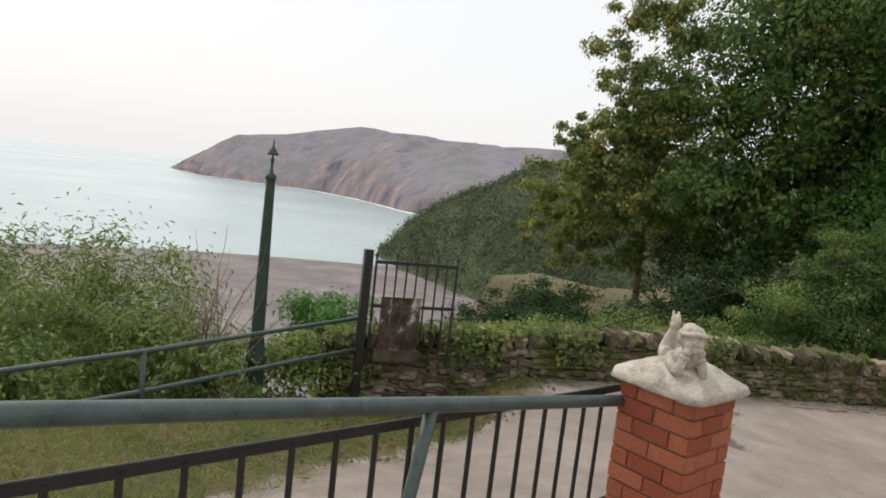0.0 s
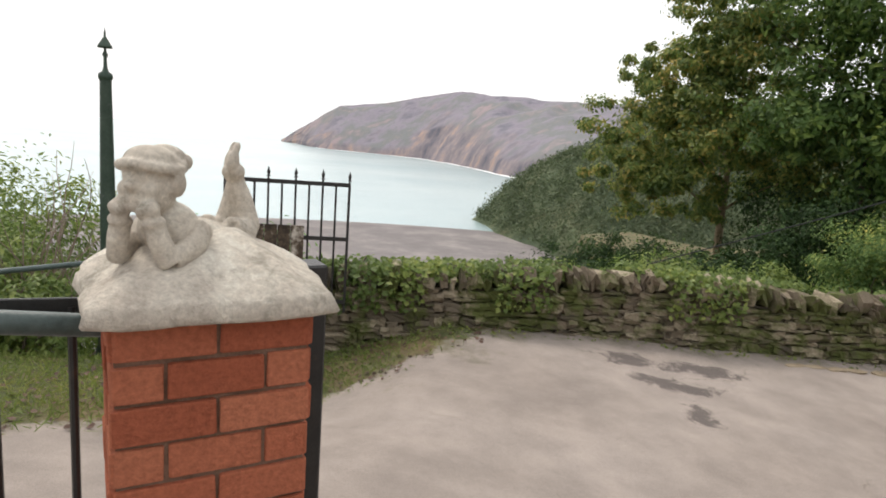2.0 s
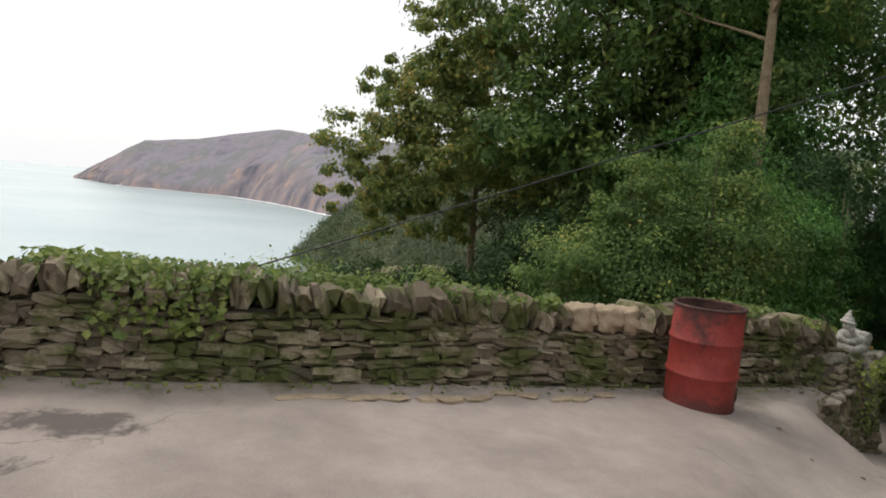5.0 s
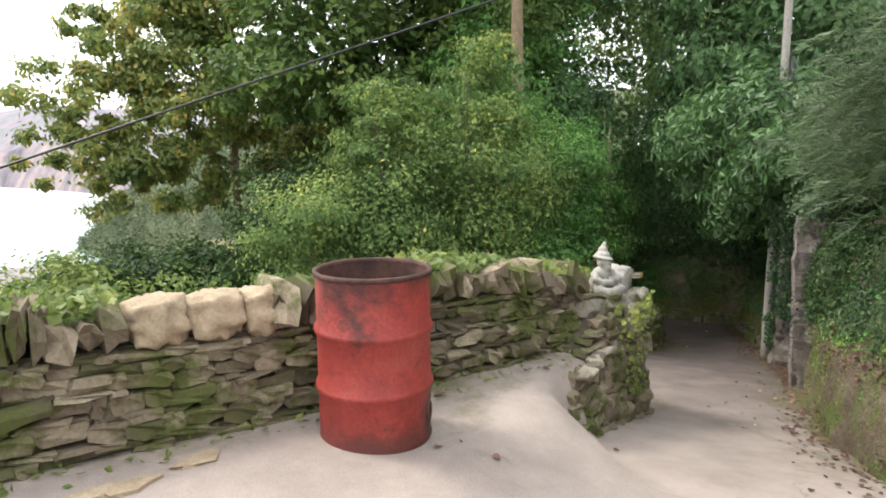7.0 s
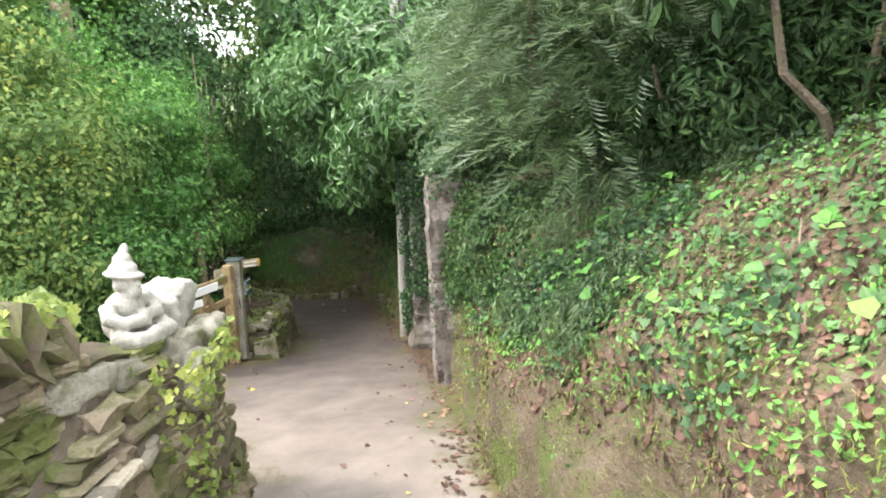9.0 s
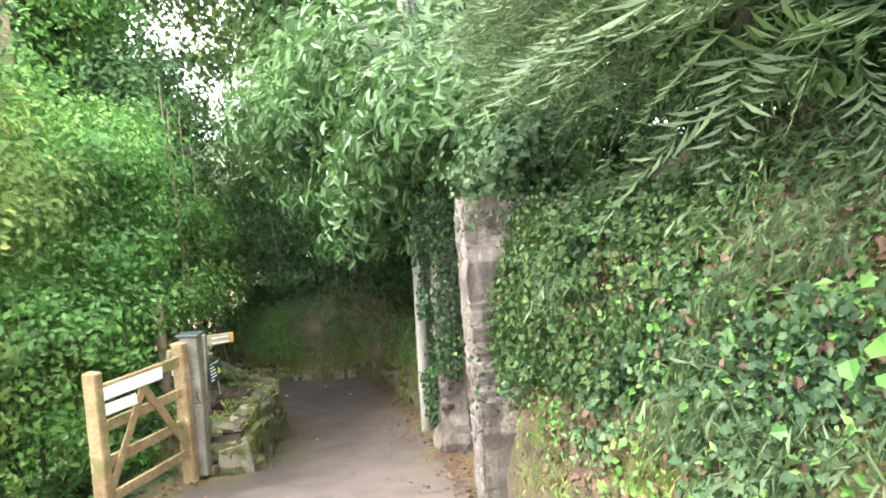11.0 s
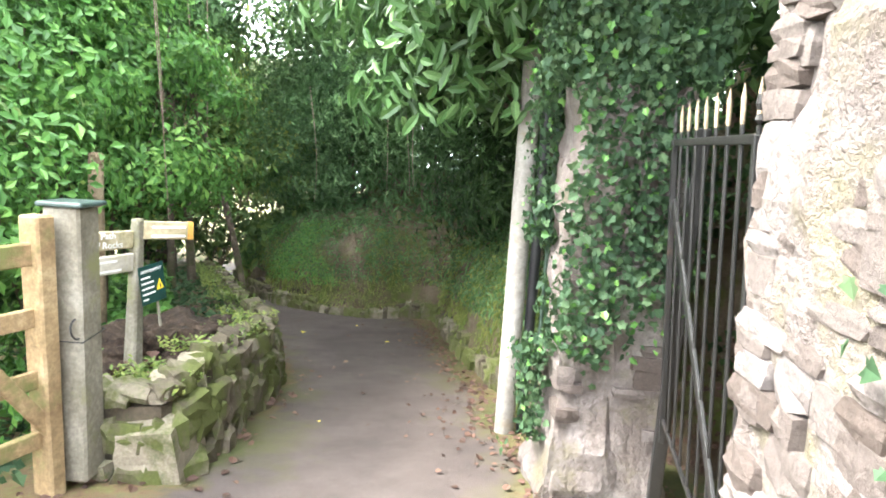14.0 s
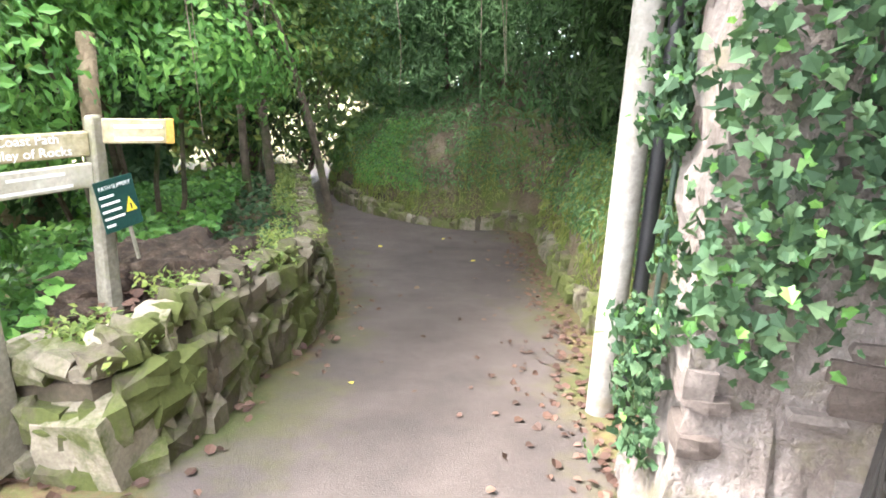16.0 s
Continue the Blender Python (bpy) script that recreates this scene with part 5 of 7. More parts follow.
def lettering(text, size, m, parent, material, name="lettering"):
    cu = bpy.data.curves.new(name, "FONT")
    cu.body, cu.size, cu.extrude = text, size, 0.0015
    cu.align_x = "CENTER"
    ob = new(name, cu)
    dg = bpy.context.evaluated_depsgraph_get()
    me = bpy.data.meshes.new_from_object(ob.evaluated_get(dg))
    bpy.data.objects.remove(ob)
    me.materials.clear()
    me.materials.append(material)
    o = new(name, me)
    o.parent = parent
    o.matrix_basis = m
    return o


def arm(heading, z, length, lines, material):
    q = Matrix.Rotation(radians(heading), 4, "Z")
    bm = bmesh.new()
    box(bm, (length / 2 + 0.03, 0, z), (length, 0.032, 0.11), q, 0.006, 0.003)
    a = part("arm", bm, material, sign)
    for i, (txt, ln) in enumerate(lines):
        flip = abs(heading) > 90
        m = q @ Matrix.Translation((length / 2 + 0.03, 0.018 if flip else -0.018, z + 0.012 - 0.055 * i)) @ (Matrix.Rotation(math.pi, 4, "Z") if flip else Matrix()) @ Matrix.Rotation(radians(90), 4, "X")
        if txt:
            lettering(txt, 0.055, m, a, M_white)
        else:
            b2 = bmesh.new()
            box(b2, (0, 0.01, 0), (ln, 0.013, 0.003), m)
            part("lettering", b2, M_white, a)
    return a


arm(197, 0.76, 0.5, [("Coast Path", 0), ("Valley of Rocks", 0)], M_armwood)
arm(203, 0.62, 0.5, [("", 0.24), ("", 0.3)], surface("bleached_oak", [(0.3, (0.36, 0.33, 0.26)), (0.55, (0.48, 0.45, 0.38)), (0.75, (0.6, 0.57, 0.5))], 6, 0.8, fine=40, stain=(0.3, 0.28, 0.16), stain_scale=5))
arm(-8, 0.81, 0.3, [("", 0.2), ("", 0.2)], M_armwood)
bm = bmesh.new()
box(bm, (0.312, 0, 0.81), (0.038, 0.034, 0.112), Matrix.Rotation(radians(-8), 4, "Z"), 0.004)
part("arm_tip", bm, surface("amber_paint", [(0.3, (0.4, 0.2, 0.04)), (0.7, (0.5, 0.28, 0.06))], 9, 0.7), sign, "amber-painted arrow tip")

warn = empty("warning_sign", pose(14.9, 15.66, -2.46, 0, -7, 16) @ Matrix.Diagonal((0.66, 0.8, 0.8, 1)), "dark green slippery path warning sign with a yellow triangle", "sign")
bm = bmesh.new()
box(bm, (0.02, 0, 0.26), (0.27, 0.006, 0.3), bevel=0.002)
part("plate", bm, M_sign_green, warn)
lettering("PATH SLIPPERY", 0.033, Matrix.Translation((0.02, -0.004, 0.355)) @ Matrix.Rotation(radians(90), 4, "X"), warn, M_white)
for i, w in enumerate((0.1, 0.13, 0.13, 0.14, 0.06)):
    bm = bmesh.new()
    box(bm, (-0.1 + w / 2, -0.004, 0.318 - 0.042 * i), (w, 0.002, 0.013))
    part("lettering", bm, M_white, warn)
bm = bmesh.new()
tri = [bm.verts.new((x, y, z)) for y in (-0.003, -0.0055) for x, z in ((0.055, 0.2), (0.135, 0.2), (0.095, 0.285))]
bm.faces.new(tri[3:])
bm.faces.new(tri[:3][::-1])
for i in range(3):
    bm.faces.new((tri[i], tri[(i + 1) % 3], tri[3 + (i + 1) % 3], tri[3 + i]))
part("warning_triangle", bm, M_yellow, warn, "yellow warning triangle")
bm = bmesh.new()
box(bm, (0.096, -0.006, 0.228), (0.01, 0.002, 0.035))
part("symbol", bm, M_plastic, warn)
bm = bmesh.new()
box(bm, (0.06, 0.012, 0.05), (0.025, 0.015, 0.3), bevel=0.003)
part("stake", bm, M_oldwood, warn)

# overhead wire
bm = tube(bmesh.new(), [(-12, 11.2, -6.9), (0, 12.1, -2.17), (6, 12.57, 0.1), (12, 13.0, 2.4), (17.0, 13.6, 4.35)], 0.011, 6)
tagged(part("overhead_wire", bm, M_plastic, smooth=True), "thin black overhead wire across the trees", "wire")


# ---------------------------------------------------------------- trees, shrubs and climbers
def limb(start, heading, up, length, r0, bend=0.25, n=7):
    p, pts, rad = Vector(start), [], []
    d = Vector((math.cos(heading), math.sin(heading), up)).normalized()
    for i in range(n):
        pts.append(p.copy())
        rad.append(r0 * (1 - 0.85 * i / (n - 1)))
        d = (d + Vector(rng.normal(0, bend * 0.4, 3))).normalized()
        p = p + d * length / (n - 1)
    return pts, rad


def tree(pos, height, r0, blobs, n, size, shape, material, label, bark=None, clumps=40, spread=0.2, limbs=7, lean=(0, 0), ivy=0, first=0.3, up=0.4):
    x, y, z = pos
    thing = empty("tree", pose(x, y, z), label, "tree", "trees behind the wall")
    pts = [Vector((lean[0] * t + 0.12 * math.sin(3.1 * t + x), lean[1] * t + 0.12 * math.cos(2.7 * t + y), height * t * 0.9 - 0.4)) for t in np.linspace(0, 1, 10)]
    V, F = tube_arrays(pts, [r0 * (1 - 0.8 * t) + (0.35 * r0 if t == 0 else 0) for t in np.linspace(0, 1, 10)], 12)
    allV, allF = [V], [F]
    k = len(V)
    for i in range(limbs):
        t = first + (0.95 - first) * i / limbs
        j = t * 9
        a, b = pts[int(j)], pts[min(int(j) + 1, 9)]
        q, rad = limb(a.lerp(b, j % 1), i * 2.4 + x, 0.5 + rng.uniform(0, 0.5), height * 0.42 * (1.1 - t * 0.6), r0 * 0.38 * (1 - 0.6 * t))
        V, F = tube_arrays(q, rad, 6)
        allV.append(V)
        allF.append(F + k)
        k += len(V)
    arrays("trunk", np.concatenate(allV), np.concatenate(allF), bark or M_bark, thing, smooth=True)
    P, N = clump_points([(bx - x, by - y, bz - z, a, b, c) for bx, by, bz, a, b, c in blobs], n, clumps, spread, up)
    leaves("crown", P, N, rng.uniform(0.65, 1.35, n) * size, shape, material, thing)
    if ivy:
        t = rng.uniform(0, 1, ivy) * rng.uniform(0.3, 1, ivy)
        ax = np.array([tuple(p) for p in pts])
        c = np.stack([np.interp(t * (4.5 if bark is M_palebark else 7.5), range(10), ax[:, i]) for i in range(3)], -1)
        ang = rng.uniform(0, 2 * np.pi, ivy)
        rr = (r0 * (1 - 0.7 * t) + 0.05) * rng.uniform(0.95, 1.9, ivy)
        o = np.stack([np.cos(ang), np.sin(ang), np.zeros(ivy)], -1)
        leaves("ivy", c + o * rr[:, None], o + rng.normal(size=o.shape) * 0.4, rng.uniform(0.1, 0.18, ivy), "ivy", M_ivy, thing, 1.0)
    return thing


def shrub(name, blobs, n, size, shape, material, label, category="shrub", clumps=45, spread=0.2, stems=8, foot=None, up=0.5, droop=0.4, low=-0.6, root_at=None):
    c = np.array(blobs)[:, :3].mean(0)
    z = float(land(c[0], c[1])) if foot is None else foot
    thing = empty(name, pose(c[0], c[1], z), label, category)
    for i in range(stems):
        b = blobs[i % len(blobs)]
        target = Vector((b[0] - c[0] + rng.normal() * b[3] * 0.4, b[1] - c[1] + rng.normal() * b[4] * 0.4, b[2] - z + b[5] * 0.4))
        start = Vector((target.x * 0.35, target.y * 0.35, -0.2)) if root_at is None else Vector((root_at[0] - c[0], root_at[1] - c[1], root_at[2] - z)) + Vector(rng.normal(0, 0.08, 3))
        q = [start.lerp(target, t) + Vector(rng.normal(0, 0.05, 3)) for t in np.linspace(0, 1, 6)]
        V, F = tube_arrays(q, [0.03 * (1 - 0.7 * t) for t in np.linspace(0, 1, 6)], 5)
        arrays("stem", V, F, M_bark, thing)
    P, N = clump_points([(b[0] - c[0], b[1] - c[1], b[2] - z, *b[3:]) for b in blobs], n, clumps, spread, up, low)
    leaves("foliage", P, N, rng.uniform(0.6, 1.4, n) * size, shape, material, thing, droop)
    return thing


# sycamore on the slope behind the wall
tree((9.5, 30, -3.9), 10.5, 0.2, [(8.6, 29.2, 1.6, 3.6, 3, 2.4), (5.6, 28.6, 1.9, 2.4, 1.8, 1.5), (9.6, 30, 4.6, 3.2, 3, 2.2), (6.8, 29, 4.4, 2.2, 2, 1.6), (12.4, 29.5, 1.0, 3, 2.6, 2.2), (8.4, 29.6, 6.6, 2.2, 2.2, 1.5), (7.2, 28.8, -0.8, 2.2, 2, 1.2), (8.6, 29.6, 9.2, 2.6, 2.4, 2.2), (5.0, 28.4, 0.2, 1.6, 1.4, 1.2)],
     72000, 0.2, "blade", M_syc, "sycamore with thinning leaves turning brown", M_palebark, clumps=60, spread=0.1, limbs=12, first=0.28)
DARKS = [((14.6, 19.4, -3.3), 15, 0.22, [(14.6, 19.8, 8.6, 3.2, 3, 2.6), (16.6, 20.6, 6.4, 2.2, 2.2, 1.8), (15.9, 20.9, 3.8, 1.1, 1.3, 1.2)]),
         ((12.6, 25.5, -4.0), 16, 0.3, [(12.6, 25.5, 6.5, 4.2, 3.6, 4), (15.8, 25.5, 4.0, 3.2, 3, 3), (11.4, 25, 2.0, 2.6, 2.4, 2.2), (14, 25, 10, 3.5, 3, 2.6), (14.5, 24.6, 0.4, 3, 2.4, 2.2)]),
         ((19.5, 27, -4.2), 17, 0.3, [(19.5, 27, 7, 4.5, 4, 4), (18, 26.5, 2.5, 3, 3, 2.6), (19, 27.5, 10.5, 3.4, 3, 2.6), (19.2, 26, 0.2, 2.4, 2.2, 2.0)]),
         ((16.6, 22.6, -3.6), 12, 0.18, [(16.4, 22.6, 3.4, 1.9, 1.8, 2.2), (15.2, 22.2, 1.4, 1.6, 1.5, 1.7), (16.8, 22.8, 6.4, 2.0, 2.0, 1.8)]),
         ((22.5, 21.5, -3.6), 13, 0.24, [(22.5, 21.5, 4.5, 3.0, 2.8, 3), (21.4, 20.4, 1.9, 2.0, 2.0, 1.7), (24.5, 20, 3.5, 3, 3, 3)]),
         ((23.5, 16.5, -2.5), 12, 0.24, [(23, 16.5, 3.5, 3.2, 3, 3), (20.8, 16.2, 2.2, 2, 2, 1.8), (25, 14, 3.5, 3, 3, 3)]),
         ((26.8, 29, -4.8), 15, 0.26, [(27.8, 28.6, 4, 3.6, 3.4, 4), (29, 27, 2, 3.4, 3, 3)])]
for i, (p, h, r, bl) in enumerate(DARKS):
    tree(p, h, r, bl, 24000 if i in (0, 3) else 48000 if i < 3 else 46000 if i < 4 else 14000, 0.15 if i in (0, 3) else 0.24, "blade", M_hedge if i in (4, 5) else M_tree if i in (1, 2) else M_fresh if i == 3 else M_bramble,
         "tall ivy-clad tree with a dark evergreen crown" if i in (1, 2, 4, 5) else "tall slender ivy-clad tree with a leafy crown", M_palebark if i == 0 else M_bark, ivy=1400 if i == 0 else 5000 if i == 3 else 2500, clumps=110, spread=0.15, first=0.45 if i else 0.62)

# bramble thicket behind the wall
for bl in ([(9.9, 17.6, -1.9, 1.5, 1.3, 1.7)], [(11.3, 17.2, -1.5, 1.5, 1.3, 1.9), (10.9, 17.5, 0.4, 0.8, 0.7, 1.1)], [(12.8, 17.0, -1.3, 1.4, 1.3, 2.0), (12.4, 16.4, -2.4, 1.3, 1, 1), (12.7, 17.3, 1.0, 0.8, 0.8, 1.4)],
           [(14.2, 17.9, -1.0, 1.3, 1.2, 2.2), (13.6, 16.9, -2.2, 1.2, 1, 1.2), (13.1, 17.9, 1.3, 0.6, 0.6, 1.0)], [(15.6, 18.9, -1.1, 1.2, 1.1, 1.9)]):
    shrub("bramble_bush", bl, 28000, 0.08, "blade", M_fresh if bl[0][0] > 14 else M_bramble, "tangled bramble thicket with fresh green leaves" if bl[0][0] > 14 else "tangled bramble thicket with yellowing leaves", clumps=85, spread=0.15, stems=10)
shrub("hedge", [(7.2, 15.5, -2.9, 1.8, 1.2, 1.1), (4.8, 13.4, -2.9, 1.6, 1.0, 1.1), (9.4, 14.4, -2.6, 1.4, 1.0, 0.9)], 12000, 0.12, "blade", M_scrub, "rough green hedge below the wall", stems=10)
# pale scrub leaf puts the backlight into these bushes' colour
shrub("bush", [(22.2, 28, -1.8, 2.4, 2, 2.2), (24, 27, -1.6, 2, 2, 2)], 16000, 0.17, "blade", M_scrub, "light green bushes beyond the bend of the path, backlight put into their colour")
shrub("bush", [(20.5, 23.5, -2.6, 2.0, 1.6, 1.8), (17.8, 23.6, -3.0, 1.4, 1.2, 1.2)], 9000, 0.15, "blade", M_bramble, "light green undergrowth by the bend of the path")

for bl in ([(7.6, 21, -3.2, 1.8, 1.4, 1.6)], [(10.2, 22.5, -2.6, 2.0, 1.5, 2.2)], [(13.2, 21.5, -1.9, 2.0, 1.6, 2.4)], [(16.6, 23.5, -2.2, 2.2, 1.6, 2.4)], [(5.2, 18.5, -4.0, 1.8, 1.4, 1.2)], [(12.6, 28.5, -2.0, 3.2, 2.0, 2.6)], [(4.2, 27, -4.4, 2.6, 2.0, 1.6)], [(6.5, 33, -5.0, 3.0, 2.0, 1.9)], [(3.0, 32, -6.5, 3.0, 2.0, 2.0)], [(5.2, 23.5, -4.2, 2.0, 1.5, 1.5)], [(1.5, 25, -6.5, 2.6, 2, 1.8)]):
    shrub("evergreen_bush", bl, 11000, 0.15, "blade", M_dark, "dark evergreen bush under the trees behind the wall", clumps=110, spread=0.14, stems=6)

shrub("hedge", [(2.3, 12.3, -1.75, 1.3, 0.8, 0.75), (4.4, 13.2, -1.6, 1.4, 0.9, 0.75), (6.3, 13.9, -1.6, 1.2, 0.9, 0.7)], 22000, 0.07, "blade", M_scrub, "yellow-green hedge just below the garden wall", clumps=110, spread=0.14, stems=6)

# dark evergreen hedge over the far bank
def further(b, k=1.2, c=(14.2, 12.5, -1.46)):
    return tuple(c[i] + k * (b[i] - c[i]) for i in range(3)) + tuple(k * q for q in b[3:])


shrub("evergreen_hedge", [further(b) for b in [(19.6, 19.3, -1.7, 0.8, 0.8, 0.7), (20.8, 20.8, -1.7, 1.0, 1.0, 0.9), (18.5, 15.7, -0.95, 0.75, 0.8, 0.7), (19.4, 16.7, -1.1, 0.85, 0.9, 0.75), (20.0, 18.0, -1.0, 0.9, 1.0, 0.9), (18.2, 15.0, -0.4, 0.8, 0.8, 0.8), (19.4, 18.6, -1.15, 1.2, 1.4, 0.9), (20.3, 17.2, -0.6, 1.6, 1.5, 1.3), (18.9, 16.5, -0.1, 1.1, 1.2, 0.9), (19.6, 20.2, -1.0, 1.1, 1.3, 1.1), (19.4, 18.3, 0.9, 1.6, 1.7, 1.1), (21.2, 19.4, 0.2, 1.6, 1.6, 1.6), (20.6, 15.8, 1.2, 1.8, 1.6, 1.4)]],
      60000, 0.095, "long", M_hedge, "dense dark evergreen hedge hanging over the bank", clumps=110, spread=0.2, stems=0, foot=-3.0)
shrub("evergreen_hedge", [further(b) for b in [(20.4, 16.4, -1.2, 0.7, 0.9, 0.8), (20.8, 17.6, -1.2, 0.7, 0.9, 0.8), (20.5, 18.7, -1.3, 0.7, 0.9, 0.8), (20.2, 19.9, -1.4, 0.8, 0.9, 0.8), (19.0, 15.0, -1.0, 0.8, 0.7, 0.8), (18.1, 14.2, -0.9, 0.8, 0.7, 0.8), (20.6, 21.4, -1.2, 0.9, 0.9, 1.0)]],
      26000, 0.09, "long", M_hedge, "low evergreen hedge along the top of the far bank", clumps=110, spread=0.2, stems=0, foot=-2.6, low=-1.0)
# thick undergrowth on top of the far bank, hollow's shade put into leaf colour
for bl in ([(18.3, 14.3, -1.3, 0.7, 0.7, 0.9), (18.0, 14.6, 0.4, 0.9, 0.9, 0.9)], [(19.3, 15.5, -1.5, 0.8, 0.8, 0.9), (19.6, 15.3, 0.3, 1.2, 1.2, 1.2)], [(20.3, 16.6, -1.7, 0.9, 0.9, 1.0), (20.6, 16.4, 0.2, 1.3, 1.3, 1.3)],
           [(21.5, 17.8, -1.9, 1.0, 1.0, 1.1), (21.8, 17.8, 0.3, 1.5, 1.5, 1.4)], [(21.6, 19.4, -2.0, 1.0, 1.1, 1.0), (21.6, 19.6, 0.2, 1.5, 1.5, 1.5)], [(21.0, 20.8, -2.1, 1.0, 1.0, 1.0), (21.4, 21.2, 0.2, 1.4, 1.4, 1.5)],
           [(21.0, 22.4, -2.2, 0.9, 1.0, 1.0), (21.6, 23.2, 0.0, 1.4, 1.4, 1.6)], [(22.8, 18.6, 0.4, 1.6, 2.2, 2.6)], [(22.8, 22.4, 0.4, 1.6, 2.2, 2.8)], [(21.6, 15.4, 0.8, 1.8, 1.6, 2.2)]):
    shrub("evergreen_bush", bl, 9000, 0.13, "long", M_hedge if bl[0][1] > 18.9 else M_dark, "dark evergreen crowding the top of the far bank, shade in its colour", clumps=90, spread=0.22, stems=5, foot=-2.6, low=-1.0, droop=0.9)
# leaning trunks and hanging vines by the bend of the path
for base_p, lean_p, rad in (((18.75, 20.75, -4.2), (-0.75, 0.9, 4.2), 0.05), ((18.0, 21.0, -4.2), (-0.5, 0.4, 4.6), 0.06), ((17.5, 20.6, -4.0), (-0.3, 0.5, 4.8), 0.05), ((18.5, 23.4, -4.6), (0.5, 0.2, 5.0), 0.06)):
    thing = empty("tree", pose(*base_p), "slender dark leaning tree by the bend of the path", "tree", "slender trees by the bend")
    pts = [Vector(lean_p) * t + Vector((0.08 * math.sin(5 * t + base_p[0]), 0.08 * math.cos(4 * t), -0.3 * (1 - t))) for t in np.linspace(0, 1, 9)]
    V, F = tube_arrays(pts, [rad * (1.25 - 0.7 * t) for t in np.linspace(0, 1, 9)], 10)
    arrays("trunk", V, F, M_bark, thing, smooth=True)
    q, rr = limb(pts[4], 2.2 + base_p[0], 1.2, 1.5, rad * 0.45)
    V, F = tube_arrays(q, rr, 6)
    arrays("branch", V, F, M_bark, thing, smooth=True)
    P, N = clump_points([(lean_p[0], lean_p[1], lean_p[2] + 0.6, 1.0, 1.0, 1.0), (lean_p[0] * 0.8 - 0.4, lean_p[1] * 0.8, lean_p[2] * 0.85, 0.7, 0.7, 0.6)], 5000, 60, 0.25, 0.3)
    leaves("crown", P, N, rng.uniform(0.6, 1.4, 5000) * 0.11, "blade", M_hedge, thing)
for x, y, z0, z1 in ((15.9, 17.6, -2.3, 0.8), (16.0, 17.9, -1.9, 1.2), (16.7, 18.6, -1.7, 1.0), (17.2, 19.4, -2.0, 0.6), (19.0, 17.5, -1.9, -0.2), (19.6, 18.2, -2.1, -0.3), (19.9, 19.0, -2.2, -0.4), (19.5, 20.2, -2.4, -0.6)):
    pts = [Vector((x + 0.1 * math.sin(2.2 * t + x * 7) * (1 - t), y + 0.08 * math.cos(3.1 * t + y), z1 + (z0 - z1) * t)) for t in np.linspace(0, 1, 12)]
    V, F = tube_arrays(pts, [0.008 - 0.005 * t for t in np.linspace(0, 1, 12)], 5)
    tagged(arrays("vine", V, F, M_twig, smooth=True), "thin pale vine hanging from the trees", "vine", "hanging vines")
shrub("bush", [(19.6, 25.6, -3.4, 1.3, 0.9, 1.3), (18.4, 25.0, -2.8, 1.2, 0.9, 1.6)], 9000, 0.12, "blade", M_dark, "dark undergrowth closing the path beyond its bend")
shrub("bush", [(17.4, 26.6, -2.4, 1.9, 1.1, 2.2), (15.6, 25.0, -2.6, 1.6, 1.0, 1.8), (19.4, 28.2, -2.0, 2.0, 1.2, 2.6)], 16000, 0.14, "blade", M_tree, "shaded green undergrowth beyond the bend of the path")
# glossy laurel above the pole
shrub("laurel_bush", [(16.45, 14.75, -0.85, 0.5, 0.5, 0.42), (16.7, 14.5, -0.5, 0.75, 0.7, 0.55), (17.0, 15.3, -0.2, 0.95, 0.9, 0.75), (16.1, 13.8, -0.25, 0.75, 0.75, 0.65), (16.5, 15.6, 0.4, 0.9, 0.8, 0.7), (17.8, 16.1, 0.1, 1.0, 1.0, 0.9), (16.4, 14.3, 0.7, 1.1, 1.1, 0.8), (15.5, 13.0, 0.1, 0.7, 0.7, 0.5)],
      22000, 0.13, "laurel", M_laurel, "glossy green laurel overhanging the path", clumps=100, spread=0.2, stems=10, foot=-2.2, droop=0.7, root_at=(18.2, 14.6, -1.5))
# feathery conifer over the near bank
P, N = clump_points([(13.2, 10.0, 0.5, 0.7, 0.7, 0.6), (13.6, 10.6, 0.1, 0.65, 0.65, 0.6), (13.4, 9.6, 1.2, 1.0, 1.0, 0.7), (14.4, 11.2, 0.5, 0.7, 0.7, 0.7), (12.8, 10.0, -0.1, 0.4, 0.4, 0.4), (14.9, 10.6, 0.6, 1, 1, 1)], 70000, 120, 0.16, 0.2)
con = empty("conifer_hedge", pose(13.4, 10.3, -0.6), "feathery grey-green conifer overhanging the bank", "hedge")
P, N = P[:3000] - np.array([13.4, 10.3, -0.6]), N[:3000]
out = unit(N * np.array([1, 1, 0.3]) + np.array([-0.35, 0.25, -0.25]) + rng.normal(size=N.shape) * 0.3)
sidew = unit(np.cross(out, np.array([0, 0, 1.0]) + rng.normal(size=out.shape) * 0.3))
ln = rng.uniform(0.2, 0.42, len(P))
fp, fn, fa, fs = [], [], [], []
for k in range(20):
    t = (k + 1) / 21
    sg = 1 if k % 2 else -1
    c = P + out * (ln * t)[:, None] + np.array([0, 0, -1.0]) * (0.3 * ln * t * t)[:, None]
    fp.append(c)
    fa.append(out * 0.8 + sidew * sg * (1.0 - 0.5 * t))
    fn.append(np.cross(out, sidew) * 1.0 + rng.normal(size=out.shape) * 0.12)
    fs.append(ln * (0.34 - 0.22 * t) * rng.uniform(0.8, 1.2, len(P)))
fp, fn, fa, fs = np.concatenate(fp), np.concatenate(fn), np.concatenate(fa), np.concatenate(fs)
leaves("foliage", fp, fn, fs, "spray", M_yew, con, 0.1, along=fa * 4)
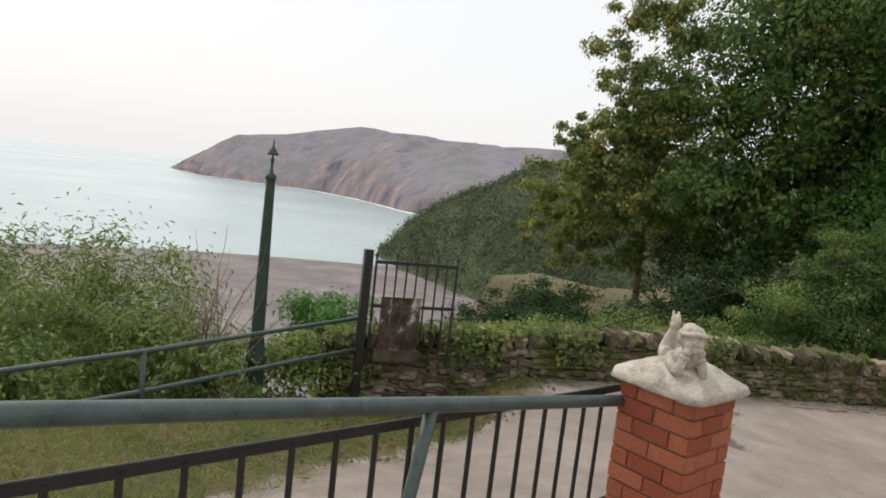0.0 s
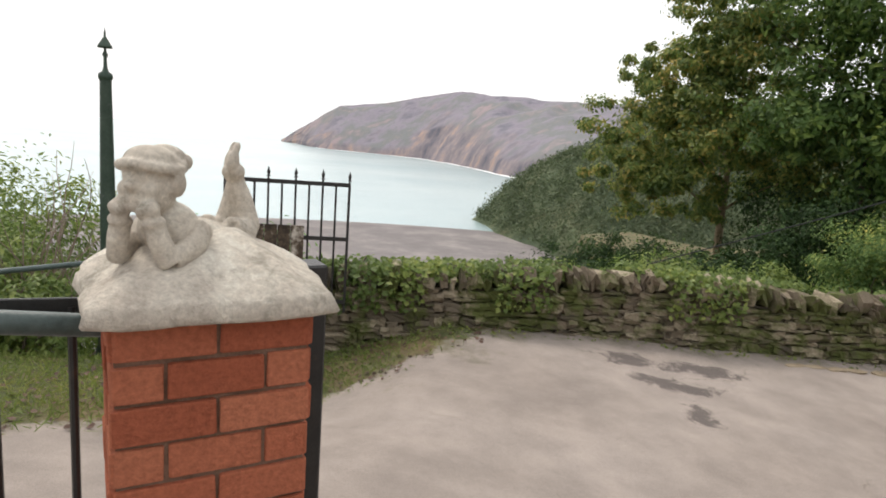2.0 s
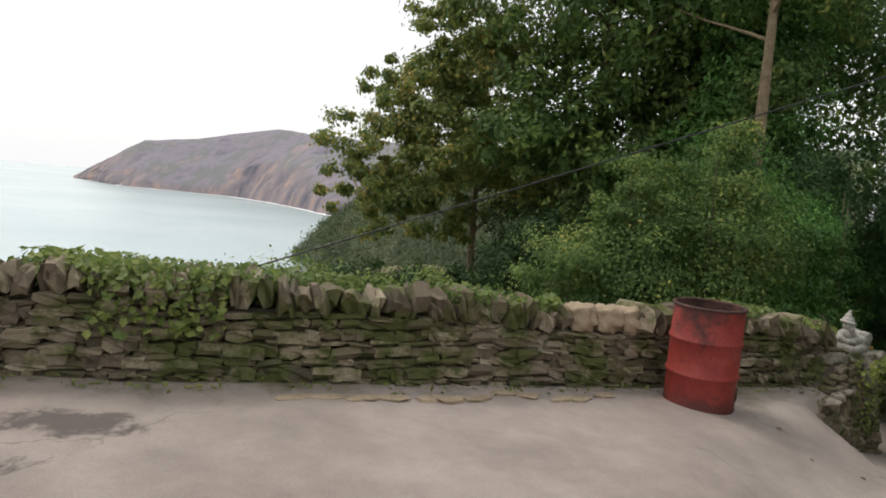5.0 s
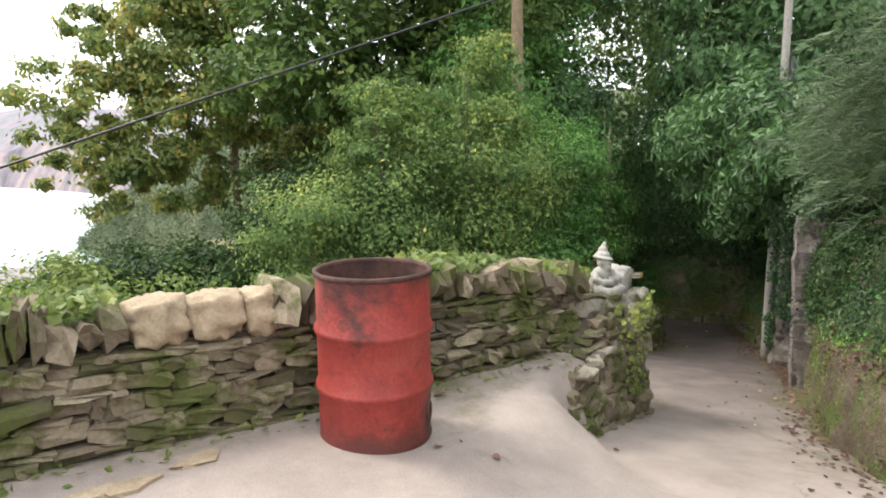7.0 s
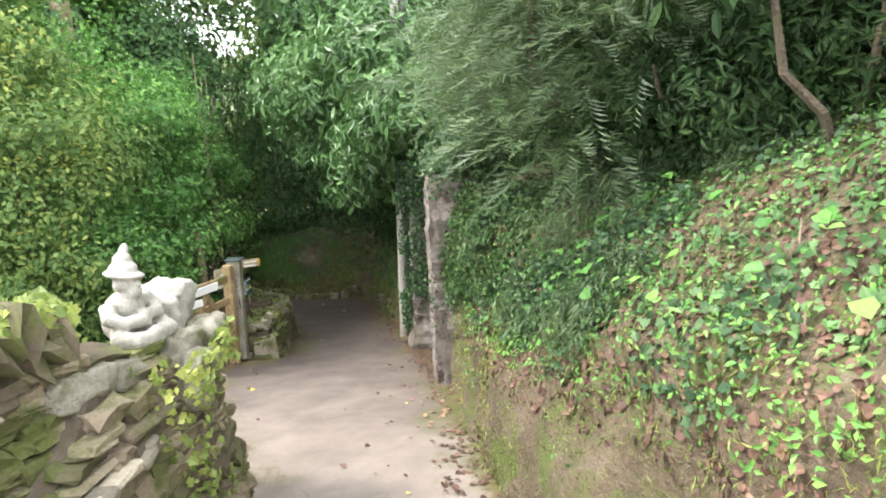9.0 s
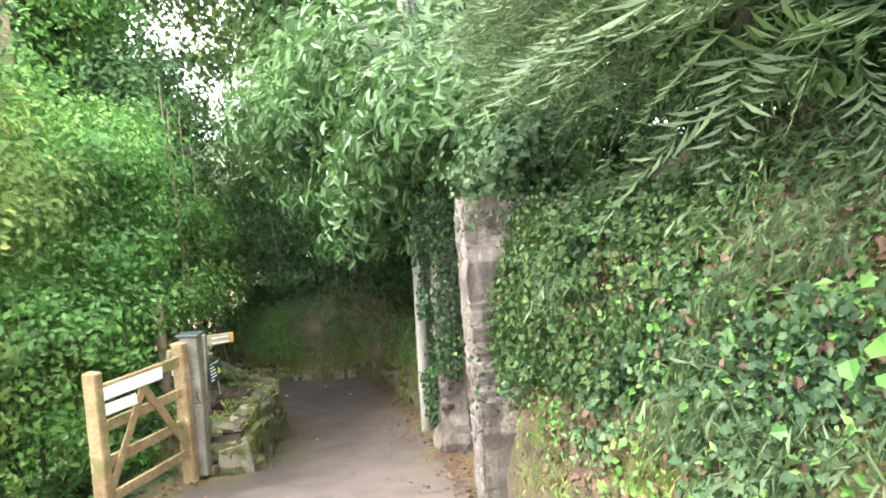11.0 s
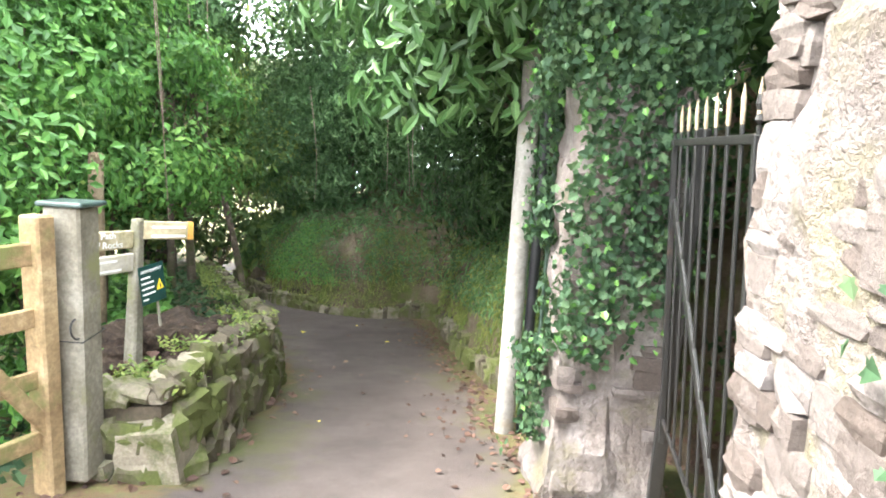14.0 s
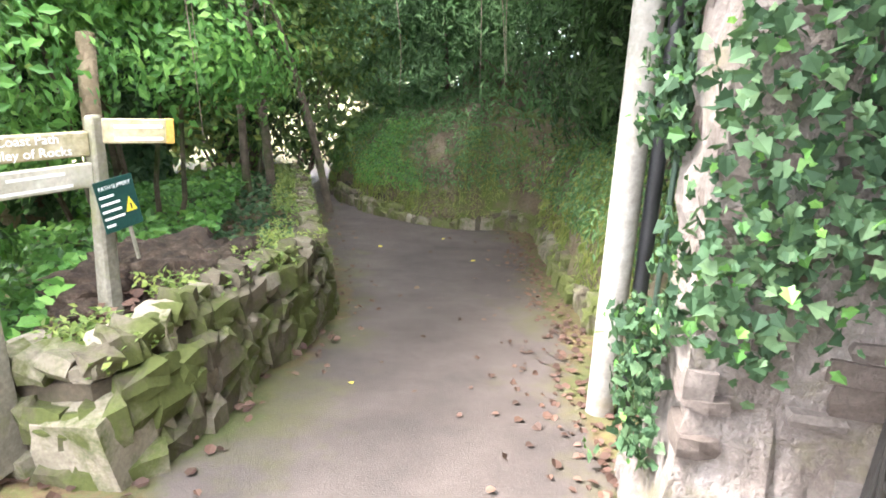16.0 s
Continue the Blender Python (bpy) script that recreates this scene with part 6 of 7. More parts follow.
V, F = tube_arrays([(0.6, -0.5, -0.6), (0.4, -0.3, 0.3), (0.0, 0.1, 0.9), (-0.2, 0, 1.6)], [0.09, 0.07, 0.05, 0.02], 8)
arrays("stem", V, F, M_bark, con, smooth=True)
# rhododendron over the hollow in the bank
shrub("rhododendron", [(12.9, 8.5, 0.75, 0.9, 0.7, 0.4), (12.4, 9.1, 0.85, 0.6, 0.5, 0.3), (13.3, 7.6, 0.9, 1.2, 0.9, 0.6), (12.2, 7.2, 1.2, 0.9, 0.9, 0.6), (13.8, 8.6, 0.6, 1.0, 1.0, 0.9)], 2600, 0.13, "laurel", M_laurel, "dark rhododendron with long drooping leaves over the bank", clumps=50, foot=-0.1, droop=0.8, stems=2)

# near-black leaves put the shade of the bank's hollow into the bushes' colour
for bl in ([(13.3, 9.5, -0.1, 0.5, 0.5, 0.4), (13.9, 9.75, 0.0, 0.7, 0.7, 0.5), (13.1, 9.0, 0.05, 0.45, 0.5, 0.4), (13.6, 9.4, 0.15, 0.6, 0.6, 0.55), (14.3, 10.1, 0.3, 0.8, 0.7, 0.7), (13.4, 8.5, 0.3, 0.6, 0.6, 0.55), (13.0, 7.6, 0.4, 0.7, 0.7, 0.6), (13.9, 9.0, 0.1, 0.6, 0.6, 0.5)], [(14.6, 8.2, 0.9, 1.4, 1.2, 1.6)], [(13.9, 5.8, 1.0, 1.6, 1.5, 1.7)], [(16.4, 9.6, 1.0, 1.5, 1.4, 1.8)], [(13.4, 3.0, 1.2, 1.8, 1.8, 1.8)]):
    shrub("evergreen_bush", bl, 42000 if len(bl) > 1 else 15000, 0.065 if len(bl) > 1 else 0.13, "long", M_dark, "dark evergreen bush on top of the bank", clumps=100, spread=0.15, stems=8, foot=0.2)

# near bank: ivy, nettles, litter
def scatter_bank(name, V, n, rows, cols, size, shape, material, label, lift=0.02, droop=0.6, tilt=0.45, mask=0.0, freq=1.3, category="plants"):
    p, nn = on_bank(V, n, rows, cols)
    if mask is not None:
        keep = np.array([noise.noise(Vector(q) * freq) for q in p]) > mask
        p, nn = p[keep], nn[keep]
    m = len(p)
    p = p + nn * rng.uniform(0, lift, (m, 1))
    ob = leaves(name, p, nn + rng.normal(size=nn.shape) * tilt, rng.uniform(0.45, 1.5, m) * size, shape, material, None, droop)
    return tagged(ob, label, category, kind="stuff")


scatter_bank("ivy", BA, 17000, (0.82, 1.0), (0.33, 0.74), 0.027, "ivy", M_ivy, "ivy trailing over the earth bank", 0.13, 1.0, 0.8, mask=0.08, freq=2.0)
scatter_bank("ivy", BA, 1500, (0.84, 1.0), (0.3, 0.7), 0.028, "ivy", M_fresh, "young light green ivy on the earth bank", 0.14, 1.0, mask=0.0, freq=2.3)
# near-black leaf paints shade into the ivy along the bank's top
scatter_bank("ivy", BA, 9000, (0.9, 1.0), (0.38, 0.78), 0.03, "ivy", M_dark, "dark ivy at the top of the bank, shade put into its colour", 0.16, 1.0, mask=None)
scatter_bank("ivy", BA, 12000, (0.55, 0.92), (0.3, 0.95), 0.034, "ivy", M_ivy, "ivy patches on the earth bank", 0.08, mask=0.16)
scatter_bank("nettles", BA, 11000, (0.5, 0.92), (0.2, 0.9), 0.03, "blade", M_fresh, "bright green seedlings and nettles on the bank", 0.1, 0.2, mask=0.1, freq=2.0)
scatter_bank("grass", BA, 11000, (0.5, 0.985), (0.02, 0.5), 0.04, "grass", M_grass, "wispy grass and moss on the bank", 0.04, 1.4, mask=-0.2, freq=1.7)
scatter_bank("fallen_leaves", BA, 6000, (0.45, 0.98), (0.02, 0.9), 0.024, "round", M_dead, "fallen brown leaves on the bank", 0.02, 0, 0.4, mask=-0.15)
scatter_bank("ferns", BB, 21000, (0.0, 1.0), (0.28, 0.9), 0.07, "long", M_hedge, "ferns and ivy covering the far bank", 0.14, 0.7, mask=-0.5)
scatter_bank("grass", BB, 24000, (0.0, 1.0), (0.14, 0.6), 0.09, "grass", M_grass, "long grass hanging on the far bank", 0.05, 1.4, mask=-0.2)
scatter_bank("fresh_plants", BB, 15000, (0.5, 0.85), (0.24, 0.62), 0.055, "long", M_fresh, "fresh green plants on the far bank", 0.12, 0.3, mask=0.0)
scatter_bank("ground_ivy", BA, 4500, (0.64, 0.92), (0.4, 0.8), 0.034, "ivy", M_hedge, "dull ground ivy on the upper bank", 0.06, 0.3, mask=None)
scatter_bank("seedlings", BA, 8500, (0.6, 0.95), (0.3, 0.78), 0.03, "blade", M_fresh, "bright seedlings scattered over the bank", 0.08, 0.2, mask=None)
scatter_bank("trailing_stems", BA, 14000, (0.815, 0.89), (0.36, 0.95), 0.06, "grass", M_yew, "pale wispy stems trailing down the bank", 0.16, 1.6, 0.6, mask=-0.15)
scatter_bank("trailing_stems", BA, 5000, (0.88, 0.95), (0.5, 0.95), 0.06, "grass", M_yew, "wispy conifer shoots hanging over the ivy", 0.2, 1.6, 0.6, mask=-0.05)
scatter_bank("dry_leaves", BA, 1600, (0.86, 1.0), (0.3, 0.7), 0.022, "round", M_dead, "dry brown leaves caught in the ivy", 0.12, 0.8, 0.6, mask=0.05, freq=1.9)
scatter_bank("small_weeds", BA, 9000, (0.6, 0.9), (0.2, 0.75), 0.026, "long", M_scrub, "small dull weeds on the bank", 0.05, 0.2, 0.7, mask=0.0, freq=2.4)
scatter_bank("fallen_leaves", BA, 7000, (0.6, 0.95), (0.25, 0.8), 0.032, "round", M_dead, "brown leaf litter over the upper bank", 0.02, 0, 0.4, mask=None)
for i in range(14):
    p, nn = on_bank(BA, 1, (0.7, 0.9), (0.4, 0.55))
    q = Vector(p[0]) + Vector(nn[0]) * 0.06
    l = rng.uniform(0.2, 0.45)
    sway = rng.normal(0, 0.12, 2)
    pts = [q + Vector((sway[0] * l * (k / 5) ** 2, sway[1] * l * (k / 5) ** 2, -l * k / 5)) for k in range(6)]
    V, F = tube_arrays(pts, [0.004, 0.0038, 0.0035, 0.003, 0.0025, 0.0015], 5)
    tagged(arrays("dry_stem", V, F, M_twig), "thin dry stem hanging down the earth bank", "stem", "hanging stems")
scatter_bank("fallen_leaves", BG, 3000, (0, 1), (0.0, 0.5), 0.035, "round", M_dead, "brown leaf litter on the bank behind the gate", 0.02, 0, 0.4, mask=-0.2)
# ivy darkened by its leaf colour to give the gloom behind the gate
scatter_bank("ivy", BG, 5000, (0, 1), (0.3, 0.9), 0.05, "ivy", M_dark, "dark ivy on the bank behind the gate, shade put into its colour", 0.12, 0.8, mask=-0.1)
# large docks hanging over the bank
p, nn = on_bank(BA, 70, (0.69, 0.85), (0.38, 0.6))
tagged(leaves("dock_leaves", p + nn * 0.12 + np.array([0, 0, 0.1]), nn + np.array([0, 0, 0.5]), rng.uniform(0.035, 0.08, 70), "round", M_fresh, None, 0.5), "broad light green leaves on the bank", "plants", kind="stuff")


def climb(name, c, w, d, rot, z0, z1, n, size, label, sides=(1, 1, 1, 1), mask=-0.1, hang_=0.12, material=None):
    """Ivy over an upright block."""
    f = rng.choice(4, n, p=np.array(sides) / sum(sides))
    u, h = rng.uniform(-0.55, 0.55, n), rng.uniform(0, 1, n)
    loc = np.zeros((n, 3))
    nor = np.zeros((n, 3))
    for k, (ax, sgn) in enumerate(((1, -1), (0, 1), (1, 1), (0, -1))):
        s = f == k
        loc[s, ax] = sgn * (d if ax else w) / 2
        loc[s, 1 - ax] = u[s] * (w if ax else d)
        nor[s, ax] = sgn
    loc += nor * rng.uniform(0.01, hang_, (n, 1))
    loc[:, 2] = z0 + (z1 - z0) * h
    a = radians(rot)
    r = np.array([[math.cos(a), -math.sin(a), 0], [math.sin(a), math.cos(a), 0], [0, 0, 1]])
    p, nn = loc @ r.T + np.array([*c, 0]), nor @ r.T
    keep = np.array([noise.noise(Vector(q) * 1.8) for q in p]) + (h - 0.5) * 0.9 > mask
    p, nn = p[keep], nn[keep]
    return tagged(leaves(name, p, nn + rng.normal(size=p.shape) * 0.65, rng.uniform(0.5, 1.6, len(p)) * size, "ivy", material or M_ivy, None, 1.0), label, "ivy", kind="stuff")


climb("ivy", (16.2, 13.36), 0.52, 0.55, 41, -3.1, -0.5, 12500, 0.035, "ivy hanging thickly over the gate pier", (1.2, 0.8, 2.0, 2.0), 0.03, 0.16)
climb("ivy", (16.2, 13.36), 0.56, 0.6, 41, -3.0, -0.5, 800, 0.03, "young light green ivy shoots on the gate pier", (1.2, 0.5, 2.0, 2.0), 0.0, 0.18, M_fresh)
climb("ivy", (17.02, 13.62), 0.3, 0.24, 41, -3.15, -0.9, 5000, 0.04, "ivy curtain between the pole and the pier", (0.4, 0.2, 2, 1), -0.3, 0.06)
climb("ivy", (14.7, 11.88), 0.6, 0.62, 41, -2.6, -0.3, 3000, 0.033, "ivy creeping over the limewashed pier", (1.6, 0.2, 0.03, 0.4), 0.25, 0.08)
# near-black ivy leaf stands in for deep shade inside the gateway
climb("ivy", (15.72, 12.0), 0.6, 0.4, 41, -2.6, 0.2, 5000, 0.04, "dark ivy behind the iron gate, shade put into its colour", (1, 1, 1, 1), 0.0, 0.14, M_dark)
shrub("evergreen_bush", [(16.9, 11.5, -0.8, 0.8, 0.8, 1.2), (16.1, 10.8, -0.8, 0.7, 0.7, 1.2), (17.6, 12.6, -0.4, 0.8, 0.8, 1.2), (17.8, 12.0, 0.8, 1.3, 1.2, 1.2)], 13000, 0.12, "blade", M_dark, "dark evergreen undergrowth behind the iron gate", foot=-2.6)

climb("ivy", (14.7, 11.88), 0.56, 0.58, 41, -1.15, -0.4, 1500, 0.034, "ivy hanging over the top of the limewashed pier", (2, 0.6, 0.12, 0.6), -0.1, 0.1)
shrub("ivy_bush", [(14.72, 11.95, -0.42, 0.3, 0.3, 0.12), (14.6, 11.75, -0.3, 0.3, 0.3, 0.2), (14.95, 12.0, -0.35, 0.25, 0.25, 0.15)], 2600, 0.05, "ivy", M_ivy, "bushy ivy crowning the limewashed pier", "ivy", clumps=40, spread=0.3, stems=3, foot=-0.62)

# ivy and plants along the garden wall's coping
s, tl = along(TERRACE)
n = 24000
d = rng.uniform(0, s[-1], n)
xyz = np.array([at(tl, s, q) for q in d])
off = rng.uniform(-0.1, 0.55, n)
p = np.stack([xyz[:, 0] - np.sin(xyz[:, 2]) * off, xyz[:, 1] + np.cos(xyz[:, 2]) * off, np.array([terrace_top(q, 0) for q in xyz[:, 0]])], -1)
p[:, 2] += np.where(off < 0.0, rng.uniform(-0.22, 0.2, n), np.where(off > 0.2, rng.uniform(-0.05, 0.24, n), rng.uniform(0.08, 0.24, n)))
keep = np.array([noise.noise(Vector((q[0] * 0.9, q[1] * 0.9, 3))) for q in p]) > np.where(p[:, 0] > 8, 0.16, np.where(p[:, 0] > 5.2, 0.04, -0.18)) + np.where(off < 0.06, 0.3, 0)
keep &= ~((p[:, 0] > 7.0) & (p[:, 0] < 7.85)) & ~((p[:, 0] > 10.55) & (p[:, 0] < 11.3))
p = p[keep]
tagged(leaves("ivy", p, np.tile((0.0, -0.5, 0.8), (len(p), 1)) + rng.normal(size=p.shape) * 0.5, rng.uniform(0.03, 0.075, len(p)), "ivy", M_scrub, None, 0.5), "ivy and pennywort growing over the coping of the garden wall", "ivy", kind="stuff")
climb("ivy", (10.98, 11.25), 0.6, 0.5, 41, -1.95, -1.05, 1500, 0.035, "ivy hanging from the wall end", (2, 1, 0.3, 1), 0.05, 0.1, M_scrub)

# scrub on the slope to the sea, beyond the fence
shrub("bush", [(-4.8, 8.6, -1.8, 1.7, 1.4, 1.9), (-6.6, 8.0, -1.6, 1.6, 1.4, 1.6), (-3.4, 7.8, -2.2, 1.1, 0.9, 1.2)], 38000, 0.1, "long", M_scrub, "light green willowy bush on the slope", foot=-3.6, clumps=160, spread=0.16)
shrub("bush", [(-2.5, 6.6, -1.0, 0.7, 0.45, 0.55), (-1.7, 7.7, -1.2, 0.8, 0.6, 0.7), (-4.1, 5.6, -0.95, 1.0, 0.7, 0.6), (-3.2, 7.0, -1.0, 0.9, 0.6, 0.8), (-5.8, 5.0, -0.9, 1.1, 0.8, 0.8), (-4.6, 6.6, -0.9, 1.1, 0.7, 0.8)], 46000, 0.06, "blade", M_scrub, "straggling weeds along the fence", foot=-2.0)
shrub("bush", [(-1.5, 8.9, -1.0, 0.7, 0.6, 0.8), (-0.5, 9.3, -1.35, 0.9, 0.7, 0.6)], 14000, 0.09, "long", M_fresh, "bright green bush behind the iron gate", foot=-2.6)
thing = empty("dead_shrub", pose(-2.7, 7.0, -1.7), "bare leafless shrub with thin upright twigs", "shrub")
for i in range(44):
    q, rad = limb((rng.normal() * 0.13, rng.normal() * 0.13, rng.uniform(0, 0.6)), rng.uniform(0, 6.3), rng.uniform(2.2, 6), rng.uniform(1.1, 2.1), 0.014, 0.4, 9)
    V, F = tube_arrays(q, rad, 5)
    arrays("twig", V, F, M_twig, thing)


def sow(name, n, test, size, shape, material, label, lift=0.004, up=2.2, droop=0.0, box_=(-6, 20, -4, 22), category="leaves", tilt=0.5):
    x, y = rng.uniform(box_[0], box_[1], n), rng.uniform(box_[2], box_[3], n)
    keep = test(x, y)
    x, y = x[keep], y[keep]
    z = land(x, y)
    z = z + 0.02 * np.array([noise.noise(Vector((a * 0.9, b * 0.9, 0))) for a, b in zip(x, y)]) + lift
    p = np.stack([x, y, z], -1)
    return tagged(leaves(name, p, np.tile((0, 0, up), (len(p), 1)) + rng.normal(size=p.shape) * tilt, rng.uniform(0.6, 1.4, len(p)) * size, shape, material, None, droop), label, category, kind="stuff")


def edge_in(x, y):
    return np.where(y < np.interp(x, EDGE[:, 0], EDGE[:, 1]), 1, -1) * away(x, y, EDGE)


def bank_in(x, y):
    return np.where(y > np.interp(x, BANK[:, 0], BANK[:, 1]), 1, -1) * away(x, y, BANK)


def chance(x, p):
    return rng.uniform(0, 1, len(x)) < p


sow("fallen_leaves", 60000, lambda x, y: (bank_in(x, y) > -0.3) & (edge_in(x, y) > -0.3) & (x > 8) & chance(x, np.exp(-np.minimum(np.abs(bank_in(x, y)), np.abs(edge_in(x, y)) * 1.6) / 0.15) * 0.75 + 0.006), 0.04, "round", M_dead, "fallen brown leaves along the edges of the path", 0.012, box_=(8, 20, 7, 22))
sow("fallen_leaves", 1600, lambda x, y: (bank_in(x, y) > 0.2) & (edge_in(x, y) > 0.2) & chance(x, np.where(x > 9, 0.15, 0.012)), 0.045, "round", M_yleaf, "scattered yellow fallen leaves on the tarmac", 0.012)
sow("fallen_leaves", 5000, lambda x, y: (bank_in(x, y) < 0.1) & (bank_in(x, y) > -0.6) & chance(x, 0.45), 0.04, "round", M_dead, "brown leaf litter between the pole and the bank", 0.02, box_=(15.6, 20.5, 13, 19))
sow("fallen_leaves", 9000, lambda x, y: (np.hypot(x - 15.5, y - 12.4) < 1.1) & (bank_in(x, y) < 0.12), 0.03, "blade", M_dead, "drift of brown leaves at the iron gate", 0.03, box_=(14, 17.2, 11, 14))
sow("fallen_leaves", 9000, lambda x, y: (edge_in(x, y) < 0.0) & (edge_in(x, y) > -2.0) & (x > 14.3) & chance(x, 0.5), 0.05, "round", M_dead, "leaf litter on the soil behind the low wall", 0.01, box_=(14, 19, 14, 21))
sow("ground_ivy", 16000, lambda x, y: (edge_in(x, y) < -0.15) & (edge_in(x, y) > -3.5) & (x > 13.4) & (np.hypot(x - 15.0, y - 15.8) > 0.75) & chance(x, np.clip(0.25 - edge_in(x, y) * 0.6, 0, 1)), 0.06, "ivy", M_ivy, "ivy and weeds behind the low wall", 0.07, 1.2, box_=(13, 19, 14, 23), category="plants")
sow("ground_plants", 9000, lambda x, y: (edge_in(x, y) < -0.9) & (edge_in(x, y) > -3.5) & (x > 13.2), 0.08, "round", M_fresh, "fresh green plants behind the field gate", 0.2, 1.2, box_=(13, 19, 14, 23), category="plants", tilt=0.8)
sow("verge_grass", 110000, lambda x, y: (verge_in(x, y) < 0.25) & (edge_in(x, y) > -1.6) & (x < 1.8) & chance(x, np.clip((0.3 - verge_in(x, y)) * 1.5, 0, 1) * np.clip(1.5 - x, 0.25, 1)), 0.06, "grass", M_grass, "rough yellow-green grass verge by the fence", 0.0, 0.4, -1.2, (-7, 2, 1, 9), "grass")
sow("fallen_leaves", 2200, lambda x, y: (verge_in(x, y) < 0.2) & (edge_in(x, y) > -0.3) & (x > -1.5) & chance(x, 0.6), 0.04, "round", M_dead, "brown leaves along the foot of the wall by the open gate", 0.015, box_=(-2, 2.4, 4, 8.7))
sow("wall_foot_weeds", 30000, lambda x, y: (edge_in(x, y) < 0.42) & (edge_in(x, y) > 0.05) & (x < 11) & chance(x, 0.35), 0.05, "blade", M_grass, "moss and small weeds at the foot of the wall", 0.01, 0.8, -0.6, (-1, 11, 6, 12), "plants")

s_, ll = along(LOW)
n = 9000
d = rng.uniform(0.3, s_[-1], n)
q = np.array([at(ll, s_, k) for k in d])
off = rng.uniform(0.05, 0.5, n)
p = np.stack([q[:, 0] - np.sin(q[:, 2]) * off, q[:, 1] + np.cos(q[:, 2]) * off, np.zeros(n)], -1)
p[:, 2] = lie(q[:, 0], q[:, 1]) + np.interp(q[:, 0], [14.2, 14.7, 15.1, 16, 17.7], [0.34, 0.4, 0.5, 0.52, 0.5]) + rng.uniform(0.0, 0.1, n)
keep = np.array([noise.noise(Vector(k) * 2.2) for k in p]) > -0.1
tagged(leaves("moss_tufts", p[keep], np.tile((0, 0, 1.0), (keep.sum(), 1)) + rng.normal(size=(keep.sum(), 3)) * 0.5, rng.uniform(0.02, 0.05, keep.sum()), "blade", M_scrub, None, -0.4), "moss and small weeds on the low wall", "plants", kind="stuff")

# soil heap by the signpost
bm = bmesh.new()
bmesh.ops.create_icosphere(bm, subdivisions=5, radius=1)
for v in bm.verts:
    q = noise.fractal(Vector(v.co) * 2.6, 0.7, 2.1, 7)
    v.co = Vector((v.co.x * 0.5, v.co.y * 0.36, max(v.co.z, -0.3) * 0.2)) * (1 + 0.42 * q)
ob = part("soil_mound", bm, M_soil, smooth=True)
ob.matrix_world = pose(15.2, 16.1, float(land(15.2, 16.1)) + 0.06, 0, 0, 40) @ Matrix.Diagonal((1.2, 1.4, 1.0, 1))
tagged(ob, "heap of dark crumbly soil beside the signpost", "soil")

q = rng.normal(size=(420, 2)) * np.array([0.34, 0.3])
x, y = 15.1 + q[:, 0], 16.0 + q[:, 1]
p = np.stack([x, y, land(x, y) + 0.06 + 0.17 * np.exp(-((x - 15.2) ** 2 + (y - 16.1) ** 2) / 0.12)], -1)
tagged(leaves("fallen_leaves", p, np.tile((0, 0, 1.6), (420, 1)) + rng.normal(size=(420, 3)) * 0.6, rng.uniform(0.02, 0.06, 420), "round", M_dead, None, 0.0), "brown leaves and scraps lying on the soil heap", "leaves", kind="stuff")

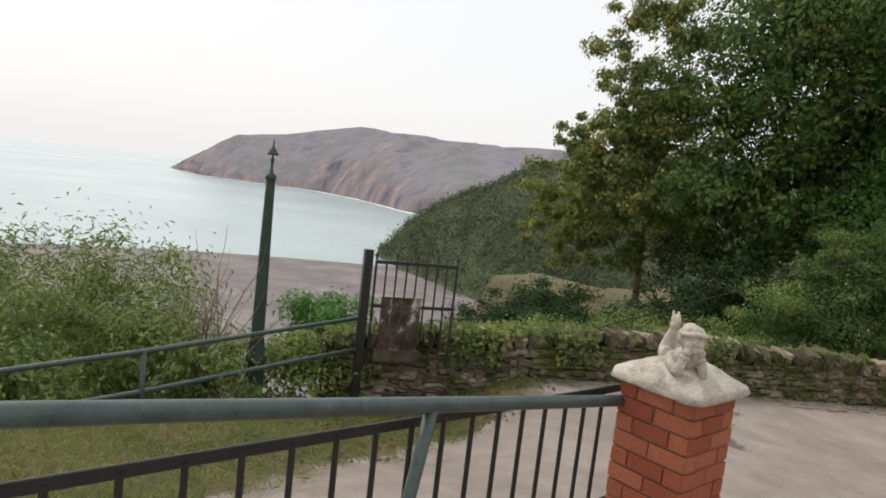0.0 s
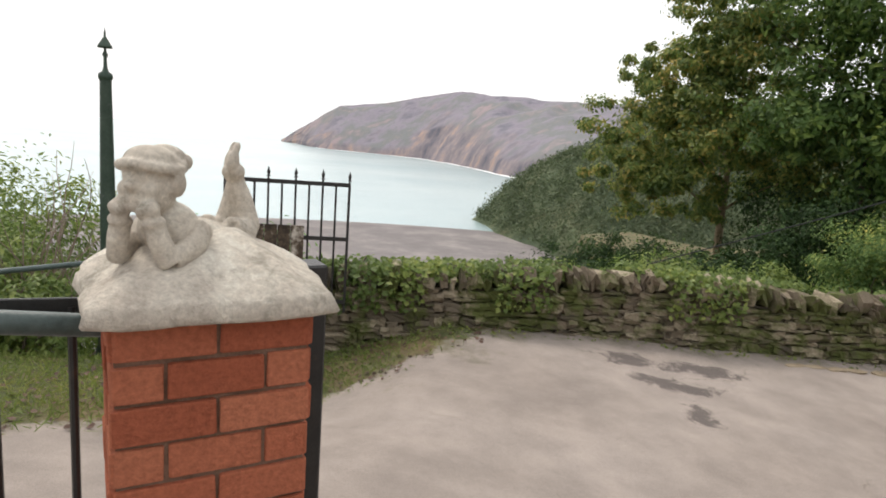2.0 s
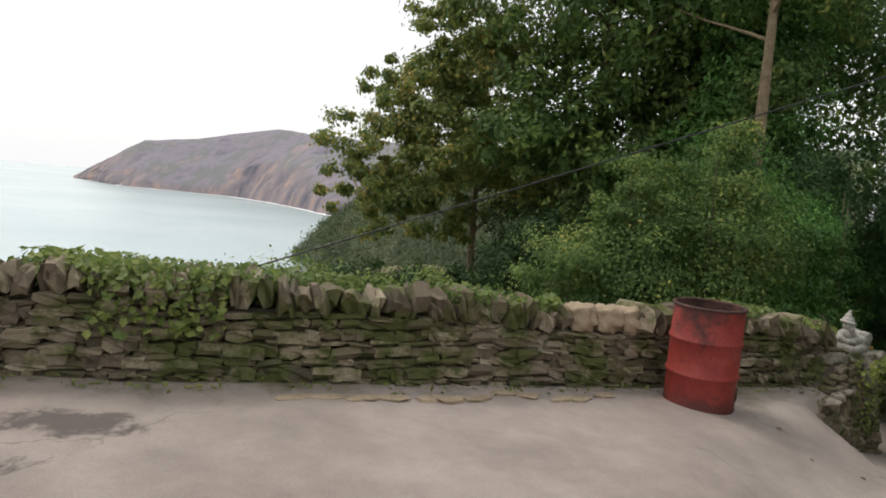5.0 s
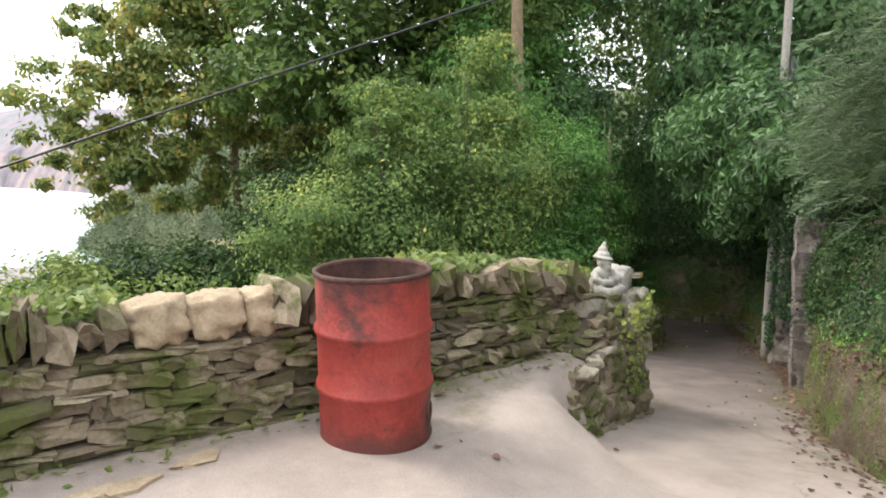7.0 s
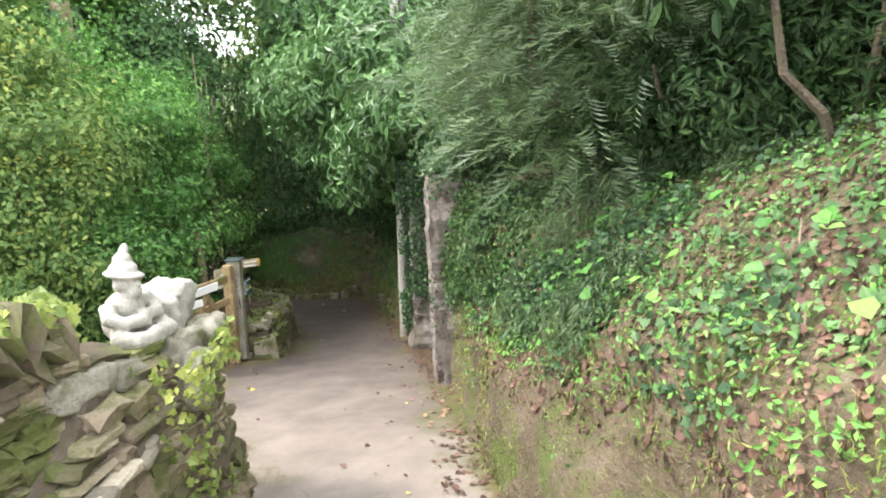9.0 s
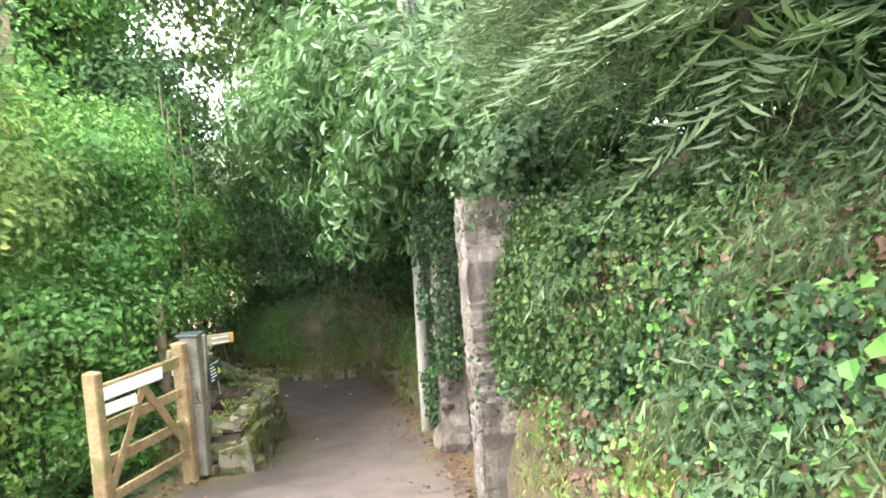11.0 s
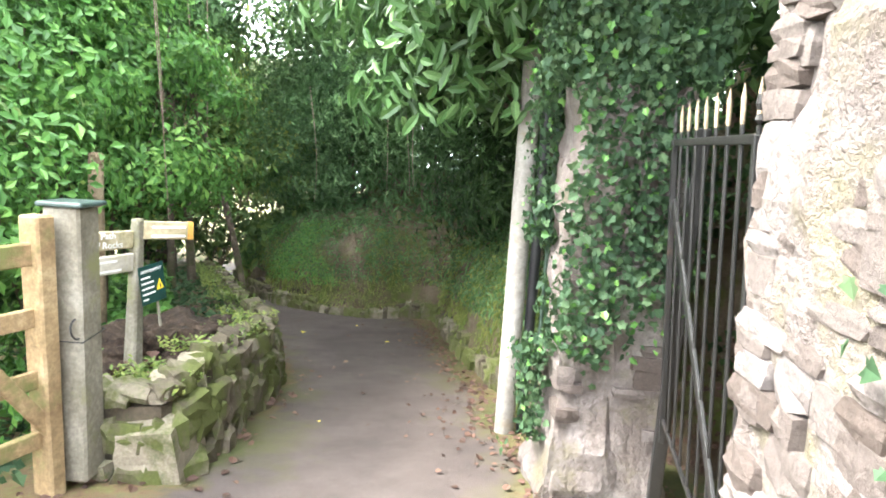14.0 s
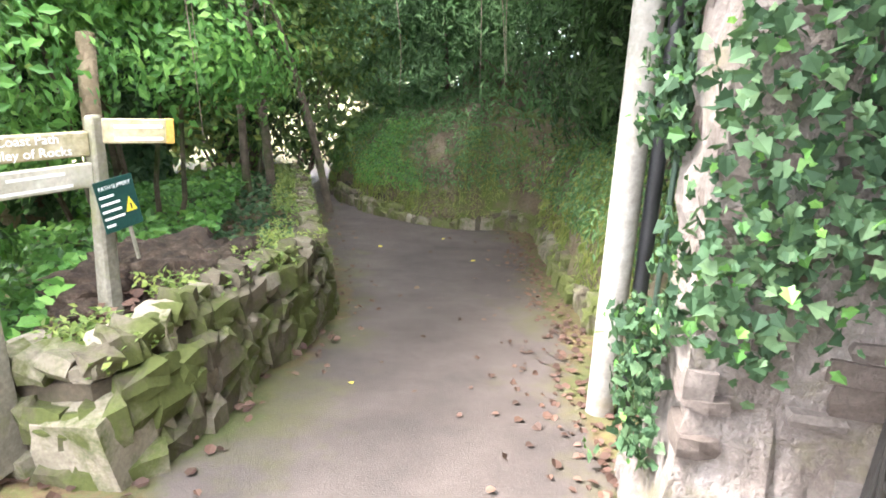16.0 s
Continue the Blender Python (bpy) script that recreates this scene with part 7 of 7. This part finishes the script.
# loose stones crowning the low wall and its end block
for (x, y, z, sx, sy, sz, rz) in ((14.6, 14.93, 0.14, 0.36, 0.3, 0.36, 42), (14.68, 15.0, 0.42, 0.15, 0.16, 0.2, 25), (14.86, 15.12, 0.46, 0.2, 0.14, 0.2, 60), (14.42, 15.22, 0.36, 0.22, 0.2, 0.16, 30)):
    bm = bmesh.new()
    bmesh.ops.create_cube(bm, size=1)
    bmesh.ops.subdivide_edges(bm, edges=bm.edges[:], cuts=5, use_grid_fill=True)
    for v in bm.verts:
        q = Vector((v.co.x * sx, v.co.y * sy, v.co.z * sz))
        e = noise.fractal(q * 5 + Vector((x, y, 0)), 0.8, 2.1, 4)
        v.co = q * (1 - 0.5 * max(0, Vector(v.co).length - 0.72)) + Vector(v.co).normalized() * e * 0.025
    ob = part("edging_block", bm, M_coping)
    ob.matrix_world = pose(x, y, float(lie(x, y)) + z, rng.uniform(-8, 8), rng.uniform(-8, 8), rz)
    tagged(ob, "squared mossy stone block on the low wall", "stone", "blocks of the low wall")
# broken paving along the terrace edge
for i in range(9):
    x = 10.0 + i * 0.085 + rng.uniform(-0.02, 0.02)
    y = float(np.interp(x, [9.75, 10.3, 10.9], [10.02, 10.5, 11.0])) + 0.05
    bm = bmesh.new()
    box(bm, (0, 0, 0), (rng.uniform(0.08, 0.17), rng.uniform(0.08, 0.15), 0.05), bevel=0.015, jitter=0.02)
    ob = part("edging_stone", bm, M_coping)
    ob.matrix_world = pose(x, y, -1.385 + rng.uniform(-0.01, 0.015), rng.uniform(-5, 5), rng.uniform(-5, 5), rng.uniform(0, 90))
    tagged(ob, "broken pale paving stone at the terrace edge", "stone", "broken edging stones")

for i in range(12):
    x = 4.9 + 0.22 * i + rng.uniform(-0.05, 0.05)
    y = float(np.interp(x, [4.9, 6.7, 7.9], [9.2, 9.72, 10.05])) - rng.uniform(0.22, 0.42)
    bm = bmesh.new()
    ring = [bm.verts.new((math.cos(t) * rng.uniform(0.6, 1.2) * 0.14, math.sin(t) * rng.uniform(0.6, 1.2) * 0.07, h)) for h in (0.008, -0.03) for t in np.linspace(0, 5.6, 9)]
    bm.faces.new(ring[:9])
    for k in range(9):
        bm.faces.new((ring[k], ring[9 + k], ring[9 + (k + 1) % 9], ring[(k + 1) % 9]))
    ob = part("concrete_patch", bm, M_palestone)
    ob.matrix_world = pose(x, y, float(lie(x, y)) + 0.008, 0, 3, 18 + rng.uniform(-20, 20))
    tagged(ob, "thin broken patch of pale concrete at the wall foot", "concrete", "broken concrete patches")

# ---------------------------------------------------------------- single stones of the walls
for wall, mats, kinds, chosen in PIECES:
    rest = [i for i in range(len(mats)) if i not in chosen]
    for i in sorted(chosen):
        ob = new("stone", kinds[i])
        ob.parent = wall
        ob.matrix_basis = mats[i]
    if rest:
        V, F = joined([mats[i] for i in rest], [kinds[i] for i in rest])
        ob = arrays("stones", V, F, kinds[rest[0]].materials[0], wall)
        ob["kind"] = "stuff"
